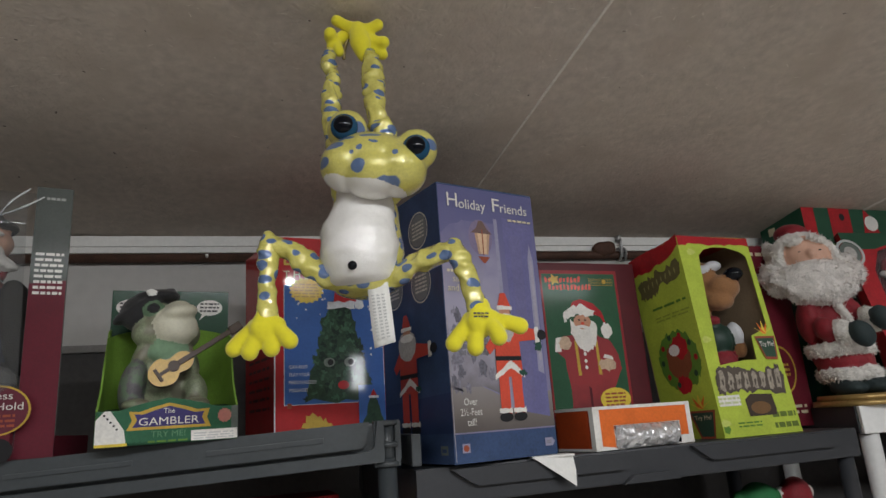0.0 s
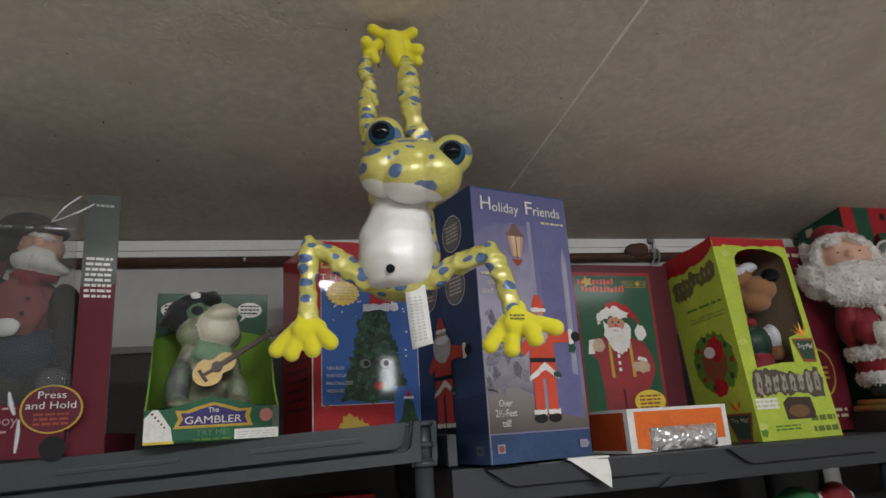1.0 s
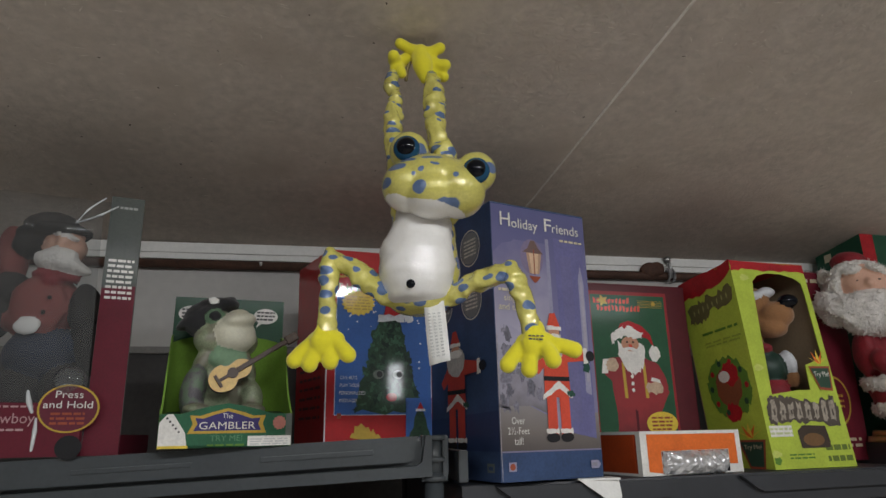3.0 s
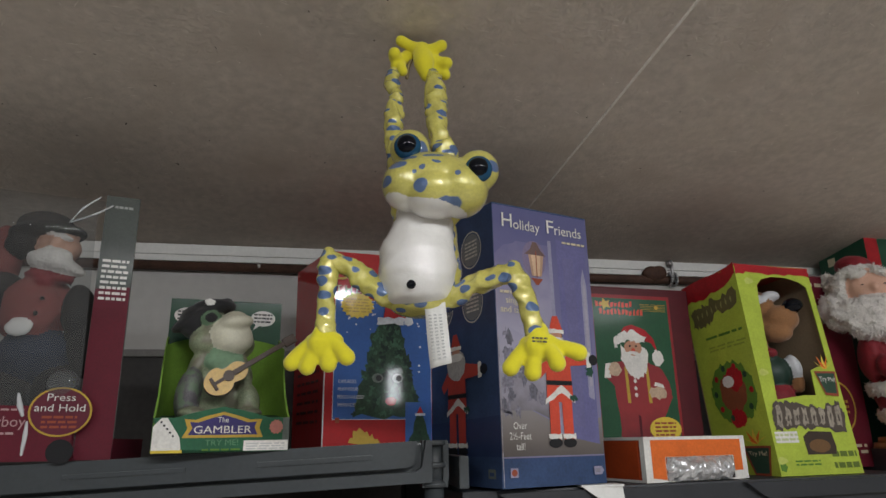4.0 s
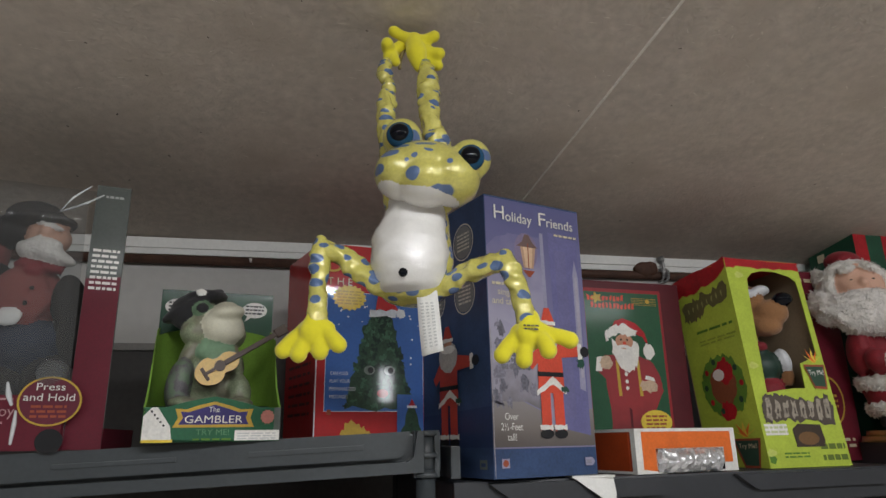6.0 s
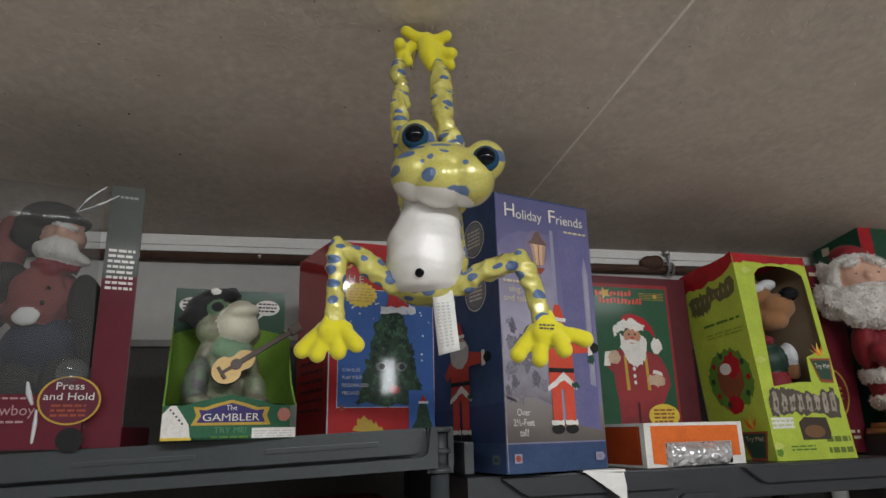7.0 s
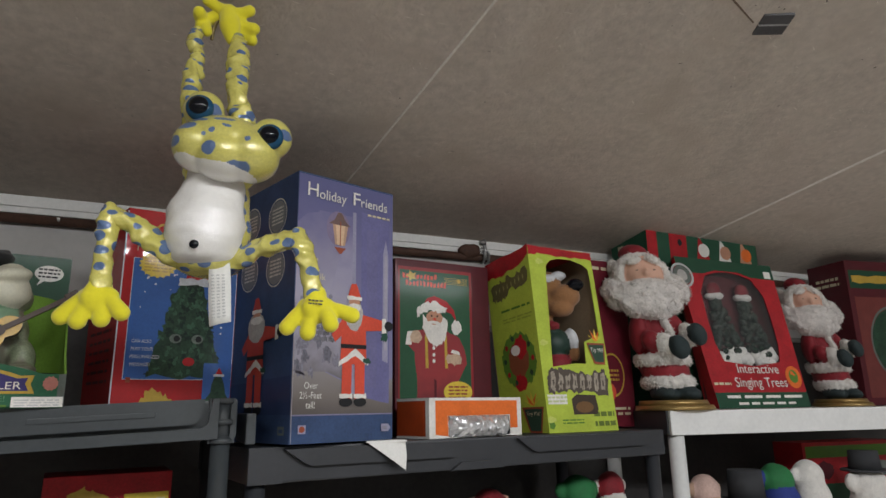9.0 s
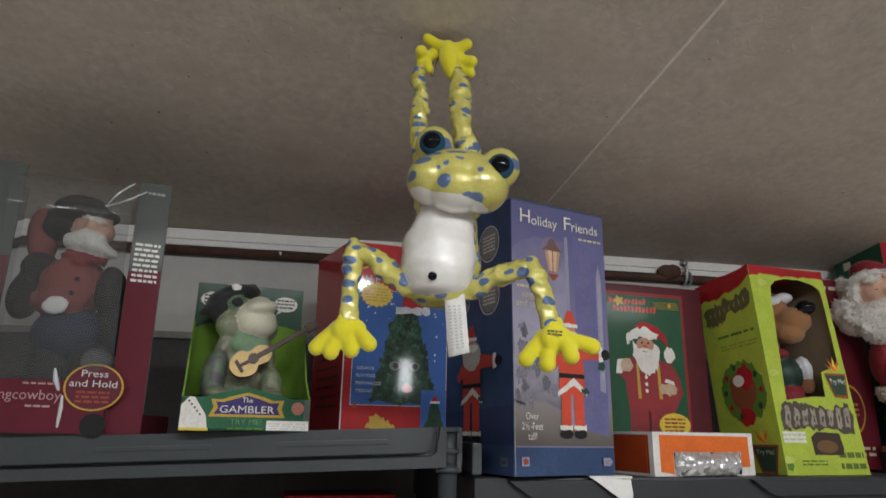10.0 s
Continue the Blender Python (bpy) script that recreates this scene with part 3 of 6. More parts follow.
# left unit
ls = thing("shelving_unit", "grey plastic shelving unit with embossed front edge", "shelving", "plastic shelving units")
m, L = shelf_frame((-1.30, -0.008), (-0.085, -0.008))
SAG = Matrix(((1, 0, 0, 0), (0, 1, 0, 0), (0.0405, 0, 1, -0.0405 * 1.159), (0, 0, 0, 1)))
for z, ms in ((1.909, m @ SAG), (1.42, m)):
    bm = bmesh.new()
    block(bm, 0, L, 0.018, 0.42, z - 0.064, z - 0.003, 0.004, 0, ms)
    part("shelf", bm, M_SHELF, ls, "grey plastic shelf with raised panels and grooves" if z > 1.5 else "")
    if z > 1.5:
        bm = bmesh.new()
        front_panel(bm, ms, [(0.02, z), (L - 0.052, z), (L - 0.060, z - 0.034), (L - 0.070, z - 0.040), (0.02, z - 0.040)], 0.0, 0.02)
        part("raised_panel", bm, M_SHELF, ls)
        bm = bmesh.new()
        front_panel(bm, ms, [(0.0, z - 0.0465), (L - 0.055, z - 0.0465), (L - 0.046, z - 0.040), (L - 0.040, z), (L - 0.03, z), (L - 0.03, z - 0.064), (0.0, z - 0.064)], 0.0, 0.02)
        part("front_rim", bm, M_SHELF, ls)
        for x0, x1, z0, z1 in ((0.64, 0.812, -0.025, -0.018), (L - 0.30, L - 0.125, -0.025, -0.017)):
            bm = bmesh.new()
            block(bm, x0, x1, -0.002, 0.01, z + z0, z + z1, 0.001, 0, ms)
            part("grip_bar", bm, M_SHELF, ls)
for x in (0.02, L - 0.024):
    for y in (0.024, 0.39):
        bm = bmesh.new()
        cyl(bm, m @ Vector((x, y, 0)), m @ Vector((x, y, 1.85)), 0.0155, seg=20)
        part("post", bm, M_SHELF, ls)
        bm = bmesh.new()
        cyl(bm, m @ Vector((x, y, 1.838)), m @ Vector((x, y, 1.908)), 0.0145, seg=20)
        for zz in (1.838, 1.868, 1.902):
            cyl(bm, m @ Vector((x, y, zz)), m @ Vector((x, y, zz + 0.008)), 0.0215, seg=20)
        for dx in (-0.017, 0.017):
            block(bm, x + dx - 0.004, x + dx + 0.004, y - 0.012, y + 0.012, 1.838, 1.91, 0.001, 0, m)
        part("socket", bm, M_SHELF, ls, "ribbed corner socket")
bm = bmesh.new()
block(bm, L + 0.014, L + 0.03, 0.004, 0.3, 1.835, 1.885, 0.003, 0, m)
part("end_cap", bm, M_SHELF, ls)

# right unit
rs = thing("shelving_unit", "charcoal plastic shelving unit with stepped front edge", "shelving", "plastic shelving units")
m, L = shelf_frame((-0.062, 0.021), (0.957, 0.191))
for z in (1.828, 1.40):
    bm = bmesh.new()
    block(bm, 0, L, 0.006, 0.40, z - 0.060, z, 0.004, 0, m)
    part("shelf", bm, M_SHELFD, rs, "charcoal plastic shelf with stepped relief" if z > 1.5 else "")
    if z > 1.5:
        for x0, x1 in ((0.06, 0.43), (0.565, 0.975)):
            bm = bmesh.new()
            front_panel(bm, m, [(x0, z - 0.004), (x1, z - 0.004), (x1 - 0.016, z - 0.028), (x1 - 0.026, z - 0.034), (x0 + 0.05, z - 0.034), (x0 + 0.036, z - 0.028)], -0.006, 0.008)
            part("raised_panel", bm, M_SHELFD, rs)
        bm = bmesh.new()
        front_panel(bm, m, [(0.40, z - 0.06), (0.425, z - 0.045), (0.505, z - 0.045), (0.53, z - 0.06)], -0.003, 0.006)
        part("raised_panel", bm, M_SHELFD, rs)
        bm = bmesh.new()
        front_panel(bm, m, [(0.0, z - 0.001), (0.06, z - 0.001), (0.06, z - 0.06), (0.0, z - 0.06)], -0.001, 0.006)
        part("corner_plate", bm, M_SHELFD, rs)
for x in (0.022, L - 0.022):
    for y in (0.03, 0.37):
        bm = bmesh.new()
        cyl(bm, m @ Vector((x, y, 0)), m @ Vector((x, y, 1.775)), 0.017, seg=20)
        part("post", bm, M_SHELFD, rs)

# white unit
ws = thing("shelving_unit", "white plastic shelving unit", "shelving", "plastic shelving units")
m, L = shelf_frame((1.028, 0.25), (2.22, 0.083))
for z in (1.872, 1.36):
    bm = bmesh.new()
    block(bm, 0.001, L - 0.001, 0.012, 0.42, z - 0.02, z - 0.001, 0.002, 0, m)
    part("shelf", bm, M_WSHELF, ws)
    for x0, x1, y0, y1 in ((0, L, 0.0, 0.012), (0, L, 0.42, 0.432), (L - 0.012, L, 0.012, 0.42)):
        bm = bmesh.new()
        block(bm, x0, x1, y0, y1, z - 0.063, z, 0.003, 0, m)
        part("lip", bm, M_WSHELF, ws)
    bm = bmesh.new()
    block(bm, -0.004, 0.012, 0.012, 0.42, z - 0.062, z + 0.0005, 0.003, 0, m)
    part("end_panel", bm, M_SHELFD, ws, "dark-coloured left end of the shelf")
for x in (0.03, L - 0.03):
    for y in (0.03, 0.38):
        bm = bmesh.new()
        cyl(bm, m @ Vector((x, y, 0)), m @ Vector((x, y, 1.812)), 0.021, seg=24)
        part("post", bm, M_WSHELF, ws)

# ---- the plush frog ----
FROG = Matrix.Translation((-0.14, -0.26, 0)) @ Euler((0, 0, radians(-13))).to_matrix().to_4x4()


def fp(u, z, w=0.0):
    """A frog point in millimetres: across, height, towards the front."""
    return (u / 1000, -w / 1000, z / 1000)


YEL = (0.62, 0.565, 0.14)
head_spots = [(fp(-46, 2258, 45), (0.013, 0.03, 0.0075)), (fp(-60, 2237, 36), (0.008, 0.03, 0.0075)), (fp(-15, 2224, 60), (0.010, 0.03, 0.009)), (fp(22, 2201, 55), (0.018, 0.03, 0.010)),
              (fp(46, 2191, 42), (0.012, 0.03, 0.006)), (fp(-13, 2250, 55), (0.0045, 0.03, 0.004)), (fp(-23, 2245, 55), (0.003, 0.03, 0.003)), (fp(-32, 2269, 45), (0.012, 0.03, 0.003)), (fp(1, 2270, 40), (0.014, 0.03, 0.0035)),
              (fp(-14, 2290, 30), (0.007, 0.03, 0.010)), (fp(81, 2259, 30), (0.008, 0.03, 0.008)), (fp(60, 2286, 28), (0.011, 0.03, 0.003)), (fp(33, 2240, 50), (0.004, 0.03, 0.004)), (fp(6, 2258, 50), (0.006, 0.03, 0.0025))]
M_FHEAD = spot_mat("frog_head_cloth", YEL, head_spots)
M_FLIMB = spot_mat("frog_limb_cloth", YEL, [], 0.2, 44.0, (0.85, 0.8, 1.25), 0.55, 60)
M_FARM = spot_mat("frog_arm_cloth", YEL, [], 0.2, 52.0, (0.62, 0.6, 1.55), 0.6, 75)
M_FBELLY = mat("frog_belly_cloth", (0.80, 0.78, 0.75), 0.3, 0.0, 0.03, 20, 0.14, 45, 0.9, crough=0.1)
woven_glint(M_FBELLY, 480, 0.22)
for m in (M_FHEAD, M_FLIMB, M_FARM):
    woven_glint(m, 520, 0.14)
M_FLEECE = mat("yellow_fleece", (0.74, 0.66, 0.02), 0.9, 0, 0.04, 30, 0.06, 300, sheen=0.35)
M_EYE = mat("glossy_black", (0.004, 0.005, 0.008), 0.1, 0, 0.05, 20)
M_IRIS = mat("eye_blue", (0.014, 0.065, 0.13), 0.16, 0, 0.1, 20)
for m in (M_EYE, M_IRIS):
    m.node_tree.nodes["Principled BSDF"].inputs["Specular IOR Level"].default_value = 0.22
M_TAG = mat("white_tag", (0.72, 0.71, 0.68), 0.6, 0, 0.06, 40)
M_INK = mat("dark_ink", (0.05, 0.05, 0.055), 0.6)

frog = thing("plush_frog", "shiny yellow plush frog with blue spots hanging from the ceiling", "plush toy")
frog.matrix_world = FROG

BODY = [(-30, 2079, 14, 0), (-30, 2086, 38, 0), (-29, 2097, 47, 1), (-28, 2112, 51, 2), (-29, 2128, 54, 2), (-29, 2145, 54, 1), (-28, 2162, 51, 0), (-25, 2182, 46, -2), (-22, 2204, 41, -3), (-20, 2225, 36, -4)]
bm = bmesh.new()
loft(bm, [(u + 5, z - 7, h + 0.5, w) for u, z, h, w in BODY], -50, 0.86, quilt=0.0022)
part("back", bm, M_FLIMB, frog)
bm = bmesh.new()
loft(bm, [(u, z + 3, h, w) for u, z, h, w in BODY], -32, 0.92, quilt=0.0036)
part("belly", bm, M_FBELLY, frog, "pearly white dimpled belly")
bm = bmesh.new()
blob(bm, fp(-32, 2103, 16), (0.0062, 0.004, 0.0062), seg=14, rings=8)
part("navel", bm, M_EYE, frog, "black button navel")
# head: wide, cheeks, eye bumps, white chin
head = fused("head", ((fp(-2, 2246, 0), (0.070, 0.056, 0.043), 0, (0, 7, 0), 0), (fp(-37, 2241, 10), (0.035, 0.046, 0.034), 0, (0, 0, 0), 0), (fp(34, 2231, 10), (0.038, 0.046, 0.036), 0, (0, 0, 0), 0), (fp(0, 2228, 14), (0.045, 0.046, 0.034), 0, (0, 0, 0), 0),
                      (fp(-34, 2296, 8), (0.028, 0.028, 0.029), 0, (0, 0, 0), 0), (fp(59, 2260, 8), (0.029, 0.028, 0.029), 0, (0, 0, 0), 0), ), [M_FHEAD, M_FBELLY], 0.0024, None, (), 6)
head.parent = frog
for q in head.data.polygons:
    if q.center.z < 2.2075 - 0.24 * q.center.x + 0.0015 * math.sin(q.center.x * 90):
        q.material_index = 1
for u, z in ((-34, 2289), (60, 2251)):
    bm = bmesh.new()
    blob(bm, fp(u, z, 35), (0.0185, 0.013, 0.0185), seg=24, rings=16)
    e = part("eye", bm, M_IRIS, frog, "glossy dark blue plastic eye", True)
    bm = bmesh.new()
    blob(bm, fp(u, z, 40), (0.0140, 0.0115, 0.0140), seg=24, rings=16)
    part("pupil", bm, M_EYE, e, "black pupil", True)
# raised arms and clasped paws at the ceiling
for pts, rad in (([fp(-50, 2215, -40), fp(-57, 2300, -24), fp(-62, 2345, -28), fp(-63, 2373, -34), fp(-62, 2398, -40), fp(-62, 2416, -44), fp(-69, 2436, -48), fp(-66, 2462, -54)], [0.016, 0.0150, 0.0145, 0.0140, 0.0115, 0.0092, 0.0125, 0.0075]),
                 ([fp(12, 2215, -40), fp(14, 2290, -22), fp(8, 2318, -25), fp(2, 2343, -28), fp(1, 2366, -32), fp(-1, 2392, -36), fp(-2, 2421, -43), fp(-5, 2452, -54)], [0.018, 0.018, 0.0165, 0.0130, 0.0150, 0.0160, 0.0150, 0.0095])):
    bm = bmesh.new()
    tube(bm, pts, rad, seg=36, steps=14, crease=0.36, fold=48)
    part("arm", bm, M_FARM, frog, "crinkled spotted arm", True)
bm = bmesh.new()
tube(bm, [fp(-16, 2450, -56), fp(-20, 2474, -56), fp(-24, 2500, -60)], [0.009, 0.0165, 0.014])
tube(bm, [fp(-24, 2498, -60), fp(-42, 2508, -58), fp(-56, 2516, -55)], [0.013, 0.0088, 0.0092])
tube(bm, [fp(-22, 2496, -60), fp(-4, 2501, -60), fp(8, 2505, -58)], [0.013, 0.0092, 0.0094])
tube(bm, [fp(-8, 2484, -64), fp(5, 2480, -66), fp(15, 2477, -64)], [0.0105, 0.0095, 0.0100])
tube(bm, [fp(-6, 2474, -70), fp(4, 2466, -74), fp(12, 2461, -72)], [0.01, 0.009, 0.009])
fuse(part("front_paw", bm, M_FLEECE, frog, "bright yellow fleece paw stuck to the ceiling"), 0.0022, 3)
bm = bmesh.new()
tube(bm, [fp(-64, 2474, -60), fp(-56, 2487, -64), fp(-44, 2497, -68)], [0.010, 0.010, 0.011])
tube(bm, [fp(-66, 2488, -58), fp(-65, 2488, -50), fp(-65, 2488, -46)], [0.0105, 0.0105, 0.010])
tube(bm, [fp(-58, 2478, -60), fp(-55, 2467, -56), fp(-53, 2460, -54)], [0.0085, 0.0082, 0.008])
fuse(part("front_paw", bm, M_FLEECE, frog, "bright yellow fleece paw stuck to the ceiling"), 0.0022, 3)
bm = bmesh.new()
tube(bm, [fp(-48, 2456, -66), fp(-46, 2474, -66), fp(-40, 2492, -66)], [0.003, 0.003, 0.003], seg=10)
part("hook", bm, mat("dull_brass", (0.30, 0.24, 0.12), 0.4, 0.7), frog, "small dull metal hook between the paws")
# legs bent at the knee: loose folded cloth, feet hanging
for pts, rad, fl in (([fp(-52, 2096, -42), fp(-78, 2106, -26), fp(-108, 2126, -10), fp(-130, 2141, -3), fp(-144, 2152, 0)], [0.021, 0.0200, 0.0195, 0.0165, 0.0095], 0.75),
                     ([fp(-146, 2154, 0), fp(-144, 2132, 2), fp(-146, 2106, 3), fp(-146, 2080, 3), fp(-146, 2046, 3)], [0.0095, 0.0150, 0.0135, 0.0125, 0.0130], 0.85),
                     ([fp(4, 2092, -45), fp(24, 2097, -34), fp(48, 2107, -20), fp(78, 2115, -8), fp(98, 2120, 0)], [0.020, 0.0180, 0.0180, 0.0185, 0.0130], 0.75),
                     ([fp(101, 2124, 0), fp(106, 2108, 1), fp(115, 2080, 3), fp(120, 2058, 3), fp(126, 2030, 3)], [0.0110, 0.0155, 0.0135, 0.0125, 0.0145], 0.85)):
    bm = bmesh.new()
    tube(bm, pts, rad, seg=40, steps=14, crease=0.34, fold=40, flat=fl)
    part("leg", bm, M_FLIMB, frog, "crinkled spotted leg", True)
for (cu, cz), toes in (((-147, 2032), ((-188, 2008), (-167, 2002), (-140, 2005), (-116, 2013))), ((128, 2021), ((91, 1995), (118, 1988), (148, 1998), (176, 2011)))):
    bm = bmesh.new()
    blob(bm, fp(cu, cz + 3, 2), (0.026, 0.013, 0.014))
    tube(bm, [fp(cu + 1, cz + 17, 2), fp(cu, cz + 2, 2)], [0.0155, 0.0235], flat=0.65)
    for k, (tu, tz) in enumerate(toes):
        lift = 13 if cu > 0 and k == 2 else 4 + 2 * (k % 2)
        tube(bm, [fp(cu + (tu - cu) * 0.45, cz - 1, 3), fp(cu + (tu - cu) * 0.75, (cz + tz) / 2, lift), fp(tu, tz, lift)], [0.0095, 0.0098, 0.0112])
    fuse(part("webbed_foot", bm, M_FLEECE, frog, "bright yellow fleece foot with four toes"), 0.0022, 3)
fb = Face(fp(116, 2022, 20), fp(140, 2020, 20), fp(140, 2030, 20), fp(116, 2032, 20))
Print(fb, 0.001).bars(0.1, 0.1, 0.9, 0.95, 2, M_INK, 3).done("print", frog, "small dark printed mark on the foot")
# sewn-in label
tag = Face(fp(-11, 1998, -14), fp(17, 2004, -14), fp(9, 2086, -20), fp(-19, 2086, -20))
bm = bmesh.new()
cols = []
for i in range(9):
    v = i / 8
    cols.append([[bm.verts.new(tag.at(u, v, 0.004 * math.sin(v * 4 + u * 2) + s)) for u in (0, 0.33, 0.66, 1)] for s in (0, 0.0012)])
for a, b in zip(cols, cols[1:]):
    for s in (0, 1):
        for k in range(3):
            bm.faces.new((a[s][k], a[s][k + 1], b[s][k + 1], b[s][k]))
    for k in (0, 3):
        bm.faces.new((a[0][k], a[1][k], b[1][k], b[0][k]))
for c in (cols[0], cols[-1]):
    for k in range(3):
        bm.faces.new((c[0][k], c[0][k + 1], c[1][k + 1], c[1][k]))
tg = part("label_tag", bm, M_TAG, frog, "white sewn-in fabric tag", True)
P = Print(tag, 0.007)
grey = ink("tag_grey", (0.45, 0.45, 0.44))
for k in range(3):
    P.bars(0.16 + 0.24 * k, 0.08, 0.3 + 0.24 * k, 0.8, 14, grey, k)
P.done("print", tg)

# ---- prints and cloth ----
C_NAVY, C_VIOLET, C_LAV = ink("navy", (0.036, 0.066, 0.150), 0.2), ink("violet", (0.145, 0.138, 0.28)), ink("lavender", (0.29, 0.28, 0.39))
C_DUSK, C_GLOW = ink("dusk_grey", (0.25, 0.235, 0.285), 0.3), ink("lamp_glow", (0.48, 0.30, 0.20))
C_RED, C_CORAL, C_MAROON = ink("red", (0.37, 0.012, 0.018), 0.25), ink("coral", (0.62, 0.075, 0.04)), ink("maroon", (0.085, 0.009, 0.015))
C_WHITE, C_CREAM, C_GOLD = ink("white", (0.72, 0.70, 0.66)), ink("cream", (0.62, 0.55, 0.38)), ink("gold", (0.50, 0.33, 0.05))
C_BLACK, C_SKIN, C_GREEN = ink("black", (0.012, 0.012, 0.014)), ink("skin", (0.50, 0.25, 0.16)), ink("green", (0.02, 0.085, 0.04))
C_BLUE, C_PINE, C_LIME = ink("blue", (0.05, 0.13, 0.36)), ink("pine", (0.018, 0.055, 0.03), 0.45), ink("lime", (0.42, 0.52, 0.06))
C_LEAF, C_ORANGE, C_YELLOW = ink("leaf", (0.10, 0.22, 0.03)), ink("orange", (0.72, 0.15, 0.025)), ink("yellow", (0.70, 0.52, 0.06))
C_PURPLE, C_GREY = ink("purple", (0.045, 0.035, 0.15)), ink("grey_green", (0.12, 0.14, 0.125))
C_BEARD, C_BRICK = ink("beard", (0.42, 0.40, 0.38), 0.2), ink("brick", (0.30, 0.07, 0.035))
M_VELVET = mat("red_velvet", (0.22, 0.008, 0.016), 0.7, 0, 0.25, 30, 0.3, 200, sheen=0.08)
M_FUR = mat("white_fur", (0.72, 0.69, 0.65), 0.95, 0, 0.12, 60, 0.9, 220, sheen=0.2)
M_BEARD = mat("grey_beard", (0.66, 0.62, 0.59), 0.95, 0, 0.22, 45, 1.0, 170, sheen=0.2)
M_FACE = mat("painted_face", (0.64, 0.38, 0.28), 0.5, 0, 0.06, 30)
M_MITT = mat("dark_mitten", (0.018, 0.03, 0.032), 0.8, 0, 0.2, 40, 0.3)
M_GOLD = mat("gold_base", (0.36, 0.24, 0.09), 0.35, 0.6, 0.2, 30)


def santa_print(P, cx, base, h, w, coat, arms=True, beard_w=1.0):
    """A printed standing figure in a red suit, as plain shapes: cx, base, height and half-width on the face."""
    y = lambda k: base + h * k
    P.add([(cx - w * 0.62, y(0.04)), (cx - w * 0.1, y(0.04)), (cx - w * 0.08, y(0.4)), (cx - w * 0.6, y(0.4))], coat)
    P.add([(cx + w * 0.1, y(0.04)), (cx + w * 0.62, y(0.04)), (cx + w * 0.62, y(0.4)), (cx + w * 0.06, y(0.4))], coat)
    for s in (-1, 1):
        P.add(circle(cx + s * w * 0.38, y(0.035), w * 0.36, h * 0.035, 14), C_BLACK)
        P.add(rough_edge(rect(cx + s * w * 0.38 - w * 0.34, y(0.065), cx + s * w * 0.38 + w * 0.34, y(0.1)), h * 0.006, 4, s), C_WHITE)
    P.add([(cx - w * 0.72, y(0.33)), (cx + w * 0.72, y(0.33)), (cx + w * 0.66, y(0.62)), (cx + w * 0.42, y(0.76)), (cx - w * 0.42, y(0.76)), (cx - w * 0.66, y(0.62))], coat)
    P.add(rect(cx - w * 0.7, y(0.455), cx + w * 0.7, y(0.49)), C_BLACK)
    P.add(rough_edge([(cx - w * 0.8, y(0.31)), (cx + w * 0.1, y(0.40)), (cx + w * 0.8, y(0.32)), (cx + w * 0.8, y(0.36)), (cx + w * 0.1, y(0.455)), (cx - w * 0.8, y(0.35))], h * 0.005, 4, 3), C_WHITE)
    if arms:
        P.add([(cx + w * 0.4, y(0.6)), (cx + w * 1.7, y(0.62)), (cx + w * 1.7, y(0.7)), (cx + w * 0.4, y(0.74))], coat)
        P.add(rough_edge(rect(cx + w * 1.6, y(0.6), cx + w * 1.85, y(0.72)), h * 0.005, 3, 4), C_WHITE)
        P.add(circle(cx + w * 2.0, y(0.66), w * 0.26, h * 0.042, 14), C_BLACK)
        P.add([(cx - w * 0.4, y(0.74)), (cx - w * 1.2, y(0.56)), (cx - w * 1.0, y(0.5)), (cx - w * 0.4, y(0.6))], coat)
        P.add(rough_edge(circle(cx + w * 0.75, y(0.36), w * 0.22, h * 0.022, 9), h * 0.012, 2, 12), ink("dark_sprig", (0.02, 0.07, 0.05)))
    P.add(rough_edge(circle(cx, y(0.73), w * 0.48 * beard_w, h * 0.13, 18), h * 0.007, 2, 5), C_BEARD)
    P.add(circle(cx, y(0.84), w * 0.3, h * 0.045, 16), C_SKIN)
    P.add(rough_edge(circle(cx, y(0.79), w * 0.36 * beard_w, h * 0.035, 14), h * 0.004, 2, 6), C_WHITE)
    P.add([(cx - w * 0.38, y(0.87)), (cx + w * 0.38, y(0.87)), (cx + w * 0.1, y(0.99)), (cx - w * 0.18, y(0.985))], coat)
    P.add(rough_edge(rect(cx - w * 0.42, y(0.855), cx + w * 0.42, y(0.885)), h * 0.005, 5, 7), C_WHITE)


# ---- tall blue carton ----
low, high = corners((0.0, 0.0), (0.2080, 0.0768), 0.25, 1.832, 2.326)
hol, F = carton("gift_carton", low, high, C_NAVY, "tall navy and violet carton picturing a red-suited figure", "box", 0.0018)
f = F["front"]
P = Print(f)
P.add(rect(0.005, 0.095, 0.995, 0.992), ink_fade("violet_sky", ((0.20, 0.19, 0.30), (0.17, 0.16, 0.30), (0.10, 0.10, 0.235)), 2, 1.90, 2.30))
P.add([(0.005, 0.10), (0.995, 0.10), (0.995, 0.23), (0.62, 0.19), (0.3, 0.25), (0.005, 0.25)], ink_fade("porch_floor", ((0.075, 0.062, 0.058), (0.17, 0.145, 0.135), (0.24, 0.22, 0.22)), 2, 1.87, 1.96))
P.add([(0.005, 0.25), (0.32, 0.25), (0.6, 0.2), (0.56, 0.86), (0.22, 0.86), (0.005, 0.78)], ink_fade("misty_dusk", ((0.15, 0.135, 0.15), (0.36, 0.34, 0.42), (0.30, 0.28, 0.40), (0.15, 0.14, 0.28)), 2, 1.94, 2.25, 0.45, 30))
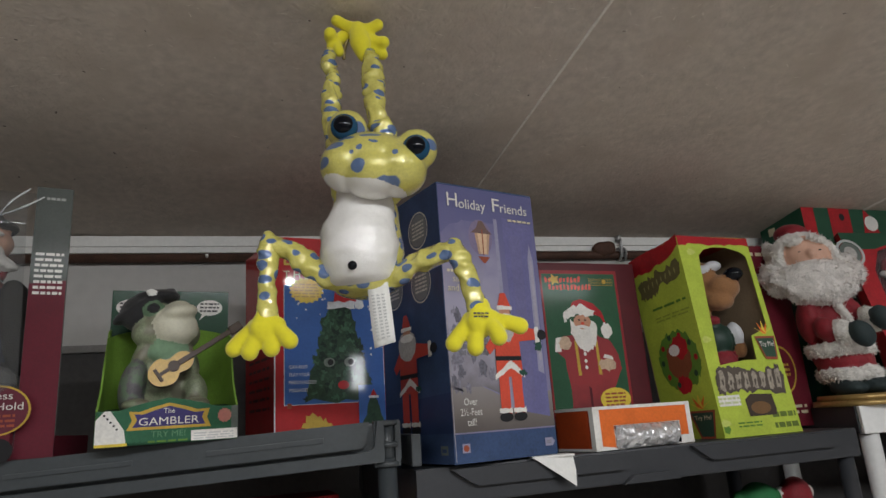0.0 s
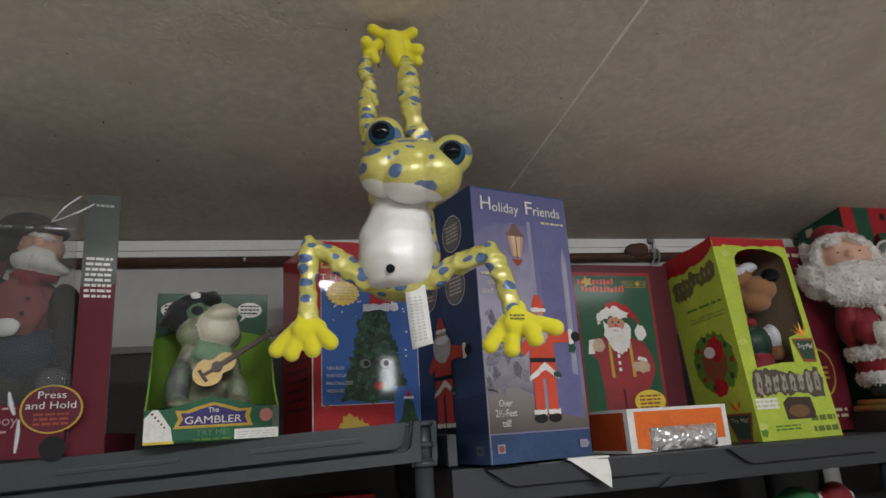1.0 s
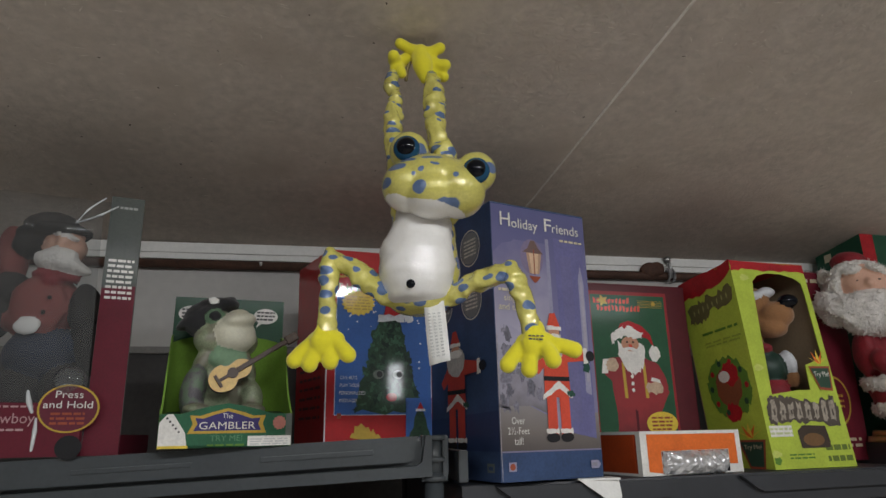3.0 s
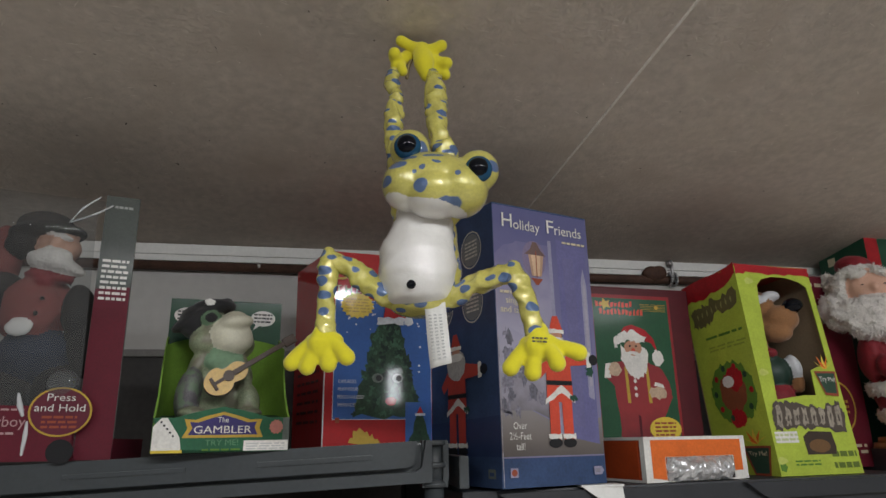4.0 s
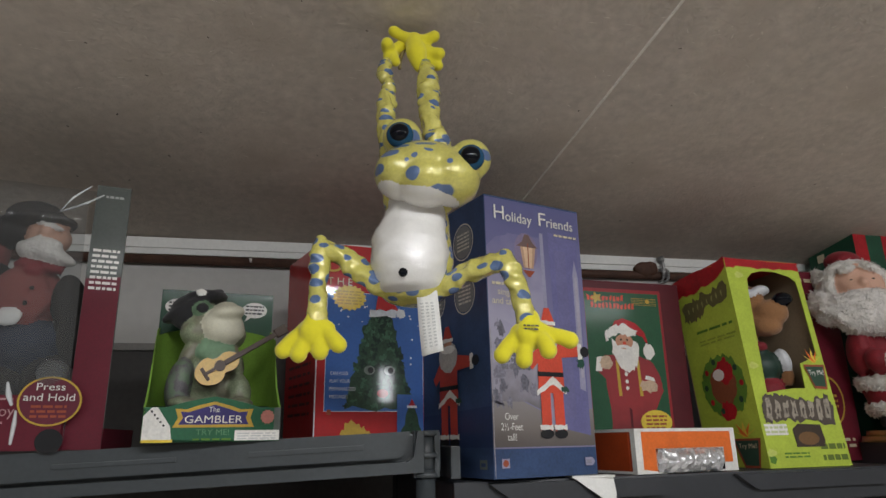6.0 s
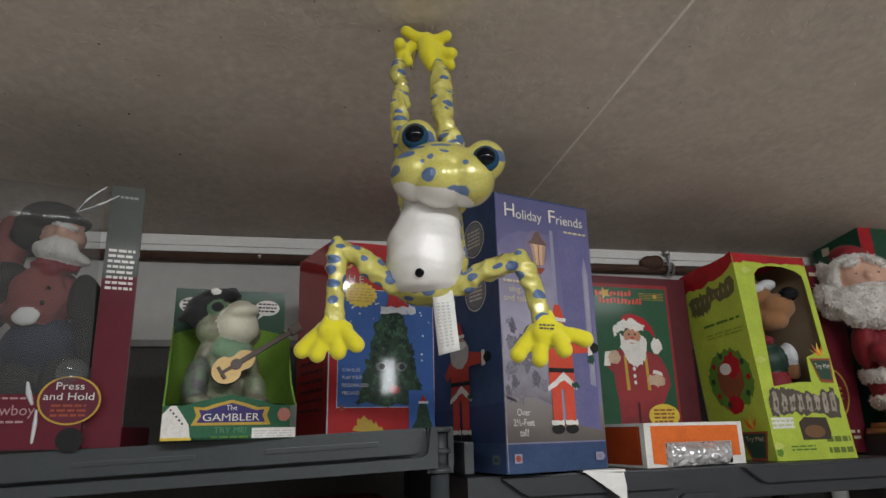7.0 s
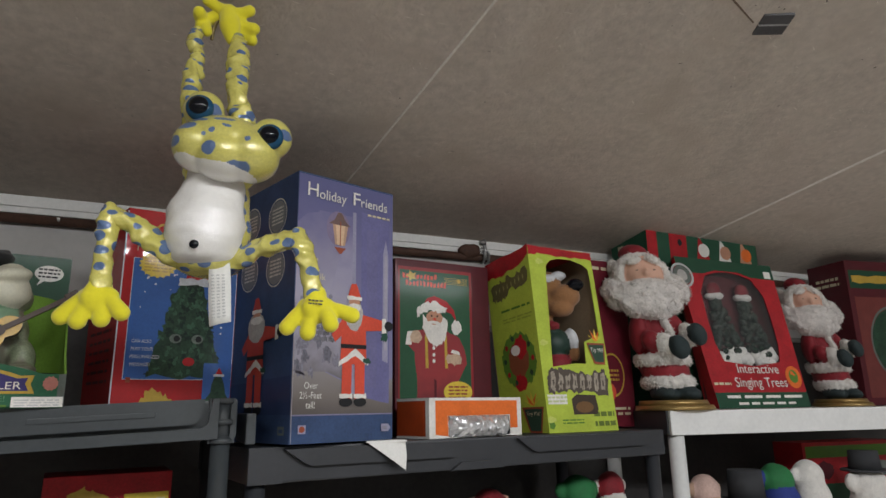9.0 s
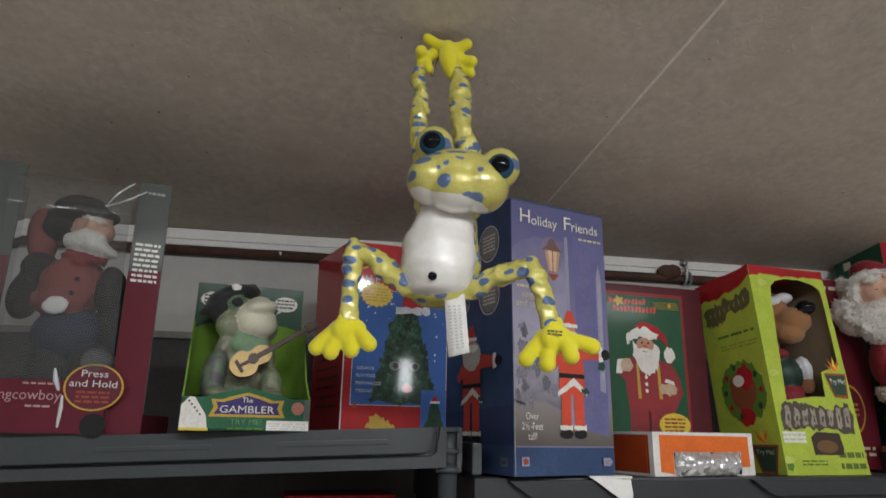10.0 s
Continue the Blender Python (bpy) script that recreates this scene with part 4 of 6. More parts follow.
P.add([(0.005, 0.56), (0.30, 0.5), (0.42, 0.68), (0.30, 0.86), (0.10, 0.84), (0.005, 0.8)], ink_fade("lamp_mist", ((0.36, 0.34, 0.44), (0.27, 0.25, 0.36), (0.15, 0.14, 0.28)), 2, 2.08, 2.24, 0.5, 26))
rnd = random.Random(31)
for k in range(26):
    u, v = rnd.uniform(0.04, 0.4), rnd.uniform(0.24, 0.52)
    P.add(rough_edge(circle(u, v, rnd.uniform(0.015, 0.05), rnd.uniform(0.01, 0.03), 7), 0.012, 2, k), ink("dusk_tree", (0.20, 0.19, 0.235), 0.4) if k % 3 else ink("dusk_twig", (0.13, 0.125, 0.155), 0.4))
    P.lift -= 0.00002
P.add([(0.56, 0.17), (0.60, 0.17), (0.585, 0.88), (0.55, 0.88)], C_LAV)
P.add([(0.66, 0.16), (0.955, 0.135), (0.955, 0.87), (0.64, 0.89)], ink("door", (0.14, 0.135, 0.29)))
for y0, y1 in ((0.2, 0.44), (0.5, 0.82)):
    P.add([(0.71, y0), (0.82, y0 - 0.01), (0.82, y1), (0.70, y1)], C_VIOLET)
P.add([(0.88, 0.3), (0.94, 0.29), (0.945, 0.72), (0.915, 0.79), (0.885, 0.73)], C_LAV)
P.add([(0.90, 0.34), (0.93, 0.34), (0.932, 0.7), (0.915, 0.74), (0.90, 0.7)], ink("door_glass", (0.35, 0.33, 0.40)))
P.add(circle(0.40, 0.80, 0.12, 0.07, 20), ink("halo", (0.21, 0.17, 0.27)))
P.add([(0.37, 0.735), (0.47, 0.735), (0.50, 0.82), (0.34, 0.82)], C_GLOW)
P.add([(0.39, 0.735), (0.45, 0.735), (0.47, 0.82), (0.37, 0.82)], ink("lamp_core", (0.66, 0.46, 0.30)))
for bk in range(16):
    P.add(rough_edge(rect(0.10 + 0.075 * (bk % 4) + 0.02 * (bk // 4 % 2), 0.36 + 0.022 * (bk // 4), 0.165 + 0.075 * (bk % 4) + 0.02 * (bk // 4 % 2), 0.376 + 0.022 * (bk // 4)), 0.004, 3, bk), ink("stone", (0.15, 0.145, 0.165), 0.4))
P.add([(0.30, 0.815), (0.52, 0.815), (0.47, 0.835), (0.43, 0.865), (0.39, 0.865), (0.36, 0.835)], ink("lamp_top", (0.16, 0.10, 0.09)))
P.add([(0.36, 0.725), (0.48, 0.725), (0.43, 0.70), (0.41, 0.70)], C_BRICK)
P.add(rect(0.415, 0.73, 0.424, 0.83), C_BRICK)
P.add([(0.62, 0.5), (0.64, 0.5), (0.64, 0.55), (0.62, 0.55)], C_BLACK)
P.add(rough_edge(circle(0.90, 0.405, 0.04, 0.028, 10), 0.014, 2, 1), ink("dark_sprig", (0.02, 0.07, 0.05)))
P.done("scene_print", hol, "printed violet night scene with a door and lamp")
P = Print(f, 0.0024)
santa_print(P, 0.575, 0.125, 0.47, 0.185, C_CORAL)
P.done("figure_print", hol, "printed red-suited figure with outstretched arm")
for word, u, v, h, w in (("H", 0.135, 0.932, 0.078, 0.10), ("oliday", 0.332, 0.922, 0.056, 0.272), ("F", 0.578, 0.932, 0.078, 0.075), ("riends", 0.772, 0.925, 0.056, 0.29)):
    lettering(f, word, u, v, h, C_WHITE, hol, w, 0.0034)
lettering(f, "Over\n2½-Feet\ntall!", 0.17, 0.165, 0.034, C_WHITE, hol, 0.2, 0.0034)
P = Print(f, 0.0034)
P.bars(0.70, 0.872, 0.95, 0.888, 1, C_CREAM, 4)
P.bars(0.04, 0.652, 0.2, 0.672, 1, C_CREAM, 8)
P.add(rect(0.065, 0.034, 0.135, 0.064), C_LAV).add(circle(0.10, 0.049, 0.026, 0.011, 16), C_BRICK)
P.add([(0.865, 0.032), (0.94, 0.032), (0.965, 0.046), (0.94, 0.06), (0.865, 0.06)], C_LAV).add(rect(0.875, 0.04, 0.93, 0.052), C_DUSK)
P.add(rough_edge(rect(0.002, 0.003, 0.009, 0.5), 0.002, 12, 2), ink("worn_edge", (0.34, 0.33, 0.36), 0.4))
P.done("print", hol)
lettering(f, "sing,\nand talk", 0.155, 0.615, 0.034, C_CREAM, hol, 0.24, 0.0034)
f = F["left"]
P = Print(f)
P.add([(0.0, 0.1), (1.0, 0.1), (1.0, 0.235), (0.0, 0.215)], ink("night_blue", (0.025, 0.045, 0.12)))
P.done("floor_print", hol)
for u, v in ((0.70, 0.852), (0.70, 0.645), (0.27, 0.862), (0.27, 0.655)):
    P = Print(f)
    P.add(circle(u, v, 0.128, 0.064, 26), ink("badge_fill", (0.19, 0.20, 0.21)))
    P.ring(u, v, 0.145, 0.073, 0.010, ink("pale_ring", (0.58, 0.56, 0.50)))
    P.bars(u - 0.085, v - 0.035, u + 0.085, v + 0.038, 5, ink("pale_ring", (0.58, 0.56, 0.50)), int(u * 50))
    P.done("badge_print", hol, "printed cream ring badge")
P = Print(f)
P.add(rect(0.84, 0.030, 0.93, 0.060), C_GREY).add(rect(0.855, 0.038, 0.91, 0.050), C_NAVY)
P.done("small_print", hol)
P = Print(f, 0.003)
santa_print(P, 0.46, 0.10, 0.45, 0.19, ink("dim_coral", (0.42, 0.05, 0.035)), True, 1.5)
P.done("figure_print", hol)
# card flap hanging out beneath
fl = thing("paper_flap", "loose white paper corner hanging over the shelf edge", "paper")
bm = bmesh.new()
A, B = Vector((0.150, 0.046, 1.8295)), Vector((0.228, 0.059, 1.8295))
tip = Vector((0.226, 0.050, 1.777))
for o in (Vector((0, 0, 0)), Vector((0.0, 0.0016, 0))):
    vs = [bm.verts.new(p + o) for p in (A, A + (tip - A) * 0.55 + Vector((0, -0.004, 0)), tip, (B + tip) / 2 + Vector((0.001, -0.004, 0)), B)]
    bm.faces.new(vs)
bm.verts.ensure_lookup_table()
for i in range(5):
    j = (i + 1) % 5
    bm.faces.new([bm.verts[k] for k in (i, j, j + 5, i + 5)])
block(bm, 0.150, 0.228, 0.05, 0.09, 1.828, 1.8315)
part("sheet", bm, M_WHITE, fl)

# ---- red tree carton ----
T_RED, T_BLUE, T_PINE, T_SNOW = ink("laminated_red", (0.42, 0.010, 0.014), 0.1, 0.6, 1.0), ink("laminated_blue", (0.04, 0.125, 0.40), 0.1, 0.6, 1.0), ink("laminated_pine", (0.018, 0.055, 0.03), 0.45, 0.6, 1.0), ink("laminated_snow", (0.68, 0.70, 0.74), 0.15, 0.6, 1.0)
low, high = corners((-0.294, 0.18), (-0.074, 0.2268), 0.25, 1.896, 2.277)
low[3], high[3] = (-0.362, 0.365, 1.896), (-0.366, 0.365, 2.277)  # the crushed carton splays at its back
tree, F = carton("toy_carton", low, high, T_RED, "glossy red and blue carton picturing a decorated tree", "box", 0.0018)
f = F["front"]
P = Print(f)
P.add(rect(0.075, 0.14, 0.955, 0.745), T_SNOW).add(rect(0.08, 0.143, 0.95, 0.742), T_BLUE)
rnd = random.Random(2)
for k in range(34):
    u, v, r = rnd.uniform(0.14, 0.91), rnd.uniform(0.3, 0.72), rnd.uniform(0.004, 0.011)
    P.add(circle(u, v, r, r * 0.56, 7), T_SNOW)
    P.lift -= 0.00003
P.lift += 0.0002
P.add(rough_edge([(0.25, 0.155), (0.86, 0.155), (0.80, 0.3), (0.76, 0.42), (0.70, 0.56), (0.62, 0.64), (0.48, 0.64), (0.41, 0.56), (0.36, 0.42), (0.30, 0.3)], 0.018, 7, 9), T_PINE)
PINES = [ink("pine_light", (0.042, 0.115, 0.065), 0.3, 0.6, 1.0), ink("pine_mid", (0.024, 0.075, 0.042), 0.3, 0.6, 1.0), ink("pine_dark", (0.008, 0.028, 0.018), 0.3, 0.6, 1.0)]
for k in range(190):
    v = rnd.uniform(0.165, 0.635)
    w = 0.29 * (0.78 - v) / 0.55
    P.add(rough_edge(circle(0.55 + rnd.uniform(-w, w), v, rnd.uniform(0.012, 0.032), rnd.uniform(0.008, 0.017), 6), 0.009, 2, k), PINES[k % 3])
    P.lift -= 0.00002
for u in (0.46, 0.64):
    P.add(circle(u, 0.345, 0.05, 0.024, 14), ink("pine_eye", (0.16, 0.20, 0.17), 0.3, 0.6, 1.0)).add(circle(u + 0.01, 0.345, 0.026, 0.016, 12), C_BLACK)
P.add(circle(0.58, 0.23, 0.05, 0.022, 14), T_RED)
P.add([(0.50, 0.63), (0.68, 0.63), (0.72, 0.66), (0.64, 0.735), (0.53, 0.735)], T_RED)
P.add(rough_edge(rect(0.45, 0.625, 0.70, 0.66), 0.008, 5, 4), T_SNOW)
P.add(rough_edge(circle(0.74, 0.645, 0.045, 0.026, 12), 0.005, 2, 4), T_SNOW)
P.add(rect(0.71, 0.02, 0.95, 0.225), T_BLUE)
P.add(rough_edge([(0.74, 0.03), (0.93, 0.03), (0.87, 0.16), (0.82, 0.165)], 0.01, 5, 3), T_PINE)
P.add([(0.81, 0.165), (0.88, 0.165), (0.845, 0.205)], T_RED)
P.add(rect(0.80, 0.158, 0.89, 0.17), T_SNOW)
P.add(burst(0.27, 0.715, 0.155, 0.07), C_YELLOW)
P.bars(0.16, 0.675, 0.38, 0.755, 5, C_GOLD, 3)
P.add(rough_edge([(0.22, 0.02), (0.5, 0.02), (0.44, 0.06), (0.36, 0.075), (0.3, 0.10), (0.25, 0.07)], 0.012, 4, 8), C_GOLD)
P.add(rect(0.1, 0.125, 0.135, 0.15), C_BRICK)
P.done("tree_print", tree, "printed dark green tree with red hat on blue")
P = Print(f, 0.0042)
P.bars(0.5, 0.86, 0.9, 0.95, 1, C_GOLD, 5)
P.done("print", tree)
lettering(f, "DO", 0.22, 0.885, 0.13, C_GOLD, tree, 0.30, 0.0046)
lettering(f, "T H E   T", 0.25, 0.795, 0.055, C_CREAM, tree, 0.36, 0.0046)
# white bar for the worn corner; its glint is in the colour
bm = bmesh.new()
block(bm, -0.0012, 0.0012, -0.0012, 0.0012, 0.0, 0.37, 0.0006, 0, Matrix.Translation((-0.294, 0.18, 1.901)))
part("worn_corner", bm, T_SNOW, tree, "whitened worn carton corner, glint in its colour")
for k, w in enumerate(("CAN ALSO", "PLAY YOUR", "PERSONALIZED", "MESSAGE!")):
    lettering(f, w, 0.125 + 0.0085 * len(w), 0.325 - k * 0.038, 0.024, T_SNOW, tree, 0.019 * len(w), 0.0046)
P = Print(F["left"], 0.0006)
for k in range(6):
    P.bars(0.15, 0.12 + k * 0.05, 0.85, 0.15 + k * 0.05, 1, C_MAROON, k)
P.done("print", tree)

# ---- carton with a red-suited figure ----
low, high = corners((0.272, 0.262), (0.532, 0.298), 0.12, 1.829, 2.236)
jb, F = carton("toy_carton", low, high, C_MAROON, "maroon and green carton picturing a figure in red overalls", "box", 0.003)
f = F["front"]
P = Print(f)
P.add(rect(0.03, 0.03, 0.80, 0.955), ink("red_edge", (0.26, 0.02, 0.025)))
P.add(rect(0.045, 0.04, 0.775, 0.935), C_GREEN)
M_RSUIT = ink_fade("red_overalls", ((0.13, 0.012, 0.016), (0.30, 0.022, 0.026), (0.24, 0.016, 0.022)), 2, 1.87, 2.07, 0.5, 40)
P.add(rough_edge([(0.20, 0.05), (0.58, 0.05), (0.60, 0.20), (0.645, 0.30), (0.73, 0.40), (0.715, 0.47), (0.66, 0.545), (0.52, 0.59), (0.27, 0.59), (0.14, 0.575), (0.11, 0.51), (0.19, 0.46), (0.215, 0.30)], 0.005, 4, 8), M_RSUIT)
P.add([(0.385, 0.05), (0.40, 0.05), (0.41, 0.30), (0.385, 0.31)], C_MAROON)
P.add([(0.10, 0.50), (0.12, 0.575), (0.17, 0.58), (0.16, 0.5)], C_WHITE)
for x in (0.30, 0.50):
    P.add([(x, 0.37), (x + 0.03, 0.37), (x + 0.02, 0.56), (x - 0.005, 0.56)], C_GOLD)
for k in (0.485, 0.447, 0.412):
    P.add(circle(0.385, k, 0.015, 0.011, 12), C_WHITE)
P.add(rough_edge(circle(0.205, 0.545, 0.06, 0.038, 12), 0.006, 2, 6), ink("glove_tan", (0.52, 0.38, 0.27), 0.2))
P.add(rough_edge(circle(0.595, 0.425, 0.085, 0.034, 12), 0.008, 2, 9), ink("glove_tan", (0.52, 0.38, 0.27), 0.2))
P.add(rough_edge([(0.56, 0.46), (0.66, 0.45), (0.65, 0.47), (0.57, 0.48)], 0.004, 2, 3), C_WHITE)
P.add(rough_edge([(0.265, 0.67), (0.51, 0.67), (0.535, 0.60), (0.50, 0.53), (0.41, 0.485), (0.33, 0.52), (0.275, 0.59)], 0.012, 5, 2), C_WHITE)
P.add(circle(0.395, 0.662, 0.085, 0.042, 18), C_SKIN)
P.add(circle(0.365, 0.672, 0.010, 0.006, 8), C_BLACK).add(circle(0.425, 0.672, 0.010, 0.006, 8), C_BLACK)
P.add(circle(0.395, 0.65, 0.018, 0.012, 10), C_CORAL)
P.add(rough_edge([(0.30, 0.63), (0.39, 0.645), (0.48, 0.63), (0.46, 0.612), (0.39, 0.63), (0.33, 0.612)], 0.004, 3, 5), C_WHITE)
P.add([(0.27, 0.72), (0.50, 0.705), (0.575, 0.69), (0.635, 0.63), (0.60, 0.715), (0.52, 0.765), (0.40, 0.79), (0.32, 0.775)], C_RED)
P.add(rough_edge([(0.225, 0.655), (0.27, 0.69), (0.38, 0.705), (0.51, 0.685), (0.525, 0.725), (0.40, 0.755), (0.27, 0.745), (0.215, 0.70)], 0.010, 5, 3), C_WHITE)
P.add(rough_edge(circle(0.625, 0.61, 0.058, 0.043, 14), 0.008, 2, 3), C_WHITE)
P.add(circle(0.63, 0.235, 0.15, 0.062, 24), C_YELLOW)
P.bars(0.53, 0.195, 0.73, 0.275, 4, C_BRICK, 5)
rnd = random.Random(21)
for row, (y, n, x0) in enumerate(((0.885, 10, 0.07), (0.842, 12, 0.10))):
    for k in range(n):
        x = x0 + 0.036 * k
        P.add(rough_edge([(x, y), (x + 0.024, y + 0.002), (x + 0.027, y + rnd.uniform(0.022, 0.036)), (x + 0.003, y + rnd.uniform(0.022, 0.036))], 0.004, 2, k + row * 20), C_CORAL)
P.add(burst(0.16, 0.9, 0.06, 0.035, 5, 0.5), C_GOLD)
for k in range(5):
    P.add(rect(0.50, 0.868 + 0.009 * k, 0.75, 0.870 + 0.009 * k), C_GOLD)
P.add(circle(0.66, 0.89, 0.02, 0.012, 10), C_GOLD)
P.done("figure_print", jb, "printed figure in red overalls on green")

# ---- orange window box with silver wrapped contents ----
low, high = corners((0.286, 0.083), (0.530, 0.152), 0.115, 1.829, 1.909)
ob_t = thing("orange_box", "orange and white window box with silver foil-wrapped contents", "box")
f = faces_of(low, high)["front"]
bm = bmesh.new()
b2 = [Vector(p) for p in low], [Vector(p) for p in high]
hexa(bm, [b2[0][0].lerp(b2[0][3], 0.16), b2[0][1].lerp(b2[0][2], 0.16), b2[0][2], b2[0][3]], [b2[1][0].lerp(b2[1][3], 0.16), b2[1][1].lerp(b2[1][2], 0.16), b2[1][2], b2[1][3]], 0.001)
# carton and left side are a darker orange, their shade in the colour
part("carton", bm, ink("shaded_orange", (0.42, 0.06, 0.012)), ob_t)


def cut_panel(face, outer, inner, thick, m, parent, name="front_panel", label=""):
    """A card panel with an opening; outer and inner outlines have equal counts."""
    bm = bmesh.new()
    rows = []
    for loop, d in ((outer, 0.0), (inner, 0.0), (inner, -thick), (outer, -thick)):
        rows.append([bm.verts.new(face.at(u, v, d)) for u, v in loop])
    n = len(outer)
    for a, b in ((0, 1), (1, 2), (2, 3), (3, 0)):
        for i in range(n):
            j = (i + 1) % n
            bm.faces.new((rows[a][i], rows[a][j], rows[b][j], rows[b][i]))
    return part(name, bm, m, parent, label)


cut_panel(f, [(0, 0), (0.5, 0), (1, 0), (1, 0.5), (1, 1), (0.5, 1), (0, 1), (0, 0.5)],
          [(0.19, 0.03), (0.5, 0.03), (0.86, 0.03), (0.86, 0.3), (0.86, 0.54), (0.5, 0.54), (0.19, 0.54), (0.19, 0.3)], 0.0015, C_WHITE, ob_t)
P = Print(f, 0.0005)
P.add([(0.06, 0.10), (0.186, 0.05), (0.186, 0.555), (0.06, 0.93)], C_ORANGE)
P.add([(0.06, 0.93), (0.186, 0.55), (0.864, 0.55), (0.95, 0.20), (0.95, 0.92)], C_ORANGE)
P.add([(0.864, 0.2), (0.95, 0.2), (0.95, 0.55), (0.864, 0.55)], C_ORANGE)
P.done("print", ob_t, "orange printed front with white border")
f2 = faces_of(low, high)
P = Print(f2["left"], 0.0006)
P.add(rect(0.0, 0.93, 1, 1), C_WHITE).add(rect(0, 0, 1, 0.06), C_WHITE).add(rect(0.9, 0, 1, 1), C_WHITE)
P.done("print", ob_t)
P = Print(f2["left"], -0.0006)
P.add(rect(0.0, 0.0, 1, 1), ink("shaded_orange", (0.42, 0.06, 0.012)))
P.done("side_panel", ob_t)
P = Print(f2["top"], -0.0003)
P.add(rect(0.0, 0.0, 1, 0.3), C_ORANGE)
P.done("top_panel", ob_t)
bm = bmesh.new()
d = (Vector(low[1]) - Vector(low[0])).normalized()
rnd = random.Random(8)
G = 40
grid = []
for i in range(G + 1):
    row = []
    for j in range(13):
        u, v = 0.195 + 0.655 * i / G, 0.02 + 0.52 * j / 12
        swell = 0.024 * math.sin(math.pi * i / G) ** 0.4 * math.sin(math.pi * (j / 12 * 0.85 + 0.1))
        p = f.at(u, v, swell)
        p += f.n * 0.007 * noise.noise((u * 26, v * 7, 1)) + Vector((0, 0, 0.004 * noise.noise((u * 30, v * 9, 5))))
        row.append(bm.verts.new(p))
    grid.append(row)
for i in range(G):
    for j in range(12):
        bm.faces.new((grid[i][j], grid[i + 1][j], grid[i + 1][j + 1], grid[i][j + 1]))
part("foil_wrap", bm, mat("silver_foil", (0.62, 0.62, 0.63), 0.24, 0.55, 0.3, 40, 0.5, 90), ob_t, "crinkled silver plastic wrap")
bm = bmesh.new()
block(bm, 0, 0.03, -0.004, 0.02, 0.003, 0.036, 0.004, 0, Matrix.Translation(f.at(0.73, 0.0)) @ Euler((0, 0, math.atan2(d.y, d.x))).to_matrix().to_4x4())
part("dark_insert", bm, M_EYE, ob_t)

# ---- lime window box with a plush toy ----
lo = [Vector(p) for p in ((0.606, 0.161, 1.829), (0.826, 0.203, 1.829), (0.794, 0.372, 1.829), (0.574, 0.331, 1.829))]
hi = [Vector(p) for p in ((0.577, 0.172, 2.268), (0.786, 0.213, 2.272), (0.754, 0.382, 2.262), (0.545, 0.342, 2.246))]
lime = thing("window_box", "lime green window box with red top holding a plush toy", "box")
F = faces_of(lo, hi)
f = F["front"]
ang = math.atan2(lo[1].y - lo[0].y, lo[1].x - lo[0].x)
# four card sides with thickness
for fc in (F["left"], F["right"]):
    bm = bmesh.new()
    vs = [[bm.verts.new(fc.at(u, v, dd)) for u, v in ((0, 0), (1, 0), (1, 1), (0, 1))] for dd in (0, -0.002)]
    bm.faces.new(vs[0])
    g = bm.faces.new(vs[1][::-1])
    g.material_index = 1
    for i in range(4):
        j = (i + 1) % 4
        bm.faces.new((vs[0][i], vs[1][i], vs[1][j], vs[0][j]))
    part("side_panel", bm, [C_LIME, M_CARD], lime)
bm = bmesh.new()
hexa(bm, [lo[3] + Vector((0, -0.003, 0)), lo[2] + Vector((0, -0.003, 0)), lo[2], lo[3]], [hi[3] + Vector((0, -0.003, 0)), hi[2] + Vector((0, -0.003, 0)), hi[2], hi[3]])
part("back_panel", bm, M_CARD, lime, "brown card back")
bm = bmesh.new()
hexa(bm, [p + Vector((0, 0, -0.002)) for p in hi], [p + Vector((0, 0, 0.001)) for p in hi])
part("top_panel", bm, C_RED, lime, "red printed top")
bm = bmesh.new()
hexa(bm, lo, [p + Vector((0, 0, 0.002)) for p in lo])
part("base_panel", bm, C_LIME, lime)
outer = [(0, 0), (0.5, 0), (1, 0), (1, 0.3), (1, 0.6), (1, 0.88), (1, 1), (0.8, 1), (0.6, 1), (0.4, 1), (0.2, 1), (0, 1), (0, 0.88), (0, 0.6), (0, 0.3)]
inner = [(0.16, 0.34), (0.5, 0.36), (0.66, 0.36), (0.68, 0.48), (0.93, 0.52), (0.93, 0.84), (0.92, 0.9), (0.84, 0.925), (0.66, 0.945), (0.46, 0.945), (0.33, 0.93), (0.255, 0.9), (0.235, 0.84), (0.20, 0.62), (0.18, 0.48)]
cut_panel(f, outer, inner, 0.002, C_LIME, lime, "front_panel", "lime printed front with a cut-out window")
P = Print(f, 0.0006)
P.add(rough_edge([(0, 0.95), (0.2, 0.965), (0.5, 0.955), (0.8, 0.965), (1, 0.95), (1, 1), (0, 1)], 0.006, 4, 3), C_RED)
for a, b, c in ((0.0, 0.05, 0.35), (0.02, 0.45, 0.8), (0.1, 0.9, 0.16)):
    P.add(rough_edge([(a, b), (a + 0.12, b + 0.01), (a + 0.1, b + 0.03), (a, b + 0.03)], 0.006, 3, 1), ink("lime_pale", (0.52, 0.58, 0.14)))
P.done("top_print", lime)
P = Print(f, 0.0012)
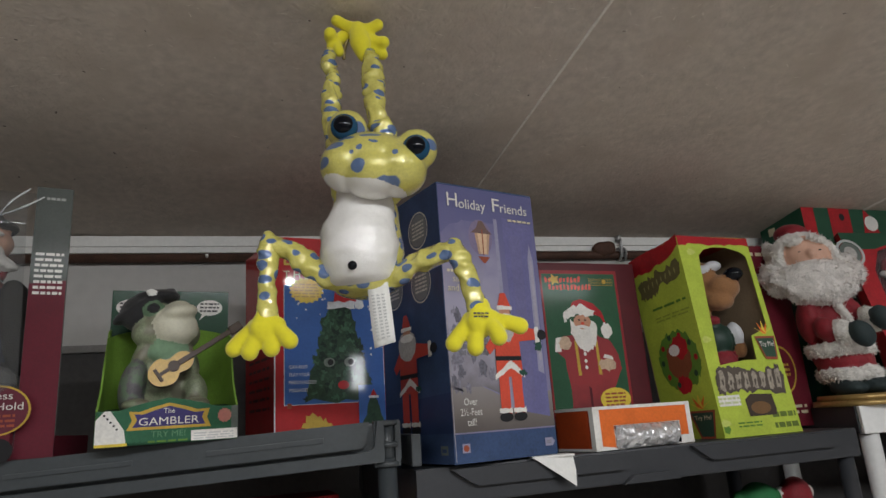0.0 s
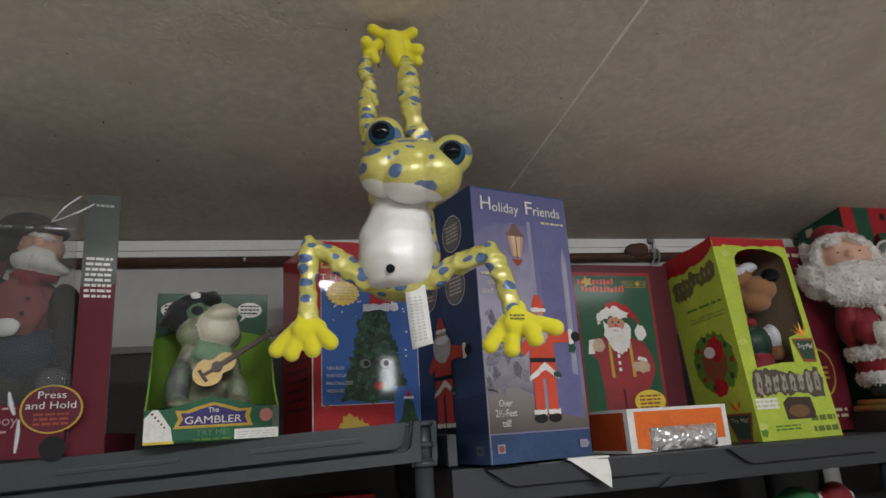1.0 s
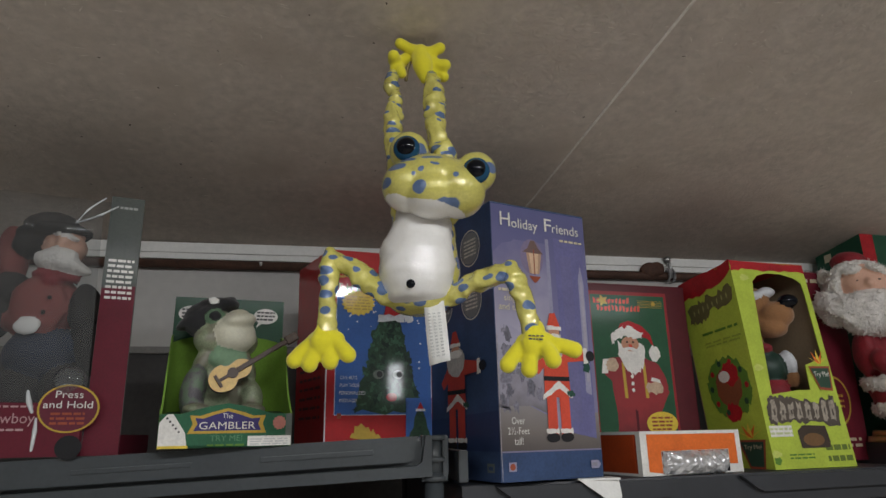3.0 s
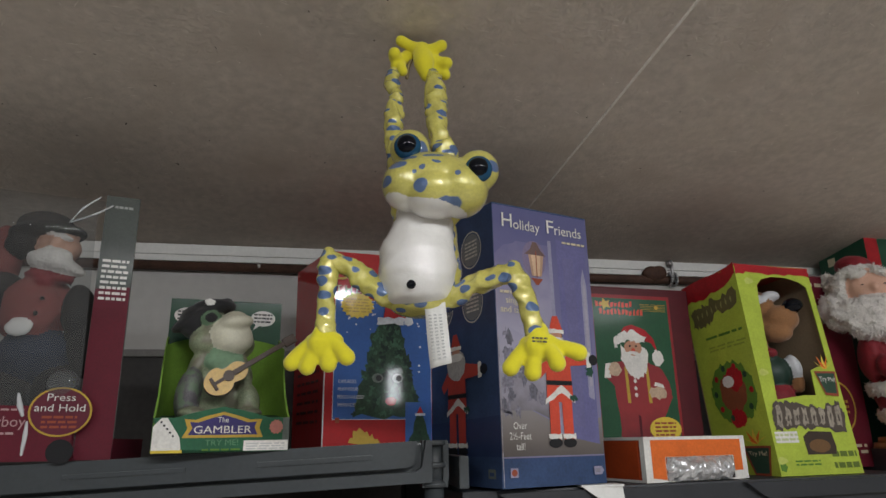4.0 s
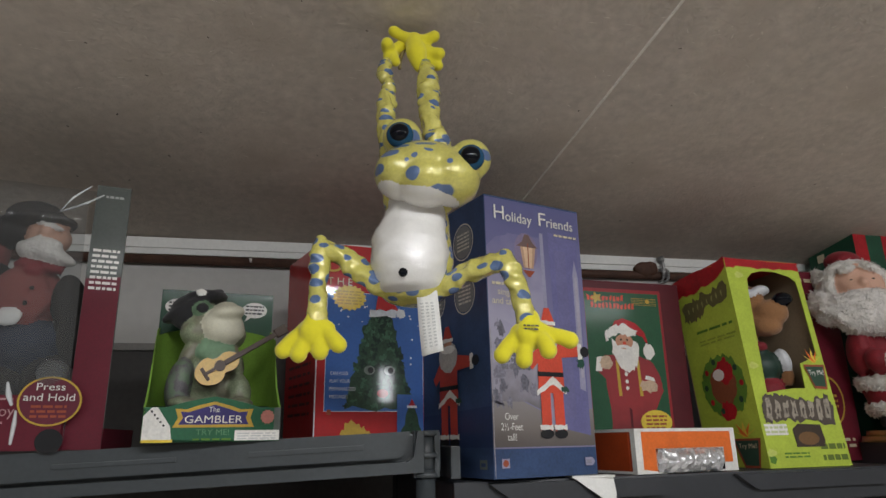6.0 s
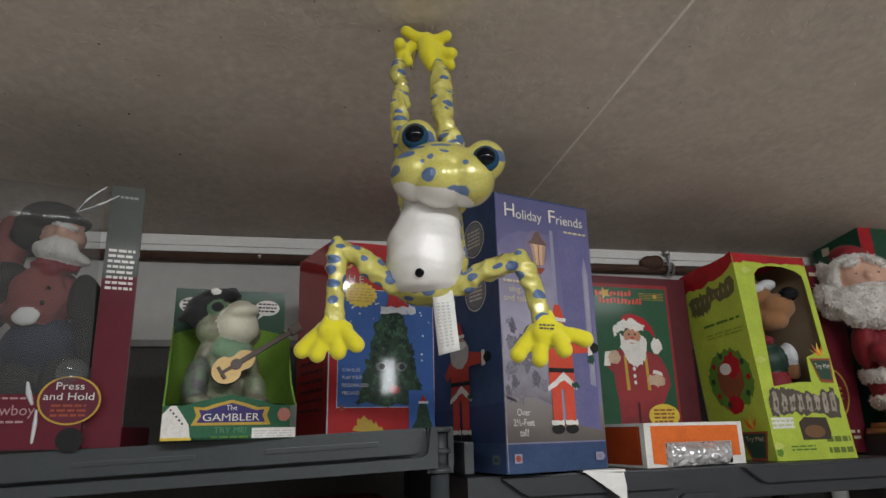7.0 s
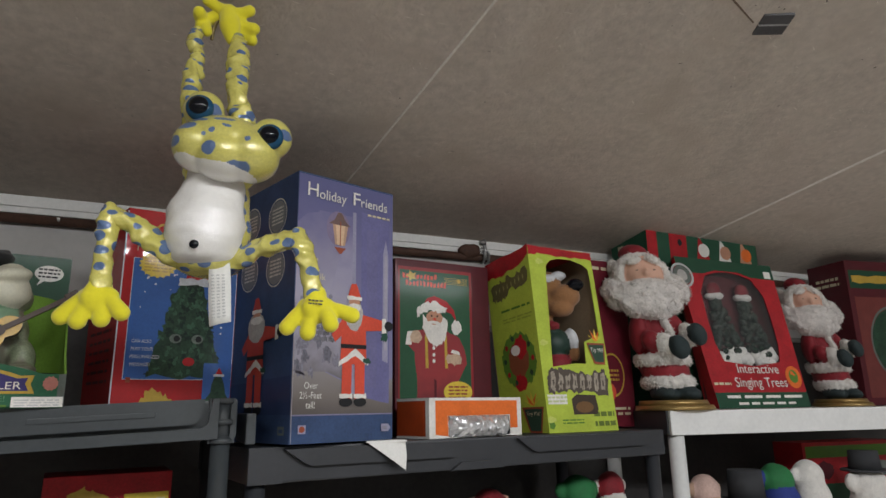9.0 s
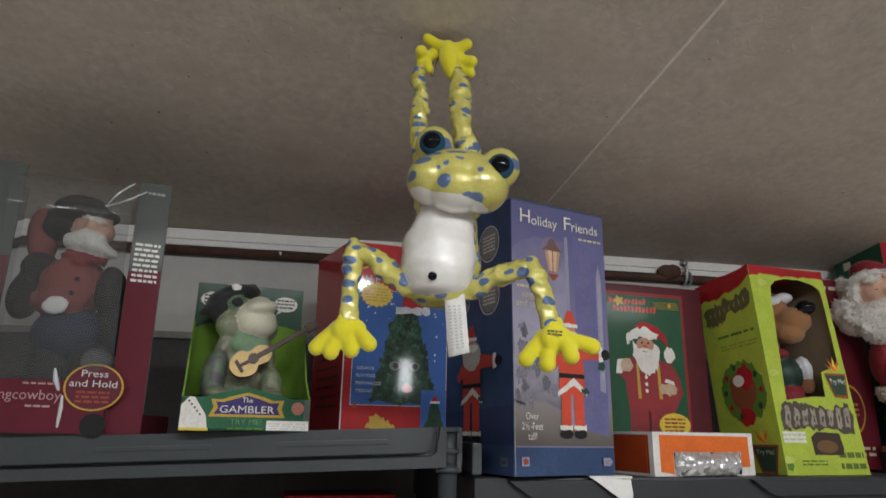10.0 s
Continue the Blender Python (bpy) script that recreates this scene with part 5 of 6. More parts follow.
P.add(rough_edge([(0.06, 0.20), (0.30, 0.215), (0.55, 0.205), (0.92, 0.19), (0.95, 0.27), (0.90, 0.335), (0.72, 0.305), (0.48, 0.31), (0.30, 0.335), (0.10, 0.33), (0.05, 0.27)], 0.012, 7, 3), ink("taupe_dark", (0.085, 0.068, 0.055)))
for k in range(8):
    u, big = 0.085 + 0.105 * k, 0.012 if k in (0, 6, 7) else 0.0
    P.add(rough_edge([(u, 0.222), (u + 0.07, 0.226 - big), (u + 0.088, 0.296 + big), (u + 0.03, 0.300 + big)], 0.010, 4, k + 9), ink("taupe_light", (0.30, 0.26, 0.21), 0.35))
    P.add(rough_edge([(u + 0.035, 0.240), (u + 0.055, 0.245), (u + 0.062, 0.272), (u + 0.038, 0.268)], 0.006, 2, k), ink("taupe_dark", (0.085, 0.068, 0.055)))
P.done("logo_print", lime, "taupe logo shape")
P = Print(f, 0.0006)
P.add(rect(0.03, 0.145, 0.3, 0.195), C_WHITE)
P.bars(0.03, 0.15, 0.3, 0.19, 2, ink("pale_lime", (0.5, 0.55, 0.3)), 4)
P.done("barcode_label", lime, "white label")
# flat patch for the cut-out hole, its shade in the colour
P = Print(f, 0.0006)
P.add([(0.37, 0.09), (0.72, 0.09), (0.74, 0.12), (0.72, 0.19), (0.44, 0.195), (0.36, 0.17)], ink("hole_shade", (0.05, 0.035, 0.025)))
P.add(circle(0.54, 0.128, 0.13, 0.03, 18), ink("plush_shadow", (0.16, 0.085, 0.035)))
P.done("painted_hole", lime, "flat dark patch for a cut-out hole, shade in its colour")
P = Print(f, 0.0006)
P.bars(0.66, 0.015, 0.97, 0.115, 2, ink("olive", (0.12, 0.17, 0.03)), 6)
P.bars(0.2, 0.04, 0.5, 0.07, 2, C_LEAF, 6)
P.add(circle(0.05, 0.04, 0.045, 0.024, 5), C_LEAF)
P.done("small_print", lime)
P = Print(f, 0.002)
P.add([(0.70, 0.475), (0.98, 0.475), (0.945, 0.355), (0.78, 0.36)], C_BRICK)
P.add([(0.72, 0.465), (0.96, 0.465), (0.93, 0.368), (0.79, 0.372)], ink("badge_green", (0.03, 0.07, 0.045)))
for a in (30, 60, 90, 120, 150):
    c, s = math.cos(radians(a)), math.sin(radians(a))
    P.add([(0.85 + 0.03 * s, 0.485 - 0.0 * c), (0.85 + 0.15 * c, 0.485 + 0.075 * s), (0.85 - 0.03 * s, 0.485)], C_YELLOW if a % 60 else C_ORANGE)
P.done("badge", lime, "green and brick badge with yellow leaves")
lettering(f, "Try Me!", 0.845, 0.435, 0.034, C_WHITE, lime, 0.2, 0.0032)
fl_ = F["left"]
P = Print(fl_, 0.0006)
P.add(rough_edge([(0, 0.915), (0.3, 0.90), (0.6, 0.905), (1, 0.95), (1, 1), (0, 1)], 0.012, 4, 2), C_RED)
P.add(rough_edge([(0.12, 0.765), (0.34, 0.755), (0.55, 0.80), (0.92, 0.80), (0.95, 0.885), (0.5, 0.875), (0.3, 0.86), (0.1, 0.86)], 0.016, 8, 3), ink("logo_olive", (0.13, 0.115, 0.045)))
for k in range(8):
    u = 0.17 + 0.09 * k
    P.add(rough_edge(circle(u + 0.04, 0.815 + 0.004 * k, 0.013, 0.016, 7), 0.004, 2, k), ink("logo_light", (0.30, 0.30, 0.11)))
P.bars(0.28, 0.675, 0.92, 0.70, 1, C_LEAF, 2)
P.bars(0.3, 0.61, 0.95, 0.645, 2, ink("lime_dark", (0.3, 0.38, 0.05)), 3)
P.done("logo_print", lime)
P = Print(fl_, 0.0006)
P.add(rough_edge(circle(0.55, 0.395, 0.37, 0.155, 26), 0.014, 2, 4), C_LEAF)
P.add(rough_edge(circle(0.55, 0.395, 0.22, 0.10, 20), 0.01, 2, 5), ink("wreath_red", (0.22, 0.07, 0.03)))
P.add(rough_edge(circle(0.6, 0.46, 0.15, 0.06, 14), 0.008, 2, 5), C_RED)
P.add(circle(0.50, 0.45, 0.1, 0.03, 12), C_WHITE)
P.add(rough_edge(circle(0.55, 0.27, 0.14, 0.045, 12), 0.01, 2, 7), C_RED)
for k in range(10):
    a = k * 0.628
    P.add(circle(0.55 + 0.3 * math.cos(a), 0.395 + 0.13 * math.sin(a), 0.035, 0.016, 8), C_PINE if k % 2 else C_RED)
P.done("wreath_print", lime, "printed green wreath with red shapes")
P = Print(fl_, 0.0006)
P.add([(0.5, 0.135), (0.95, 0.135), (0.86, 0.0), (0.62, 0.0)], C_BRICK)
P.add([(0.54, 0.125), (0.91, 0.125), (0.84, 0.01), (0.64, 0.01)], ink("badge_green", (0.03, 0.07, 0.045)))
for a in (30, 60, 90, 120, 150):
    c, s = math.cos(radians(a)), math.sin(radians(a))
    P.add([(0.72 + 0.05 * s, 0.142), (0.72 + 0.22 * c, 0.142 + 0.075 * s), (0.72 - 0.05 * s, 0.142)], C_YELLOW if a % 60 else C_ORANGE)
P.done("badge", lime)
lettering(fl_, "Try Me!", 0.74, 0.10, 0.03, C_CREAM, lime, 0.28, 0.0026)
# the plush toy inside, a plain shape
LM = Matrix.Translation((0.682, 0.27, 1.835)) @ Euler((0, 0, ang - 0.1)).to_matrix().to_4x4()
ob = fused("plush_doll", (((0.005, 0, 0.31), (0.042, 0.042, 0.036), 0), ((0.032, -0.04, 0.325), (0.042, 0.028, 0.030), 0), ((0.018, -0.035, 0.295), (0.036, 0.028, 0.024), 0),
             ((0.0, 0.0, 0.355), (0.04, 0.04, 0.04), 0), ((-0.01, 0.0, 0.255), (0.024, 0.024, 0.035), 0), ((0.048, -0.062, 0.352), (0.022, 0.02, 0.016), 4),
             ((-0.018, -0.03, 0.368), (0.026, 0.014, 0.012), 3), ((0.018, -0.035, 0.378), (0.022, 0.014, 0.012), 3),
             ((0.008, -0.012, 0.205), (0.038, 0.036, 0.042), 1), ((-0.004, -0.018, 0.250), (0.022, 0.026, 0.012), 2), ((0.010, -0.014, 0.145), (0.040, 0.040, 0.042), 2), ((0.002, -0.005, 0.09), (0.044, 0.042, 0.04), 2),
             ((0.048, -0.034, 0.218), (0.015, 0.018, 0.028), 3, (0, -18, 0), 0), ((0.056, -0.032, 0.182), (0.013, 0.015, 0.022), 0), ((-0.03, -0.02, 0.03), (0.028, 0.045, 0.03), 0), ((0.035, -0.02, 0.03), (0.028, 0.045, 0.03), 0)),
           [mat("brown_plush", (0.26, 0.12, 0.045), 0.9, 0, 0.15, 50, 0.4, 200, sheen=0.2), mat("dark_green_vest", (0.012, 0.035, 0.024), 0.5, 0, 0.2, 40), M_VELVET, mat("pale_satin", (0.55, 0.56, 0.58), 0.35, 0, 0.1, 30), M_EYE], 0.004, LM)
tagged(ob, "brown plush toy in green vest and red trousers, boxed", "plush toy")

# ---- frog figure in an open display box ----
GM = Matrix.Translation((-0.5315, -0.0485, 1.898)) @ Euler((0, 0, radians(12))).to_matrix().to_4x4()
gw, gd, gh = 0.196, 0.19, 0.268
gb = thing("display_box", "green open-fronted display box with a purple and gold nameplate", "box")
Q = lambda x, y, z: GM @ Vector((x, y, z))
C_GLIME = ink("grass_lime", (0.19, 0.34, 0.05))
C_DGREEN = ink("deep_green", (0.012, 0.06, 0.03))
bm = bmesh.new()
hexa(bm, [Q(0, gd - 0.004, 0), Q(gw, gd - 0.004, 0), Q(gw, gd, 0), Q(0, gd, 0)], [Q(0, gd - 0.004, gh), Q(gw, gd - 0.004, gh), Q(gw, gd, gh), Q(0, gd, gh)], 0.001)
part("back_panel", bm, C_DGREEN, gb)
bm = bmesh.new()
hexa(bm, [Q(0, 0, 0), Q(gw, 0, 0), Q(gw, gd, 0), Q(0, gd, 0)], [Q(0, 0, 0.004), Q(gw, 0, 0.004), Q(gw, gd, 0.004), Q(0, gd, 0.004)])
part("base_panel", bm, C_DGREEN, gb)
for x in (0.0, gw):
    bm = bmesh.new()
    prof = [(0, 0), (gd, 0), (gd, gh * 0.74), (gd * 0.8, gh * 0.70), (gd * 0.55, gh * 0.54), (gd * 0.3, gh * 0.32), (0.012, 0.056), (0, 0.052)]
    s = 0.003 if x == 0 else -0.003
    a = [bm.verts.new(Q(x, y, z)) for y, z in prof]
    b = [bm.verts.new(Q(x + s, y, z)) for y, z in prof]
    bm.faces.new(a)
    bm.faces.new(b[::-1]).material_index = 1
    for i in range(len(prof)):
        j = (i + 1) % len(prof)
        bm.faces.new((a[i], b[i], b[j], a[j])).material_index = 1
    part("side_panel", bm, [C_DGREEN, C_GLIME], gb)
# curved lime insert behind the figure
bm = bmesh.new()
rows = []
for i in range(13):
    a = math.pi * i / 12
    x = gw / 2 - (gw / 2 - 0.004) * math.cos(a)
    y = 0.075 + 0.105 * math.sin(a) ** 0.7
    rows.append((bm.verts.new(Q(x, y, 0.03)), bm.verts.new(Q(x, y, gh * (0.62 + 0.12 * math.sin(a))))))
for r, s in zip(rows, rows[1:]):
    bm.faces.new((r[0], s[0], s[1], r[1]))
part("insert", bm, C_GLIME, gb, "curved lime card insert", True)
bm = bmesh.new()
top = [(0.0, 0.05), (0.03, 0.05), (0.05, 0.056), (0.075, 0.062), (0.098, 0.066), (0.121, 0.062), (0.146, 0.056), (0.166, 0.05), (gw, 0.05)]
a = [bm.verts.new(Q(x, 0, z)) for x, z in [(0, 0), *top[::1], (gw, 0)]]
b = [bm.verts.new(Q(x, 0.003, z)) for x, z in [(0, 0), *top, (gw, 0)]]
bm.faces.new(a)
bm.faces.new(b[::-1])
for i in range(len(a)):
    j = (i + 1) % len(a)
    bm.faces.new((a[i], b[i], b[j], a[j]))
part("front_panel", bm, ink("label_green", (0.022, 0.115, 0.055)), gb)
bm = bmesh.new()
hexa(bm, [Q(0.004, 0.004, 0.03), Q(gw - 0.004, 0.004, 0.03), Q(gw - 0.004, 0.12, 0.045), Q(0.004, 0.12, 0.045)], [Q(0.004, 0.004, 0.046), Q(gw - 0.004, 0.004, 0.046), Q(gw - 0.004, 0.12, 0.058), Q(0.004, 0.12, 0.058)])
part("tray", bm, C_DGREEN, gb)
f = Face(Q(0, 0, 0), Q(gw, 0, 0), Q(gw, 0, 0.05), Q(0, 0, 0.05))
P = Print(f)
P.add([(0.21, 0.42), (0.80, 0.42), (0.77, 0.7), (0.79, 0.96), (0.70, 0.94), (0.62, 1.05), (0.5, 1.17), (0.38, 1.05), (0.30, 0.94), (0.22, 0.96), (0.245, 0.7)], C_GOLD)
P.add([(0.25, 0.5), (0.76, 0.5), (0.735, 0.7), (0.75, 0.88), (0.68, 0.86), (0.60, 0.97), (0.5, 1.08), (0.4, 0.97), (0.32, 0.86), (0.26, 0.88), (0.28, 0.7)], C_PURPLE)
P.add([(0.005, 0.08), (0.21, 0.08), (0.195, 0.45), (0.10, 1.0), (0.06, 1.0), (0.005, 0.75)], C_WHITE)
P.add(rect(0.005, 0.0, 0.22, 0.08), C_YELLOW)
for k in range(5):
    P.add(circle(0.06 + 0.022 * k, 0.88 - 0.1 * k, 0.009, 0.035, 6), C_BLACK)
P.done("card_print", gb, "printed plaque with playing cards")
P = Print(f, 0.0012)
P.add(burst(0.90, 0.72, 0.055, 0.22, 12), ink("seal", (0.5, 0.2, 0.16)))
P.add(rect(0.95, 0.05, 1.0, 1.0), C_GREY)
P.add(rect(0.66, 0.03, 0.995, 0.33), C_WHITE)
P.bars(0.68, 0.05, 0.97, 0.27, 3, ink("pale_grey", (0.5, 0.5, 0.5)), 2)
P.bars(0.36, 0.02, 0.64, 0.13, 1, C_LEAF, 3)
P.done("barcode_label", gb, "seal and white label")
lettering(f, "GAMBLER", 0.5, 0.64, 0.31, C_WHITE, gb, 0.42, 0.0022)
lettering(f, "The", 0.5, 0.93, 0.22, C_WHITE, gb, 0.08, 0.0022)
lettering(f, "TRY ME!", 0.5, 0.27, 0.24, ink("mint", (0.10, 0.24, 0.12)), gb, 0.24, 0.003)
f = Face(Q(0, gd - 0.004, 0), Q(gw, gd - 0.004, 0), Q(gw, gd - 0.004, gh), Q(0, gd - 0.004, gh))
for u in (0.15, 0.83):
    P = Print(f)
    P.add(circle(u, 0.885, 0.115, 0.055, 22), C_WHITE)
    P.add([(u - 0.06, 0.85), (u - 0.02, 0.84), (u - 0.09, 0.80)], C_WHITE)
    P.bars(u - 0.085, 0.85, u + 0.085, 0.925, 3, C_BLACK, int(u * 9))
    P.done("bubble_print", gb, "white printed speech bubble")
# seated frog figure, one plain shape
fm = GM @ Matrix.Translation((0.088, 0.095, 0.052)) @ Euler((0, 0, radians(4))).to_matrix().to_4x4()
ob = fused("frog_figure", (
    ((0, 0.005, 0.04), (0.050, 0.045, 0.046), 0), ((0, 0.0, 0.08), (0.036, 0.034, 0.042), 0), ((-0.046, -0.022, 0.036), (0.020, 0.034, 0.044), 2, (0, 8, 0)), ((0.046, -0.020, 0.026), (0.020, 0.032, 0.032), 0, (0, -10, 0)),
    ((-0.04, -0.05, 0.006), (0.022, 0.034, 0.010), 0), ((0.045, -0.05, 0.006), (0.022, 0.034, 0.010), 0), ((-0.034, -0.012, 0.085), (0.014, 0.02, 0.032), 0, (0, 20, 0)), ((0.036, -0.02, 0.08), (0.013, 0.02, 0.03), 0, (0, -25, 0)),
    ((-0.004, 0.0, 0.138), (0.044, 0.040, 0.034), 0), ((-0.026, -0.014, 0.122), (0.026, 0.028, 0.023), 0), ((0.032, -0.014, 0.120), (0.022, 0.028, 0.022), 0),
    ((0.014, -0.030, 0.124), (0.034, 0.028, 0.024), 1), ((0.012, -0.028, 0.132), (0.036, 0.030, 0.030), 1), ((0.006, -0.026, 0.106), (0.026, 0.020, 0.012), 5), ((0.017, -0.038, 0.153), (0.029, 0.030, 0.014), 1, (0, -10, 0), 0), ((0.016, -0.024, 0.162), (0.021, 0.026, 0.013), 1, (0, -10, 0), 0),
    ((-0.021, -0.024, 0.159), (0.017, 0.016, 0.016), 3), ((-0.022, -0.038, 0.160), (0.009, 0.005, 0.008), 4), ((0.006, -0.030, 0.090), (0.032, 0.016, 0.018), 5), ((0.008, -0.040, 0.076), (0.018, 0.012, 0.018), 5),
    ((-0.032, 0.014, 0.172), (0.056, 0.046, 0.014), 4, (0, -32, 0), 0), ((-0.040, 0.006, 0.158), (0.030, 0.034, 0.030), 4, (0, -32, 0), 0), ((-0.014, 0.006, 0.186), (0.036, 0.036, 0.013), 4, (0, -4, 0), 0), ((-0.026, -0.030, 0.188), (0.009, 0.004, 0.006), 6, (0, 0, 0), 0)),
    [mat("frog_skin", (0.27, 0.31, 0.20), 0.4, 0, 0.3, 40, 0.15, alt=(0.19, 0.18, 0.13)), mat("frog_muzzle", (0.60, 0.58, 0.46), 0.5, 0, 0.1, 30), mat("frog_thigh", (0.13, 0.12, 0.13), 0.55, 0, 0.3, 60, 0.2, alt=(0.14, 0.20, 0.13)), mat("frog_lid", (0.12, 0.20, 0.12), 0.5), M_BLACK, mat("mint_cloth", (0.20, 0.32, 0.20), 0.8), M_WHITE], 0.0028, fm)
tagged(ob, "green-grey frog figure in a black hat sitting in its box", "figurine")
# its guitar
gt = thing("toy_guitar", "small yellow toy guitar with dark neck held by the frog", "guitar")
um = fm @ Matrix.Translation((0.006, -0.066, 0.060)) @ Euler((radians(-8), radians(-33), 0)).to_matrix().to_4x4()
bm = bmesh.new()
out = []
for k in range(40):
    a = 2 * math.pi * k / 40
    x = 0.036 * math.cos(a)
    w = 0.0235 if x < 0 else 0.019
    wa = (1 - 0.28 * math.exp(-((x - 0.006) / 0.010) ** 2))
    out.append((x, w * math.sin(a) * wa * (1 + 0.12 * math.cos(a) ** 2)))
a = [bm.verts.new(um @ Vector((x, -0.005, z))) for x, z in out]
b = [bm.verts.new(um @ Vector((x, 0.008, z))) for x, z in out]
bm.faces.new(a)
bm.faces.new(b[::-1]).material_index = 1
for i in range(40):
    bm.faces.new((a[i], b[i], b[(i + 1) % 40], a[(i + 1) % 40])).material_index = 1
part("guitar_body", bm, [mat("yellow_wood", (0.58, 0.36, 0.07), 0.4, 0, 0.12, 30), mat("dark_wood", (0.055, 0.03, 0.018), 0.5)], gt, "yellow guitar body")
bm = bmesh.new()
block(bm, 0.012, 0.105, -0.0095, -0.004, -0.004, 0.004, 0.001, 0, um)
block(bm, 0.103, 0.124, -0.011, -0.002, -0.0075, 0.0075, 0.002, 0, um)
block(bm, -0.02, 0.012, -0.0075, -0.004, -0.0025, 0.0025, 0.0005, 0, um)
block(bm, -0.024, -0.019, -0.0085, -0.004, -0.011, 0.011, 0.001, 0, um)
part("neck", bm, mat("dark_wood", (0.055, 0.03, 0.018), 0.5), gt, "dark wooden neck")
bm = bmesh.new()
cyl(bm, um @ Vector((0.004, -0.0088, 0)), um @ Vector((0.004, -0.0045, 0)), 0.0085, seg=20)
part("sound_hole", bm, mat("dark_wood", (0.055, 0.03, 0.018), 0.5), gt)

# ---- clear-plastic window box with a doll ----
cb = thing("clear_window_box", "tall clear plastic box with grey and maroon printed strips", "box")
cx0, cx1, cy0, cy1, cz0, cz1 = -0.905, -0.598, 0.0, 0.15, 1.890, 2.305
lean = 0.004
low = [(cx0, cy0, cz0), (cx1, cy0, cz0), (cx1, cy1, cz0), (cx0, cy1, cz0)]
high = [(cx0, cy0, cz1 + 0.03), (cx1 - lean, cy0, cz1), (cx1 - lean, cy1, cz1), (cx0, cy1, cz1 + 0.03)]
F = faces_of(low, high)
f = F["front"]
bm = bmesh.new()
n = 16
rows = []
for j in range(n + 1):
    v = j / n
    row = []
    for i in range(n + 1):
        u = i / n
        bulge = 0.002 + 0.036 * v + 0.0009 * math.sin(u * 21 + 1.5 * v) + 0.0004 * math.sin(u * 47 + 2 * v) - 0.10 * max(0, (v - 0.86) / 0.14) ** 2 * 0.8
        row.append(bm.verts.new(f.at(0.2 + 0.63 * u, 0.03 + 0.975 * v, bulge + 0.0012 * noise.noise((u * 4, v * 3, 2)))))
    rows.append(row)
for j in range(n):
    for i in range(n):
        bm.faces.new((rows[j][i], rows[j][i + 1], rows[j + 1][i + 1], rows[j + 1][i])).smooth = True
pw = part("plastic_window", bm, M_PLASTIC, cb, "glossy clear plastic window", "keep")
pw.visible_shadow = False
# folds at the film's top, glints in their white colour, and the domed button
for fold in (((-0.694, 2.251), (-0.677, 2.275), (-0.653, 2.295)), ((-0.694, 2.251), (-0.662, 2.264), (-0.633, 2.281))):
    bm = bmesh.new()
    tube(bm, [(x, -0.030, z) for x, z in fold], [0.0009, 0.0021, 0.0010], seg=10, steps=8, wrinkle=0.6)
    pw = part("film_fold", bm, M_GLINT, cb, "whitish fold in the plastic, its glint in the colour", True)
    pw.visible_shadow = False
# white streaks added low on the film for its glare, leaning back
for fold, r in ((((-0.709, 1.900), (-0.710, 1.925), (-0.712, 1.945)), 0.0032), (((-0.720, 1.955), (-0.727, 1.970), (-0.732, 1.986)), 0.004)):
    bm = bmesh.new()
    tube(bm, [(x, -0.032 + 0.165 * (z - 1.9), z) for x, z in fold], [r * 0.6, r, r * 0.5], seg=16, steps=8, wrinkle=0.25)
    pw = part("glare_streak", bm, M_GLINT, cb, "white streak added for the glare on the plastic", True)
    pw.visible_shadow = False
bm = bmesh.new()
blob(bm, f.at(0.74, 0.265, 0.008), (0.024, 0.014, 0.022), seg=24, rings=16)
pw = part("button_dome", bm, M_PLASTIC, cb, "clear domed button", True)
pw.visible_shadow = False
bm = bmesh.new()
b = [Vector(p) for p in low], [Vector(p) for p in high]
for q in ((b[0][3], b[0][0], b[1][0], b[1][3]),):
    bm.faces.new([bm.verts.new(p) for p in q])
pw = part("plastic_shell", bm, M_PLASTIC, cb, "", "keep")
pw.visible_shadow = False
for u0, u1 in ((0.0, 0.215), (0.825, 1.0)):
    bm = bmesh.new()
    fr = [f.at(u0, 0), f.at(u1, 0), f.at(u1, 1), f.at(u0, 1)]
    hexa(bm, [fr[0], fr[1], fr[1] + Vector((0, 0.002, 0)), fr[0] + Vector((0, 0.002, 0))], [fr[3], fr[2], fr[2] + Vector((0, 0.002, 0)), fr[3] + Vector((0, 0.002, 0))])
    st = part("card_strip", bm, ink("strip_grey", (0.085, 0.095, 0.088)), cb, "printed card strip, grey above and maroon below")
    P = Print(f)
    P.add([(u0 + 0.002, 0.0), (u1 - 0.002, 0.0), (u1 - 0.002, 0.635), (u0 + 0.002, 0.62)], ink("wine", (0.115, 0.011, 0.023)))
    if u0 > 0.5:
        P.bars(u0 + 0.02, 0.575, u1 - 0.02, 0.745, 8, C_WHITE, 2)
        P.bars(u0 + 0.05, 0.945, u1 - 0.03, 0.965, 1, ink("price_grey", (0.35, 0.36, 0.35)), 3)
    P.done("print", st)
bm = bmesh.new()
fr = [f.at(0.215, 0, 0.014), f.at(0.825, 0, 0.014), f.at(0.825, 0.185, 0.014), f.at(0.215, 0.185, 0.014)]
hexa(bm, [fr[0], fr[1], fr[1] + Vector((0, 0.01, 0)), fr[0] + Vector((0, 0.01, 0))], [fr[3], fr[2], fr[2] + Vector((0, 0.01, 0)), fr[3] + Vector((0, 0.01, 0))])
part("base_card", bm, ink("wine", (0.115, 0.011, 0.023)), cb, "maroon printed base card")
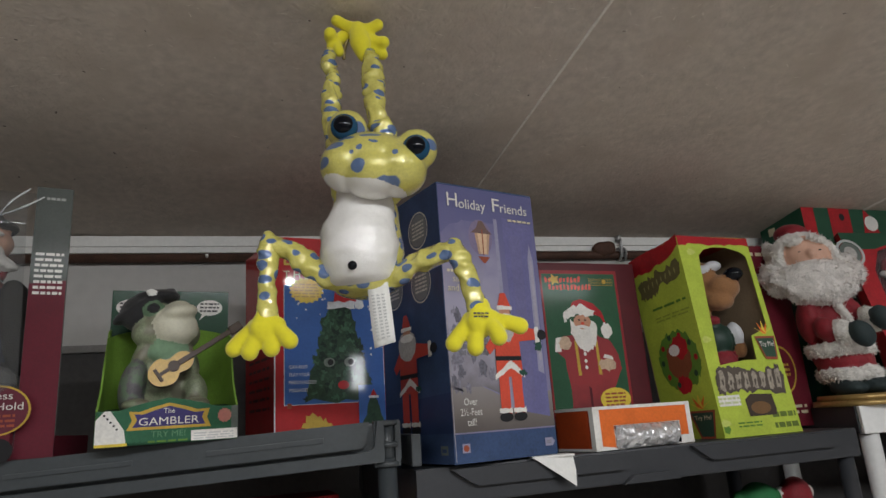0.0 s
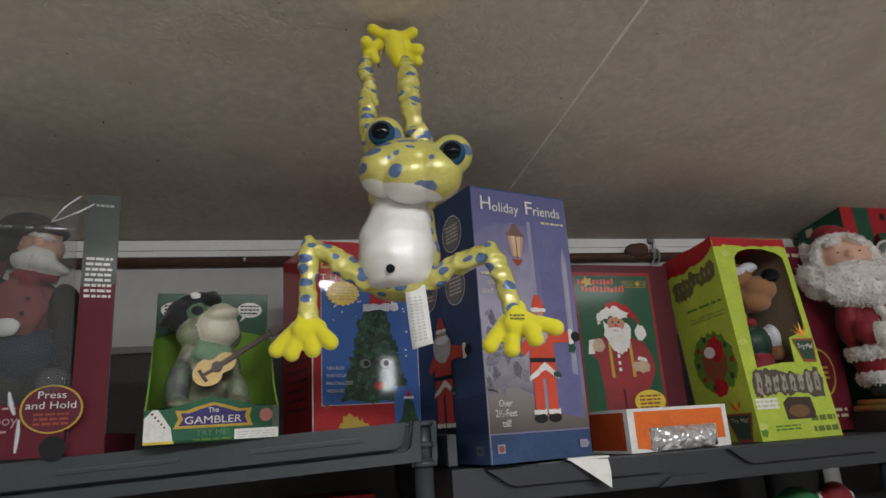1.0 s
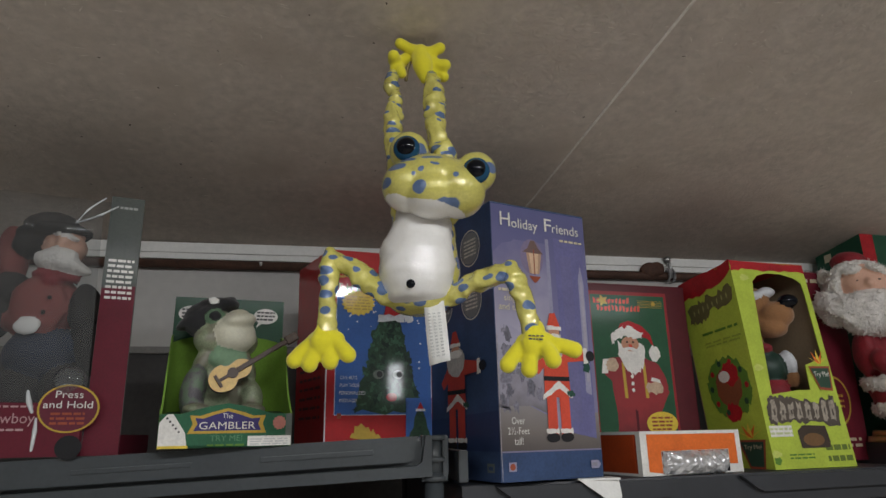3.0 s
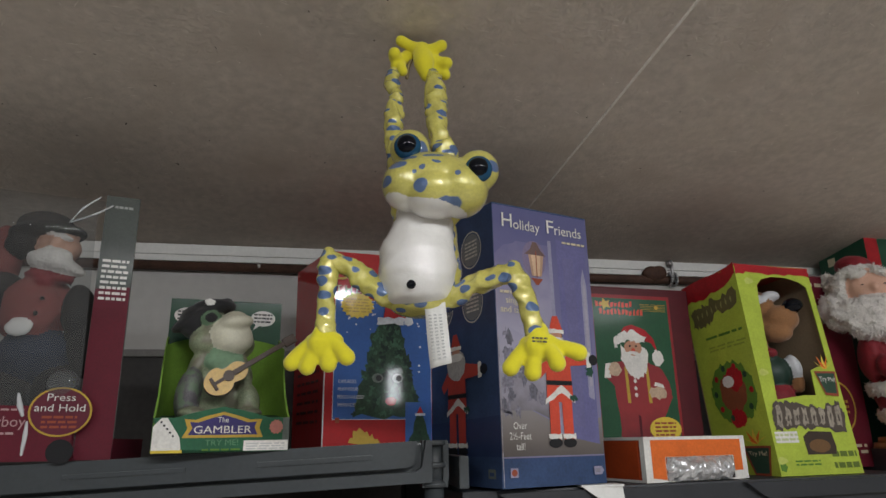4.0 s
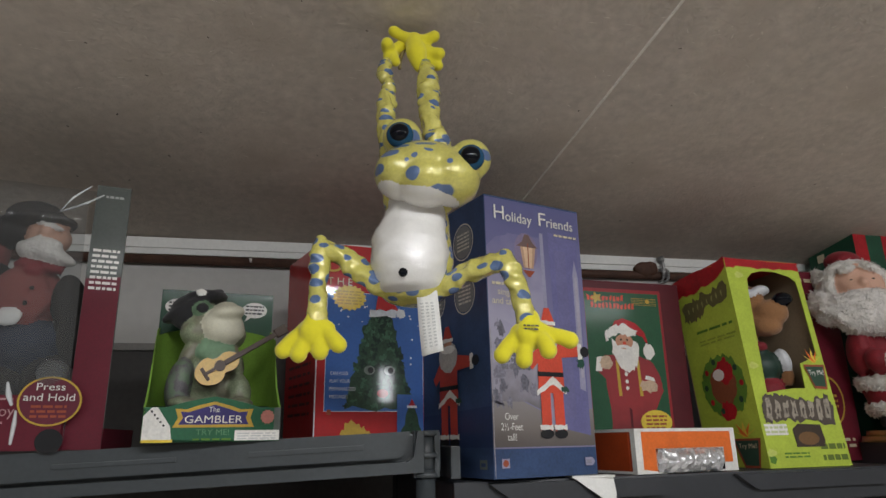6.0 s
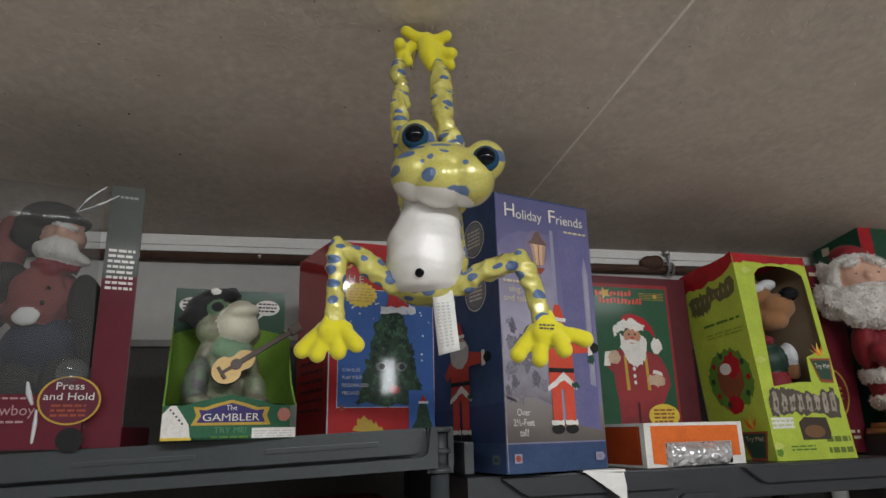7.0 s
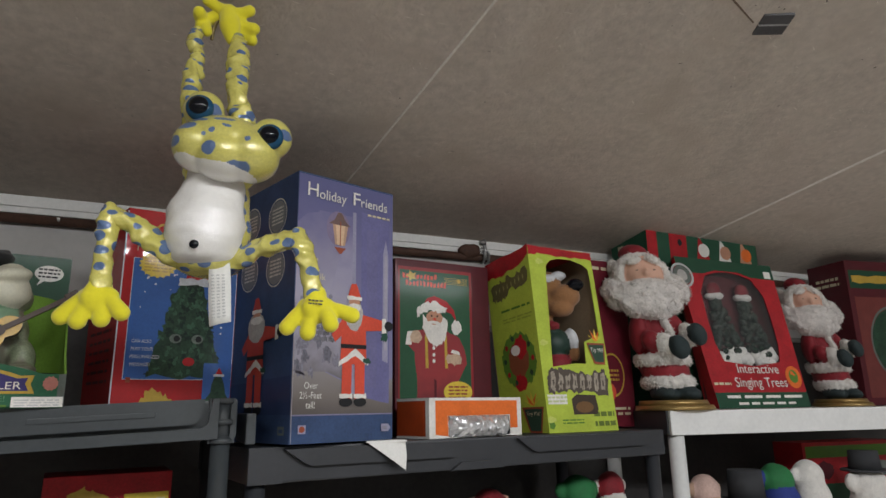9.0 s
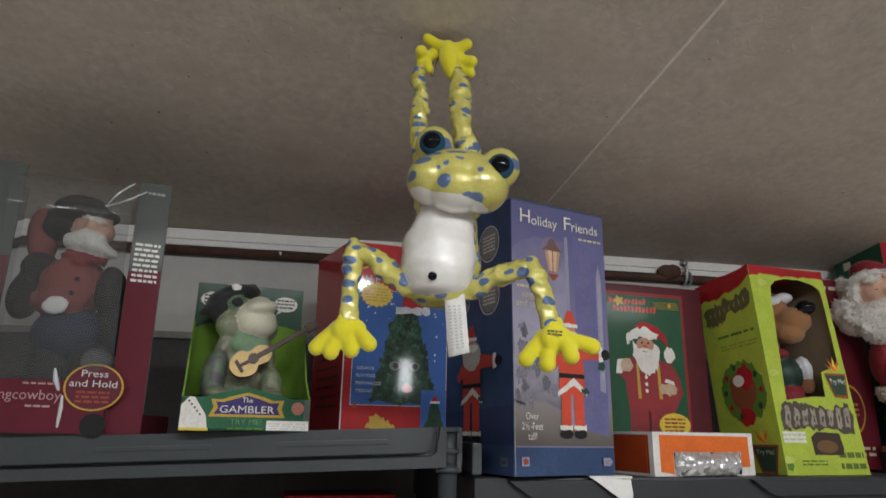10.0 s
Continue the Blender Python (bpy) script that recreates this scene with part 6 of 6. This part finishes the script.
lettering(f, "singingcowboy", 0.40, 0.130, 0.05, ink("dusty_rose", (0.42, 0.26, 0.27)), cb, 0.42, 0.0155)
P = Print(f, 0.0155)
P.bars(0.42, 0.165, 0.60, 0.178, 1, ink("dusty_rose", (0.42, 0.26, 0.27)), 4)
P.bars(0.45, 0.085, 0.58, 0.10, 1, ink("dusty_rose", (0.42, 0.26, 0.27)), 5)
P.add(circle(0.76, 0.165, 0.145, 0.085, 32), ink("wine_light", (0.12, 0.02, 0.035)))
P.ring(0.76, 0.165, 0.145, 0.085, 0.01, C_GOLD)
P.bars(0.68, 0.105, 0.84, 0.155, 3, C_BRICK, 6)
P.add(circle(0.78, 0.03, 0.062, 0.042, 20), C_BLACK)
P.done("badge_print", cb, "round maroon badge with gold ring")
lettering(f, "Press\nand Hold", 0.76, 0.195, 0.036, C_WHITE, cb, 0.23, 0.0175)
bm = bmesh.new()
hexa(bm, low, [(x, y, z + 0.03) for x, y, z in low])
part("base", bm, ink("wine", (0.115, 0.011, 0.023)), cb)
# the doll inside: one plain shape
M_COWS = [mat("coral_shirt", (0.24, 0.062, 0.055), 0.85, 0, 0.15, 60, 0.3), M_FUR, mat("black_felt", (0.015, 0.013, 0.012), 0.9, 0, 0.2, 40), M_FACE, mat("denim", (0.02, 0.03, 0.055), 0.8, 0, 0.25, 60, 0.3), M_VELVET, M_WHITE, mat("brown_boot", (0.05, 0.03, 0.02), 0.5)]
TILT = (0, -8, 0)
ob = fused("boxed_doll", (
    ((-0.766, 0.08, 2.140), (0.052, 0.046, 0.050), 0, TILT, 0), ((-0.772, 0.08, 2.112), (0.056, 0.048, 0.032), 0, TILT, 0), ((-0.765, 0.046, 2.13), (0.044, 0.02, 0.050), 0, TILT, 0),
    ((-0.835, 0.085, 2.225), (0.024, 0.03, 0.055), 0, (0, -6, 0), 0), ((-0.820, 0.08, 2.16), (0.040, 0.036, 0.030), 2, (0, 35, 0), 0), ((-0.842, 0.08, 2.12), (0.026, 0.036, 0.045), 2, (0, 12, 0), 0),
    ((-0.696, 0.075, 2.115), (0.026, 0.04, 0.060), 2, (0, -10, 0), 0), ((-0.682, 0.07, 2.065), (0.024, 0.036, 0.05), 2, (0, -6, 0), 0),
    ((-0.762, 0.08, 2.055), (0.060, 0.05, 0.045), 4, TILT, 0), ((-0.79, 0.08, 1.985), (0.034, 0.04, 0.06), 2, (0, 6, 0), 0), ((-0.72, 0.08, 1.985), (0.034, 0.04, 0.06), 2, (0, -6, 0), 0), ((-0.80, 0.06, 1.94), (0.034, 0.05, 0.022), 7), ((-0.71, 0.06, 1.94), (0.034, 0.05, 0.022), 7),
    ((-0.745, 0.07, 2.235), (0.034, 0.034, 0.030), 3), ((-0.738, 0.036, 2.236), (0.010, 0.010, 0.008), 3), ((-0.735, 0.040, 2.249), (0.024, 0.010, 0.005), 1, (0, 14, 0), 0.2),
    ((-0.750, 0.045, 2.208), (0.038, 0.024, 0.017), 1, (0, 10, 0), 0.25), ((-0.728, 0.042, 2.200), (0.034, 0.024, 0.015), 1, (0, 16, 0), 0.25), ((-0.738, 0.040, 2.216), (0.030, 0.022, 0.012), 1, (0, 8, 0), 0.25), ((-0.708, 0.046, 2.193), (0.020, 0.018, 0.010), 1, (0, 24, 0), 0.25),
    ((-0.745, 0.048, 2.180), (0.040, 0.020, 0.010), 5, (0, 8, 0), 0), ((-0.748, 0.042, 2.172), (0.016, 0.016, 0.012), 5, (0, 8, 0), 0),
    ((-0.766, 0.07, 2.262), (0.060, 0.058, 0.012), 2, (0, -4, 0), 0), ((-0.775, 0.075, 2.278), (0.044, 0.044, 0.022), 2, (0, -4, 0), 0), ((-0.800, 0.075, 2.245), (0.030, 0.04, 0.024), 2, (0, -30, 0), 0),
    ((-0.769, 0.026, 2.092), (0.021, 0.006, 0.015), 6, (0, 0, 0), 0), ((-0.741, 0.026, 2.140), (0.004, 0.004, 0.004), 2, (0, 0, 0), 0), ((-0.748, 0.027, 2.116), (0.004, 0.004, 0.004), 2, (0, 0, 0), 0)),
    M_COWS, 0.0036, None, (), 2)
tagged(ob, "white-bearded doll in coral shirt and black hat, boxed", "doll")

# ---- things on the white shelf ----


def santa_doll(label, m, s, lean, wide):
    """A bearded doll in a red velvet suit on a gold base: one plain shape."""
    fu = (0, 0, 0), 0.2
    forms = [((-0.030, -0.03, 0.045), (0.046, 0.062, 0.022), 3), ((0.040, -0.03, 0.045), (0.046, 0.062, 0.022), 3),
             ((0, 0, 0.115), (0.080, 0.075, 0.05), 0), ((0, 0, 0.19), (0.066, 0.062, 0.10), 0), ((0, 0, 0.265), (0.058, 0.055, 0.05), 0),
             ((-0.062, -0.025, 0.225), (0.030, 0.040, 0.062), 0, (12, 14, 0)), ((0.066, -0.025, 0.230), (0.030, 0.040, 0.058), 0, (12, -18, 0)),
             ((-0.040, -0.07, 0.195), (0.034, 0.034, 0.032), 0, (0, 20, 0)),
             ((-0.010, -0.098, 0.182), (0.028, 0.030, 0.036), 1, *fu), ((0.078, -0.080, 0.212), (0.026, 0.030, 0.034), 1, *fu),
             ((0.022, -0.130, 0.172), (0.032, 0.026, 0.034), 3), ((0.094, -0.118, 0.208), (0.029, 0.026, 0.033), 3),
             ((0.024, -0.056, 0.245), (0.013, 0.016, 0.065), 1, (-8, -16, 0), 0.2),
             ((0, -0.016, 0.398), (0.070, 0.064, 0.066), 2), ((0, -0.080, 0.396), (0.015, 0.014, 0.013), 2),
             ((0, 0.008, 0.472), (0.050, 0.052, 0.030), 0),
             ((0, -0.046, 0.335), (0.132, 0.052, 0.046), 5, *fu), ((-0.008, -0.055, 0.306), (0.104, 0.047, 0.046), 5, *fu), ((-0.105, -0.016, 0.345), (0.042, 0.042, 0.050), 5, *fu), ((0.108, -0.016, 0.352), (0.040, 0.042, 0.046), 5, *fu), ((0.0, -0.07, 0.362), (0.070, 0.026, 0.018), 5, *fu),
             ((-0.030, -0.074, 0.436), (0.027, 0.013, 0.011), 1, (0, -16, 0), 0.15), ((0.034, -0.074, 0.436), (0.027, 0.013, 0.011), 1, (0, 16, 0), 0.15)]
    rnd = random.Random(11)
    for z, rx, ry, rr, cnt in ((0.145, 0.076, 0.074, 0.020, 22), (0.080, 0.070, 0.070, 0.018, 22)):
        for k in range(cnt):
            a = 2 * math.pi * k / cnt
            forms.append(((rx * math.cos(a), ry * math.sin(a), z + rnd.uniform(-0.003, 0.003)), (rr * rnd.uniform(0.85, 1.1),) * 3, 1, (0, 0, 0), 0.15))
    for k in range(15):
        a = math.pi * (k - 0.5) / 13
        forms.append(((0.080 * math.cos(a), -0.026, 0.392 + 0.062 * math.sin(a)), (0.019, 0.03, 0.017), 1, (0, 0, 0), 0.2))
    for k in range(16):
        a = math.pi * k / 15
        forms.append(((0.074 * math.cos(a), 0.01 + 0.055 * math.sin(a), 0.41 + rnd.uniform(-0.01, 0.012)), (0.026, 0.026, 0.04), 1, (0, 0, 0), 0.2))
    ob = fused("santa_doll", forms, [M_VELVET, M_FUR, M_FACE, M_MITT, M_GOLD, M_BEARD], 0.0045, None, (), 2)
    me = ob.data
    bm = bmesh.new()
    bm.from_mesh(me)
    cyl(bm, (0, 0, 0), (0, 0, 0.014), 0.128, 0.122, 4, 40)
    cyl(bm, (0, 0, 0.014), (0, 0, 0.028), 0.112, 0.106, 4, 40)
    for sx in (-0.026, 0.03):
        blob(bm, (sx, -0.071, 0.406), (0.006, 0.004, 0.0022), idx=3, seg=10, rings=6)
    # tufts of fur and beard
    wool = [q for q in me.polygons if q.material_index in (1, 5)]
    for k in range(5200):
        g = rnd.choice(wool)
        p = g.center + Vector([rnd.uniform(-0.002, 0.002) for c in range(3)]) - g.normal * 0.001
        d = (g.normal * 0.6 + Vector((rnd.uniform(-0.7, 0.7), rnd.uniform(-0.7, 0.3), rnd.uniform(-0.9, 0.3)))).normalized() * rnd.uniform(0.004, 0.011)
        w = d.orthogonal().normalized() * 0.0018
        q = d.cross(w).normalized() * 0.0018
        vs = [bm.verts.new(x) for x in (p + w, p - w * 0.5 + q, p - w * 0.5 - q, p + d)]
        for tri in ((0, 1, 3), (1, 2, 3), (2, 0, 3)):
            f = bm.faces.new([vs[j] for j in tri])
            f.material_index = g.material_index
    bm.to_mesh(me)
    bm.free()
    me.transform(m @ Matrix(((1, 0, lean, 0), (0, 1, 0, 0), (0, 0, 1, 0), (0, 0, 0, 1))) @ Matrix.Diagonal((s * wide, s, s, 1)))
    return tagged(ob, label, "doll", "bearded dolls")


santa_doll("red-velvet doll with full grey beard on a gold base", Matrix.Translation((1.12, 0.335, 1.8725)) @ Euler((0, 0, radians(-24))).to_matrix().to_4x4(), 0.96, -0.17, 0.88)
santa_doll("red-velvet doll with glasses and white beard on gold base", Matrix.Translation((1.86, 0.385, 1.8725)) @ Euler((0, 0, radians(-30))).to_matrix().to_4x4(), 0.87, -0.22, 0.78)

# big green carton behind
low, high = corners((1.185, 0.462), (1.70, 0.50), 0.17, 1.873, 2.47)
bg, F = carton("toy_carton", low, high, ink("box_green", (0.016, 0.075, 0.04)), "large dark green carton with a red stripe and small pictures", "box", 0.003)
P = Print(F["front"])
P.add(rect(0.0, 0.0, 0.085, 0.99), C_RED)
for k, (c, d) in enumerate(((C_RED, C_BLACK), (C_RED, C_WHITE), (C_WHITE, C_SKIN), (C_SKIN, C_ORANGE))):
    u = 0.25 + 0.2 * k
    if k == 0:
        P.add(rect(u - 0.06, 0.80, u + 0.09, 0.96), c).add(circle(u + 0.03, 0.9, 0.02, 0.02, 10), d)
    else:
        P.add([(u - 0.03, 0.80), (u + 0.10, 0.80), (u + 0.05, 0.90), (u, 0.95)], c).add(circle(u + 0.04, 0.87, 0.05, 0.04, 16), d)
P.add(rough_edge(rect(0.18, 0.74, 0.95, 0.76), 0.006, 8, 4), C_LEAF)
P.done("picture_print", bg, "row of small printed pictures and a red stripe")
P = Print(F["left"])
P.add(rect(0.2, 0.86, 0.36, 0.9), C_CREAM)
P.done("print", bg)

# window box with two singing trees
lo = [Vector(p) for p in ((1.31, 0.362, 1.873), (1.640, 0.325, 1.873), (1.655, 0.395, 1.873), (1.325, 0.432, 1.873))]
hi = [Vector(p) for p in ((1.245, 0.415, 2.345), (1.620, 0.385, 2.330), (1.635, 0.455, 2.325), (1.262, 0.450, 2.340))]
sg = thing("window_box", "red and green window box with two dark toy trees inside", "box")
F = faces_of(lo, hi)
f = F["front"]
bm = bmesh.new()
back = [p + Vector((0, 0.012, 0)) for p in lo[:2]] + lo[2:]
backh = [p + Vector((0, 0.012, 0)) for p in hi[:2]] + hi[2:]
hexa(bm, [back[0].lerp(lo[3], 0.6), back[1].lerp(lo[2], 0.6), lo[2], lo[3]], [backh[0].lerp(hi[3], 0.6), backh[1].lerp(hi[2], 0.6), hi[2], hi[3]])
part("carton", bm, C_MAROON, sg)
for a, b in ((0, 3), (1, 2)):
    bm = bmesh.new()
    d = (hi[1] - hi[0]).normalized() * (0.002 if a == 0 else -0.002)
    hexa(bm, [lo[a], lo[a] + d, lo[b] + d, lo[b]], [hi[a], hi[a] + d, hi[b] + d, hi[b]])
    part("side_panel", bm, C_RED, sg)
bm = bmesh.new()
hexa(bm, [p - Vector((0, 0, 0.002)) for p in hi], hi)
part("top_panel", bm, C_DGREEN, sg)
arch = [(0.2, 0.30), (0.5, 0.27), (0.8, 0.30), (0.84, 0.42), (0.84, 0.6), (0.83, 0.76), (0.74, 0.88), (0.62, 0.91), (0.5, 0.92), (0.38, 0.91), (0.26, 0.88), (0.17, 0.76), (0.16, 0.6), (0.16, 0.42)]
outer = [(0, 0), (0.5, 0), (1, 0), (1, 0.3), (1, 0.6), (1, 0.85), (1, 1), (0.7, 1), (0.5, 1), (0.3, 1), (0, 1), (0, 0.85), (0, 0.6), (0, 0.3)]
cut_panel(f, outer, arch, 0.002, C_RED, sg, "front_panel", "red printed front with an arched window")
P = Print(f)
P.add([(0, 0.89), (0.25, 0.895), (0.38, 0.925), (0.62, 0.925), (0.75, 0.895), (1, 0.89), (1, 1), (0, 1)], C_DGREEN)
P.add(rect(0, 0, 1, 0.10), C_DGREEN)
P.bars(0.12, 0.055, 0.95, 0.09, 1, C_WHITE, 3)
P.bars(0.22, 0.015, 0.85, 0.045, 1, C_WHITE, 4)
P.add(circle(0.9, 0.20, 0.085, 0.075, 20), C_ORANGE).add(circle(0.9, 0.205, 0.05, 0.045, 14), C_LEAF)
P.bars(0.02, 0.14, 0.2, 0.17, 1, C_CREAM, 5)
P.add(rect(0.9, 0.9, 0.97, 0.95), C_WHITE)
P.done("print", sg)
lettering(f, "Interactive\nSinging Trees", 0.52, 0.205, 0.088, C_WHITE, sg, 0.56, 0.004)
P = Print(f, 0.001)
P.ring(0.03, 0.87, 0.11, 0.085, 0.02, ink("silver_print", (0.45, 0.46, 0.45)))
P.add(circle(0.03, 0.87, 0.085, 0.066, 20), C_GREY).add(circle(0.03, 0.87, 0.05, 0.04, 12), C_BEARD)
P.done("seal_print", sg, "round silver seal")
for u in (0.36, 0.66):
    bm = bmesh.new()
    c0 = f.at(u, 0.33, -0.026)
    rnd = random.Random(int(u * 100))
    for k in range(130):
        t = rnd.random()
        r = 0.052 * (1 - 0.75 * t)
        a = rnd.uniform(0, 6.28)
        h = f.at(u, 0.33 + 0.40 * t, -0.026)
        blob(bm, h + Vector((r * math.cos(a), 0.4 * r * math.sin(a), 0)), (rnd.uniform(0.007, 0.013),) * 3, idx=0, seg=6, rings=4, lump=0.4, freq=90)
    hb = f.at(u, 0.755, -0.026)
    blob(bm, hb, (0.034, 0.02, 0.015), idx=1, seg=14, rings=8, lump=0.2, freq=60)
    blob(bm, hb + Vector((-0.003, 0, 0.02)), (0.026, 0.017, 0.026), idx=2, seg=14, rings=8)
    tagged(link_mesh("toy_tree", bm, [mat("tinsel_green", (0.014, 0.03, 0.02), 0.6, 0, 0.4, 60), M_FUR, M_VELVET]), "dark green toy tree wearing a red and white hat", "toy tree", "singing trees")
bm = bmesh.new()
rnd = random.Random(4)
for k in range(40):
    u = rnd.uniform(0.2, 0.82)
    blob(bm, f.at(u, 0.33 + rnd.uniform(-0.03, 0.05) - 0.12 * (u - 0.5) ** 2, -0.018), (rnd.uniform(0.014, 0.024), 0.012, rnd.uniform(0.012, 0.02)), idx=0, seg=10, rings=7, lump=0.3, freq=60)
tagged(link_mesh("cotton_snow", bm, M_FUR), "white cotton snow round the toy trees", "cotton")
bm = bmesh.new()
bm.faces.new([bm.verts.new(f.at(u, v, -0.0035)) for u, v in arch])
# the film's haze greys the window like a soft reflection
g = part("window_film", bm, clear_plastic("film", haze=0.045), sg, "clear film", "keep")
g.visible_shadow = False

# dark maroon cartons at the shelf's end
low, high = corners((2.06, 0.44), (2.42, 0.40), 0.17, 1.873, 2.395)
mb, F = carton("toy_carton", low, high, C_MAROON, "dark maroon carton with an oval picture and gold band", "box", 0.003)
P = Print(F["front"])
P.add(rect(0.03, 0.80, 0.97, 0.93), C_DGREEN)
P.add(rough_edge(rect(0.06, 0.84, 0.9, 0.89), 0.008, 8, 2), C_GOLD)
P.add(rect(0.06, 0.05, 0.94, 0.74), ink("rust_red", (0.16, 0.035, 0.03)))
P.add(circle(0.5, 0.42, 0.3, 0.24, 24), C_PINE)
P.ring(0.5, 0.42, 0.32, 0.26, 0.02, C_GREY)
P.add(circle(0.5, 0.46, 0.12, 0.10, 16), C_WHITE)
P.done("picture_print", mb, "oval picture with gold band")
P = Print(F["left"])
P.bars(0.2, 0.82, 0.8, 0.9, 2, C_CREAM, 4)
P.add(rough_edge(rect(0.15, 0.36, 0.8, 0.42), 0.01, 6, 2), C_GOLD)
P.done("print", mb)
low, high = corners((0.845, 0.40), (1.06, 0.43), 0.15, 1.829, 2.31)
rb, F = carton("toy_carton", low, high, ink("wine_red", (0.15, 0.012, 0.025)), "wine-red carton standing behind the bearded doll", "box", 0.003)
P = Print(F["front"])
P.bars(0.1, 0.93, 0.8, 0.97, 1, C_CREAM, 4)
P.ring(0.62, 0.30, 0.22, 0.13, 0.02, C_GOLD)
P.bars(0.5, 0.26, 0.74, 0.34, 3, C_GOLD, 4)
P.bars(0.2, 0.06, 0.9, 0.12, 2, C_CREAM, 5)
P.add(circle(0.45, 0.2, 0.22, 0.07, 20), C_CORAL)
P.done("print", rb)

# ---- lower shelves ----
low, high = corners((-0.388, 0.22), (-0.178, 0.25), 0.12, 1.418, 1.781)
lr, F = carton("toy_carton", low, high, C_RED, "red carton with gold lettering on the lower shelf", "box", 0.002)
P = Print(F["front"])
P.add(rough_edge([(0.15, 0.80), (0.62, 0.80), (0.6, 0.88), (0.42, 0.90), (0.3, 0.95), (0.18, 0.9)], 0.012, 5, 3), C_GOLD)
P.add(rect(0.62, 0.80, 0.98, 0.90), C_YELLOW)
P.bars(0.64, 0.82, 0.96, 0.89, 1, C_CREAM, 3)
P.add(rect(0.1, 0.1, 0.9, 0.75), C_BLUE)
P.done("print", lr, "gold lettering shapes")


def small_plush(name, label, x, y, z0, z1, r, cols, category="plush toy"):
    """A stuffed toy standing on a lower shelf: one plain shape with a hat."""
    h = z1 - z0
    forms = [((x, y, z0 + h * 0.25), (r * 1.2, r, h * 0.27), 0), ((x, y - 0.01, z0 + h * 0.66), (r, r * 0.9, h * 0.22), 1), ((x, y, z0 + h * 0.86), (r * 0.85, r * 0.8, h * 0.14), 2), ((x, y - r * 0.9, z0 + h * 0.64), (r * 0.3, r * 0.25, r * 0.25), 1)]
    for s in (-1, 1):
        forms.append(((x + s * r * 1.1, y - 0.02, z0 + h * 0.35), (r * 0.4, r * 0.4, h * 0.14), 0))
        forms.append(((x + s * r * 0.85, y + 0.005, z0 + h * 0.88), (r * 0.35, r * 0.25, r * 0.4), 1))
        forms.append(((x + s * r * 0.35, y - r * 0.85, z0 + h * 0.72), (0.006, 0.006, 0.008), 3))
    return tagged(fused(name, forms, [*cols, M_EYE], 0.005), label, category, "toys on the lower shelf")


M_TAN = mat("tan_plush", (0.42, 0.27, 0.19), 0.9, 0, 0.12, 40, 0.4, sheen=0.2)
M_BLUEC = mat("blue_cloth", (0.02, 0.04, 0.22), 0.8, 0, 0.15, 40, 0.2)
M_GREENC = mat("green_cloth", (0.02, 0.16, 0.05), 0.8, 0, 0.15, 40, 0.2)
M_HAT = mat("grey_felt", (0.035, 0.036, 0.04), 0.9, 0, 0.15, 30)
small_plush("plush_toy", "brown-headed toy on the lower shelf", 0.10, 0.27, 1.40, 1.705, 0.055, [M_VELVET, M_TAN, M_TAN])
small_plush("plush_toy", "toy with a red hat on the lower shelf", 0.53, 0.33, 1.40, 1.70, 0.05, [M_VELVET, M_FACE, M_VELVET])
small_plush("plush_toy", "green-suited toy on the lower shelf", 0.80, 0.36, 1.40, 1.715, 0.055, [M_GREENC, M_GREENC, M_GREENC])
small_plush("plush_toy", "toy with red and white hat on the lower shelf", 0.90, 0.36, 1.40, 1.72, 0.045, [M_VELVET, M_FUR, M_VELVET])
small_plush("plush_toy", "tan teddy with a pale ear on the lower shelf", 1.19, 0.33, 1.36, 1.70, 0.05, [M_TAN, M_TAN, mat("pink_plush", (0.55, 0.38, 0.33), 0.9)])
small_plush("plush_toy", "toy in blue coat with green and red hat", 1.47, 0.34, 1.36, 1.715, 0.06, [M_BLUEC, M_BLUEC, M_GREENC])
small_plush("plush_toy", "white-faced toy with a red hat", 1.60, 0.34, 1.36, 1.72, 0.055, [M_VELVET, M_FUR, M_FUR])
small_plush("snowman_toy", "white snowman toy wearing a dark top hat", 1.80, 0.30, 1.36, 1.69, 0.07, [M_FUR, M_FUR, M_FUR], "snowman")
for x, y, z, r, h, lab in ((1.33, 0.32, 1.62, 0.05, 0.085, "dark grey felt top hat on a toy's head"), (1.80, 0.30, 1.68, 0.045, 0.06, "dark felt top hat on the snowman")):
    bm = bmesh.new()
    cyl(bm, (x, y, z), (x, y, z + 0.006), r * 1.5, r * 1.5, 0, 28)
    cyl(bm, (x, y, z + 0.006), (x, y, z + h), r, r * 0.9, 0, 28)
    tagged(link_mesh("top_hat", bm, M_HAT), lab, "hat", "top hats")
small_plush("plush_toy", "dark-faced toy under a felt hat", 1.33, 0.32, 1.36, 1.625, 0.05, [M_BLACK, M_FACE, M_FACE])
low, high = corners((1.70, 0.43), (2.10, 0.40), 0.12, 1.36, 1.76)
lb, F = carton("toy_carton", low, high, C_RED, "red and green carton on the lower white shelf", "box", 0.002)
P = Print(F["front"])
P.add(rect(0.03, 0.55, 0.97, 0.68), C_GREEN)
P.add(rect(0.03, 0.88, 0.97, 0.97), C_LEAF)
P.add(rough_edge(rect(0.5, 0.72, 0.95, 0.84), 0.01, 5, 2), C_GREY)
P.add(rough_edge(circle(0.2, 0.78, 0.1, 0.07, 14), 0.01, 2, 2), C_MAROON)
P.done("print", lb)
